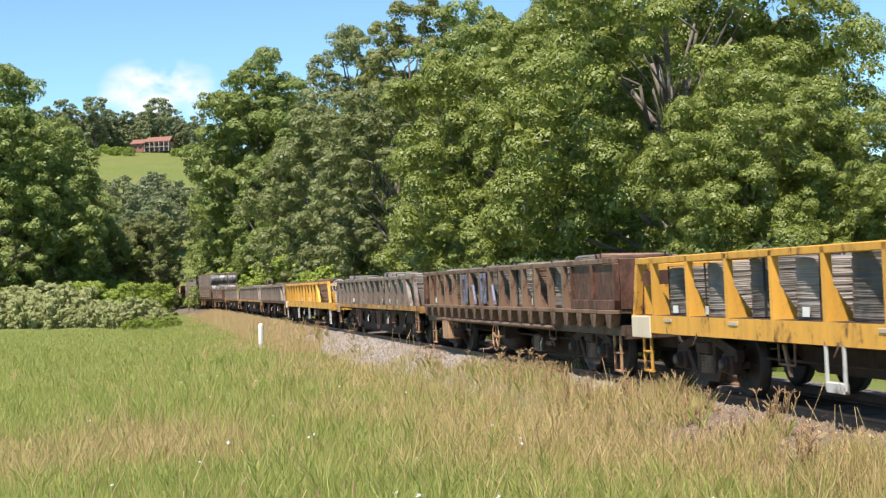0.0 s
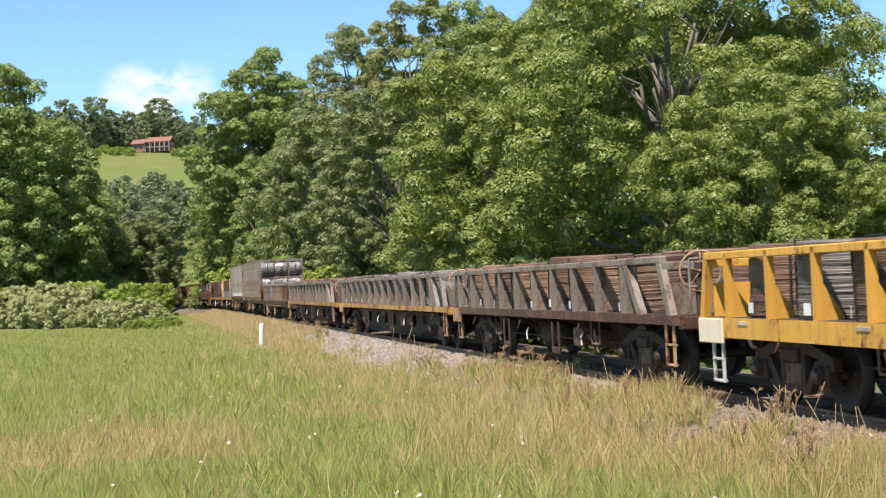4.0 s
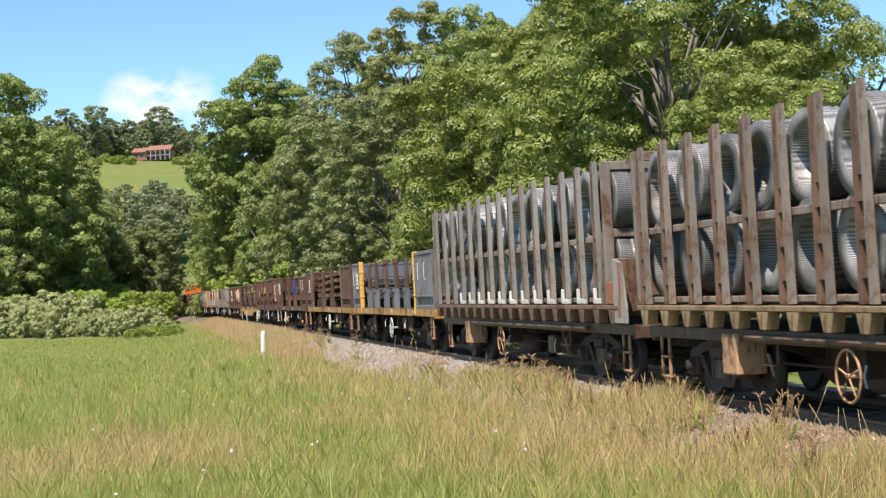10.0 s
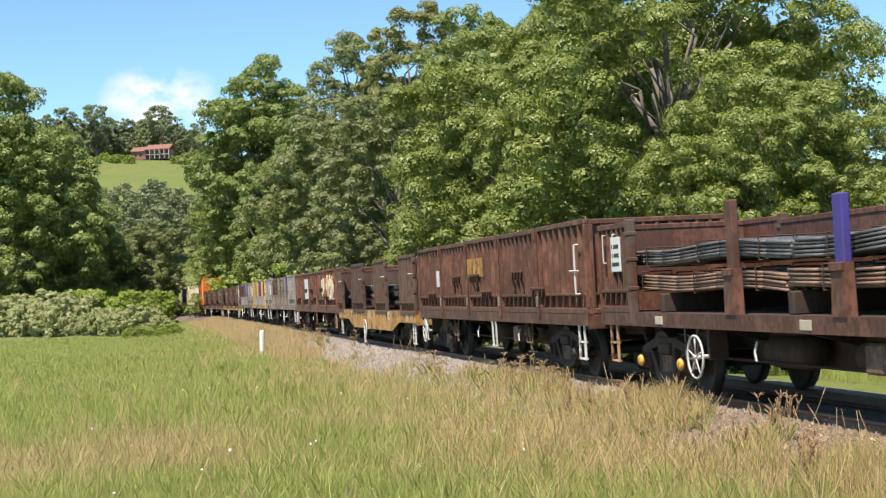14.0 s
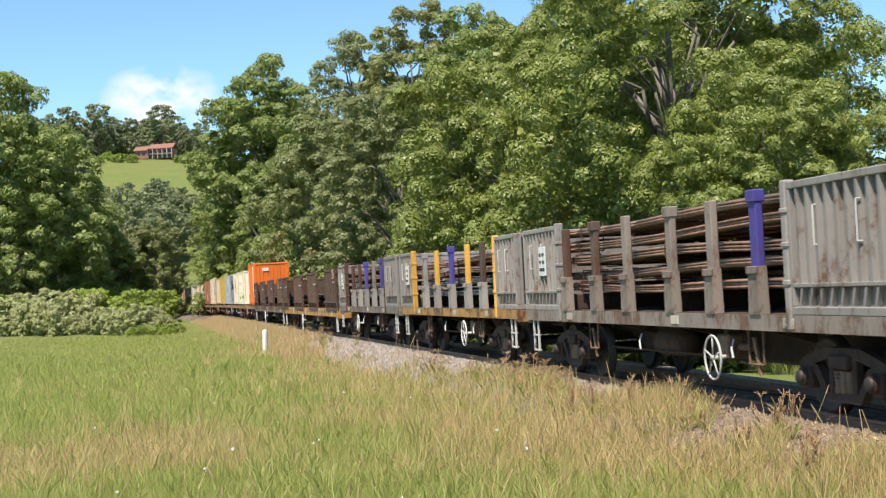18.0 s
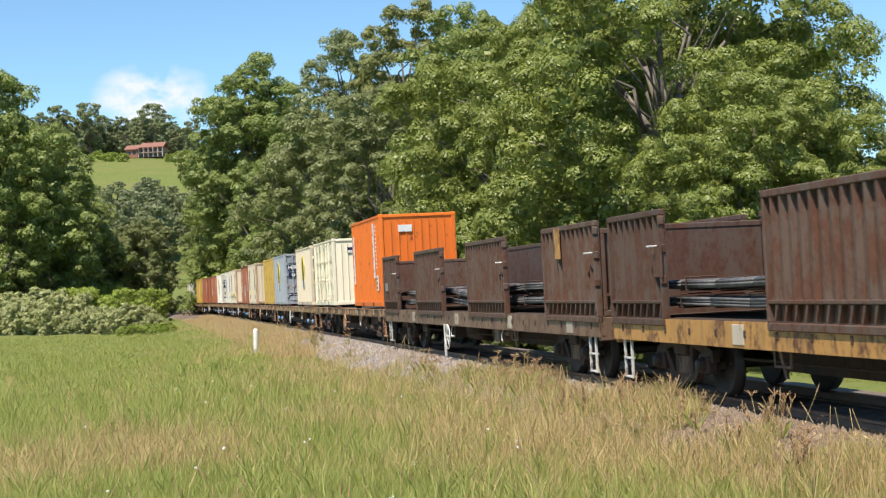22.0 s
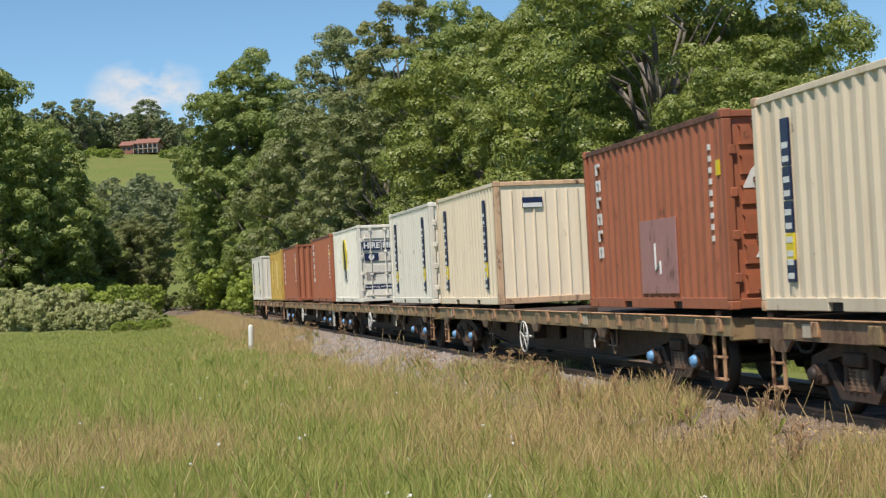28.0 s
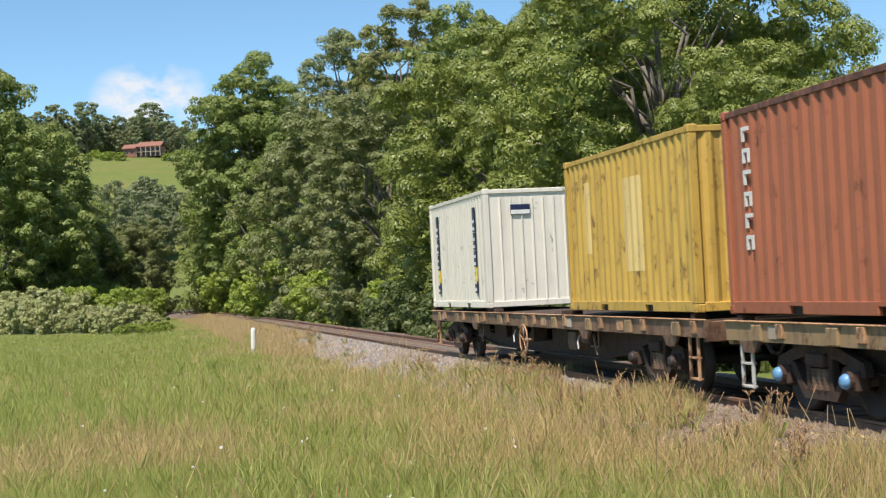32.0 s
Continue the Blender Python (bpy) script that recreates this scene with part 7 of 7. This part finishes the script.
def to_run(t):
    """Metres that the train still has to run from t to 31 s."""
    return float(np.interp(31, CLOCK, RUN) - np.interp(t, CLOCK, RUN))


low_wagon(-485.3, -464.3, M_YELLOW, M_YELLOW, "yellow low-sided wagon loaded with grey steel coils", (0, 1), heap=-0.06, posts=11, girders=False, front=5.0, rear=1.0, steps="yellow", wheel="yellow", plate_xs=(-0.42, -0.3, -0.1, 0.2))
tub_wagon(-464.3, -446.8, "brown ribbed wagon loaded with steel coils", (0, 1, 2), ((-0.18, 0.42), (-0.065, 0.42)))
low_wagon(-446.8, -428.5, M_RIB, M_YSILL, "grey and rusty low-sided wagon loaded with coils", (0, 0, 1), posts=14, plate_xs=(-0.4, -0.2, 0.1, 0.3), wheel=None)
low_wagon(-427.2, -407.4, M_YELLOW, M_YELLOW, "yellow low-sided wagon loaded with rusty coils", (2, 3, 0, 3), posts=11, girders=False, front=5.0, rear=1.0, steps="white", wheel="white", plate_xs=(-0.42, -0.25, 0.44))
low_wagon(-407.4, -390.9, M_RIB, M_BROWN, "rusty grey low-sided wagon loaded with coils", (2, 3), posts=10, girders=False, front=2.6, wheel="rust")
low_wagon(-390.9, -369.4, M_RIB, M_YSILL, "rusty grey low-sided wagon loaded with grey and rusty coils", (0, 1, 1, 2), posts=14, plate_xs=(-0.46,))
low_wagon(-368.2, -348.7, M_RIB, M_YSILL, "rusty grey low-sided wagon with a yellow sill and brown coils", (2, 3, 3), posts=13, plate_xs=(-0.46, 0.1))
tub_wagon(-348.7, -332.2, "brown ribbed wagon loaded with grey steel coils", (0, 1), ((-0.2, 0.4), (-0.09, 0.4)), posts=13)
rack_wagon(-332.2, -315.8, "rusty wagon with a tall post rack full of coils")
rack_wagon(-315.8, -299.8, "rusty grey wagon with a tall post rack of coils", fleck=True)
stake_wagon(-299.8, -283.8, "slate and blue-grey rod wagon with yellow corner posts", M_SLATE, M_YSILL, M_YELLOW, 2.65, 1.87, ((-3.9, M_DARK, 2.64, False), (-2.35, M_RUSTY, 2.67, False), (-0.35, M_DARK, 2.71, True), (1.5, M_RUSTY, 2.69, True), (3.3, M_DARK, 2.66, False)), M_ROD, M_SLATE, far_mat=M_BLUEGREY, layers=2, sag=0.0, fat=True, lengths=2, wheel_x=0.065)
stake_wagon(-283.8, -268.2, "brown rod wagon carrying bent rusty rods between stakes", M_DARK, M_YSILL, M_SILLB, 2.5, 1.9, ((-1.3, M_RUSTY, 2.69, False), (1.6, M_DARK, 2.71, False)), M_RODR, M_DARK, layers=4, sag=0.2, wheel_x=0.086)
stake_wagon(-268.2, -253.2, "brown rod wagon with a solid far side and one purple stake", M_BROWN, M_BROWN, M_DARK, 2.25, 1.5, ((-1.5, M_BROWN, 2.68, False), (1.6, M_PURPLE, 2.55, False)), M_RODR, M_BROWN, layers=2, sag=0.03, mixed=M_ROD, bracket=False, hub="hub_yellow", lengths=2, fat=True, wall=1.42, wheel_x=-0.19)
YB = [(0.06 + i * 0.024, 0.78, 0.24, 0.42, M_YSILL, "faded yellow painted block") for i in range(5)]
box_wagon(-253.2, -236.7, "brown high-sided open wagon with ribbed doors", M_BROWN, [(-0.32, 0.6, 0.5, 0.4, M_LETTER, "faded white panel")] + [(x - 0.16, z, w, h, m, n) for x, z, w, h, m, n in YB], light=True)
panel_wagon(-236.7, -219.3, "brown well wagon with side panels and steel rods", M_DARK, M_YSILL, ((0.0, 0.085, 1.0), (0.242, 0.41, 1.0), (0.566, 0.70, 1.0), (0.855, 1.0, 1.0)), deck=1.12, wall=1.7, well=True, layers=3)
box_wagon(-219.3, -203.0, "red-oxide high-sided open wagon with a white panel", M_RED, [(-0.158, 0.38, 1.85, 0.9, M_LETTER, "large white painted panel with faint marks")], wall=1.55, scrawl=True)
stake_wagon(-203.0, -186.7, "grey rod wagon with rusty stakes and stacked rods", M_GREY, M_RIB, M_GREY, 3.0, 2.4, ((-4.9, M_RUSTY, 2.66, False), (-3.15, M_DARK, 2.69, True), (-1.45, M_RIB, 2.71, False), (0.6, M_RIB, 2.71, True), (2.2, M_RIB, 2.71, False), (3.7, M_PURPLE, 2.73, True)), M_RODR, M_RIB, layers=5, sag=0.0, mixed=M_RODR, steps="white", wheel_x=0.15)
stake_wagon(-186.7, -171.9, "grey rod wagon with yellow and purple stakes", M_GREY, M_YSILL, M_YELLOW, 1.8, 2.0, ((-3.3, M_GREY, 2.66, True), (-1.65, M_YELLOW, 2.69, False), (0.26, M_PURPLE, 2.71, True), (2.15, M_YELLOW, 2.71, False), (3.76, M_DARK, 2.71, False)), M_ROD, M_GREY, layers=4, sag=0.0, mixed=M_RODR, steps="white", wheel_x=0.14)
stake_wagon(-171.9, -157.35, "grey and rusty rod wagon with purple stakes", M_GREY, M_RIB, M_RUSTY, 2.3, 2.1, ((-3.05, M_RUSTY, 2.68, False), (-1.3, M_RUSTY, 2.68, False), (0.22, M_PURPLE, 2.71, True), (2.0, M_RIB, 2.71, False), (3.68, M_PURPLE, 2.73, True)), M_ROD, M_GREY, far_mat=M_RUSTY, layers=4, sag=0.1, mixed=M_RODR, steps="white", bracket=False, wheel_x=-0.1)
panel_wagon(-157.35, -133.6, "long dark-brown wagon with tall panels and rods", M_DARK, M_YSILL, ((0.0, 0.105, 1.0), (0.262, 0.421, 1.0), (0.546, 0.696, 1.0), (0.84, 1.0, 1.0)), deck=1.1, blotches=((0.468, 1.2, 0.42, 0.36, M_TAN, "orange square with a dark cross"), (-0.4, 0.6, 0.35, 0.5, M_RUSTY, "rusty worn patch")))
panel_wagon(-133.6, -111.3, "long dark-brown wagon with separate panels and rods", M_DARK, M_SILLB, ((0.0, 0.112, 1.0), (0.245, 0.41, 1.0), (0.545, 0.71, 1.0), (0.85, 1.0, 1.0)), deck=1.1, blotches=((-0.47, 0.55, 0.4, 0.25, M_GREY, "faded grey marking"), (0.40, 1.0, 0.3, 0.55, M_YSILL, "faded green-brown patch")))
for a, b, label, steps, hub in (
    (-111.3, -92.7, "rusty brown container flat wagon with deck fittings", "rust", "hub_dark"),
    (-92.7, -73.2, "rusty brown container flat wagon with deck fittings", "rust", "hub"),
    (-73.2, -53.7, "rusty brown container flat wagon with deck fittings", "rust", "hub_dark"),
    (-53.7, -34.3, "rusty brown container flat wagon with deck fittings", "rust", "hub"),
    (-34.3, -15.0, "worn yellow-brown container flat wagon, blue hub caps", "rust", "hub"),
    (-15.0, 4.3, "worn yellow-brown container flat wagon, blue hub caps", "white", "hub"),
    (4.3, 24.0, "rusty brown container flat wagon at the train's end", "rust", "hub_dark"),
):
    container_wagon(a, b, label, steps, hub, -0.05 if hub == "hub" else 0.0)
container(-107.55, M_ORANGE, "bright orange tall steel shipping container", "ribbed", marks="tall", tall=2.88)
container(-95.9, M_IVORY, "pale cream container with folding side doors", "ribbed", side="doors")
container(-88.5, M_CREAM, "cream hire container with yellow emblem and doors", "hire", marks="emblem")
container(-76.6, M_CBLUE, "blue-grey hire container with yellow emblem and doors", "hire", marks="emblem")
container(-69.8, M_CYEL, "mustard-yellow shipping container with faded paint", "plain")
container(-57.4, M_CREAM, "cream container with navy and yellow sticker strips", "ribbed", marks="strips", trim=M_STAIN)
container(-50.4, M_CRED, "rust-red container with white lettering and closed doors", "doors", marks="letters")
container(-38.0, M_CREAM, "cream container with sticker strips and orange-brown posts", "ribbed", marks="strips", trim=M_STAIN)
container(-31.0, M_PALE, "pale grey-white container with sticker strips and doors", "doors", marks="strips")
container(-18.5, M_PALE, "white hire container with yellow emblem and doors", "hire", marks="emblem")
container(-11.45, M_CRED, "rust-red container with white lettering", "plain", marks="letters")
container(0.66, M_CRED, "rust-red container with white lettering", "plain", marks="letters")
container(7.9, M_CYEL, "mustard-yellow container with faded pale patches", "plain", marks="patch")
container(20.23, M_PALE, "cream-white container with sticker strips on the last wagon", "ribbed", marks="strips")


def motions():
    """The train runs along the track towards the camera and past it; its wheels turn."""
    times = [i * 1.0 for i in range(33)]
    far = [to_run(t) for t in times]
    for thing, s, offset in MOVING:
        walk(thing, [(t, on_track(s + g) @ offset) for t, g in zip(times, far)])
    ticks = [i / 30 for i in range(961)]
    run = [to_run(t) for t in ticks]
    for wheel, s, x in WHEELS:
        rows, still = [], pose(x, 0, 0.46)
        seen = [i for i, g in enumerate(run) if -32 < s + g < 75]
        if seen:
            a, b = seen[0], seen[-1]
            for i in range(a, b + 1):
                rows.append((ticks[i], pose(x, 0, 0.46, 0, math.degrees((run[a] - run[i]) / 0.46), 0)))
        if not rows or rows[0][0] > 0:
            rows.insert(0, (0.0, still))
        if rows[-1][0] < 32:
            rows.append((32.0, rows[-1][1]))
        walk(wheel, rows)


motions()
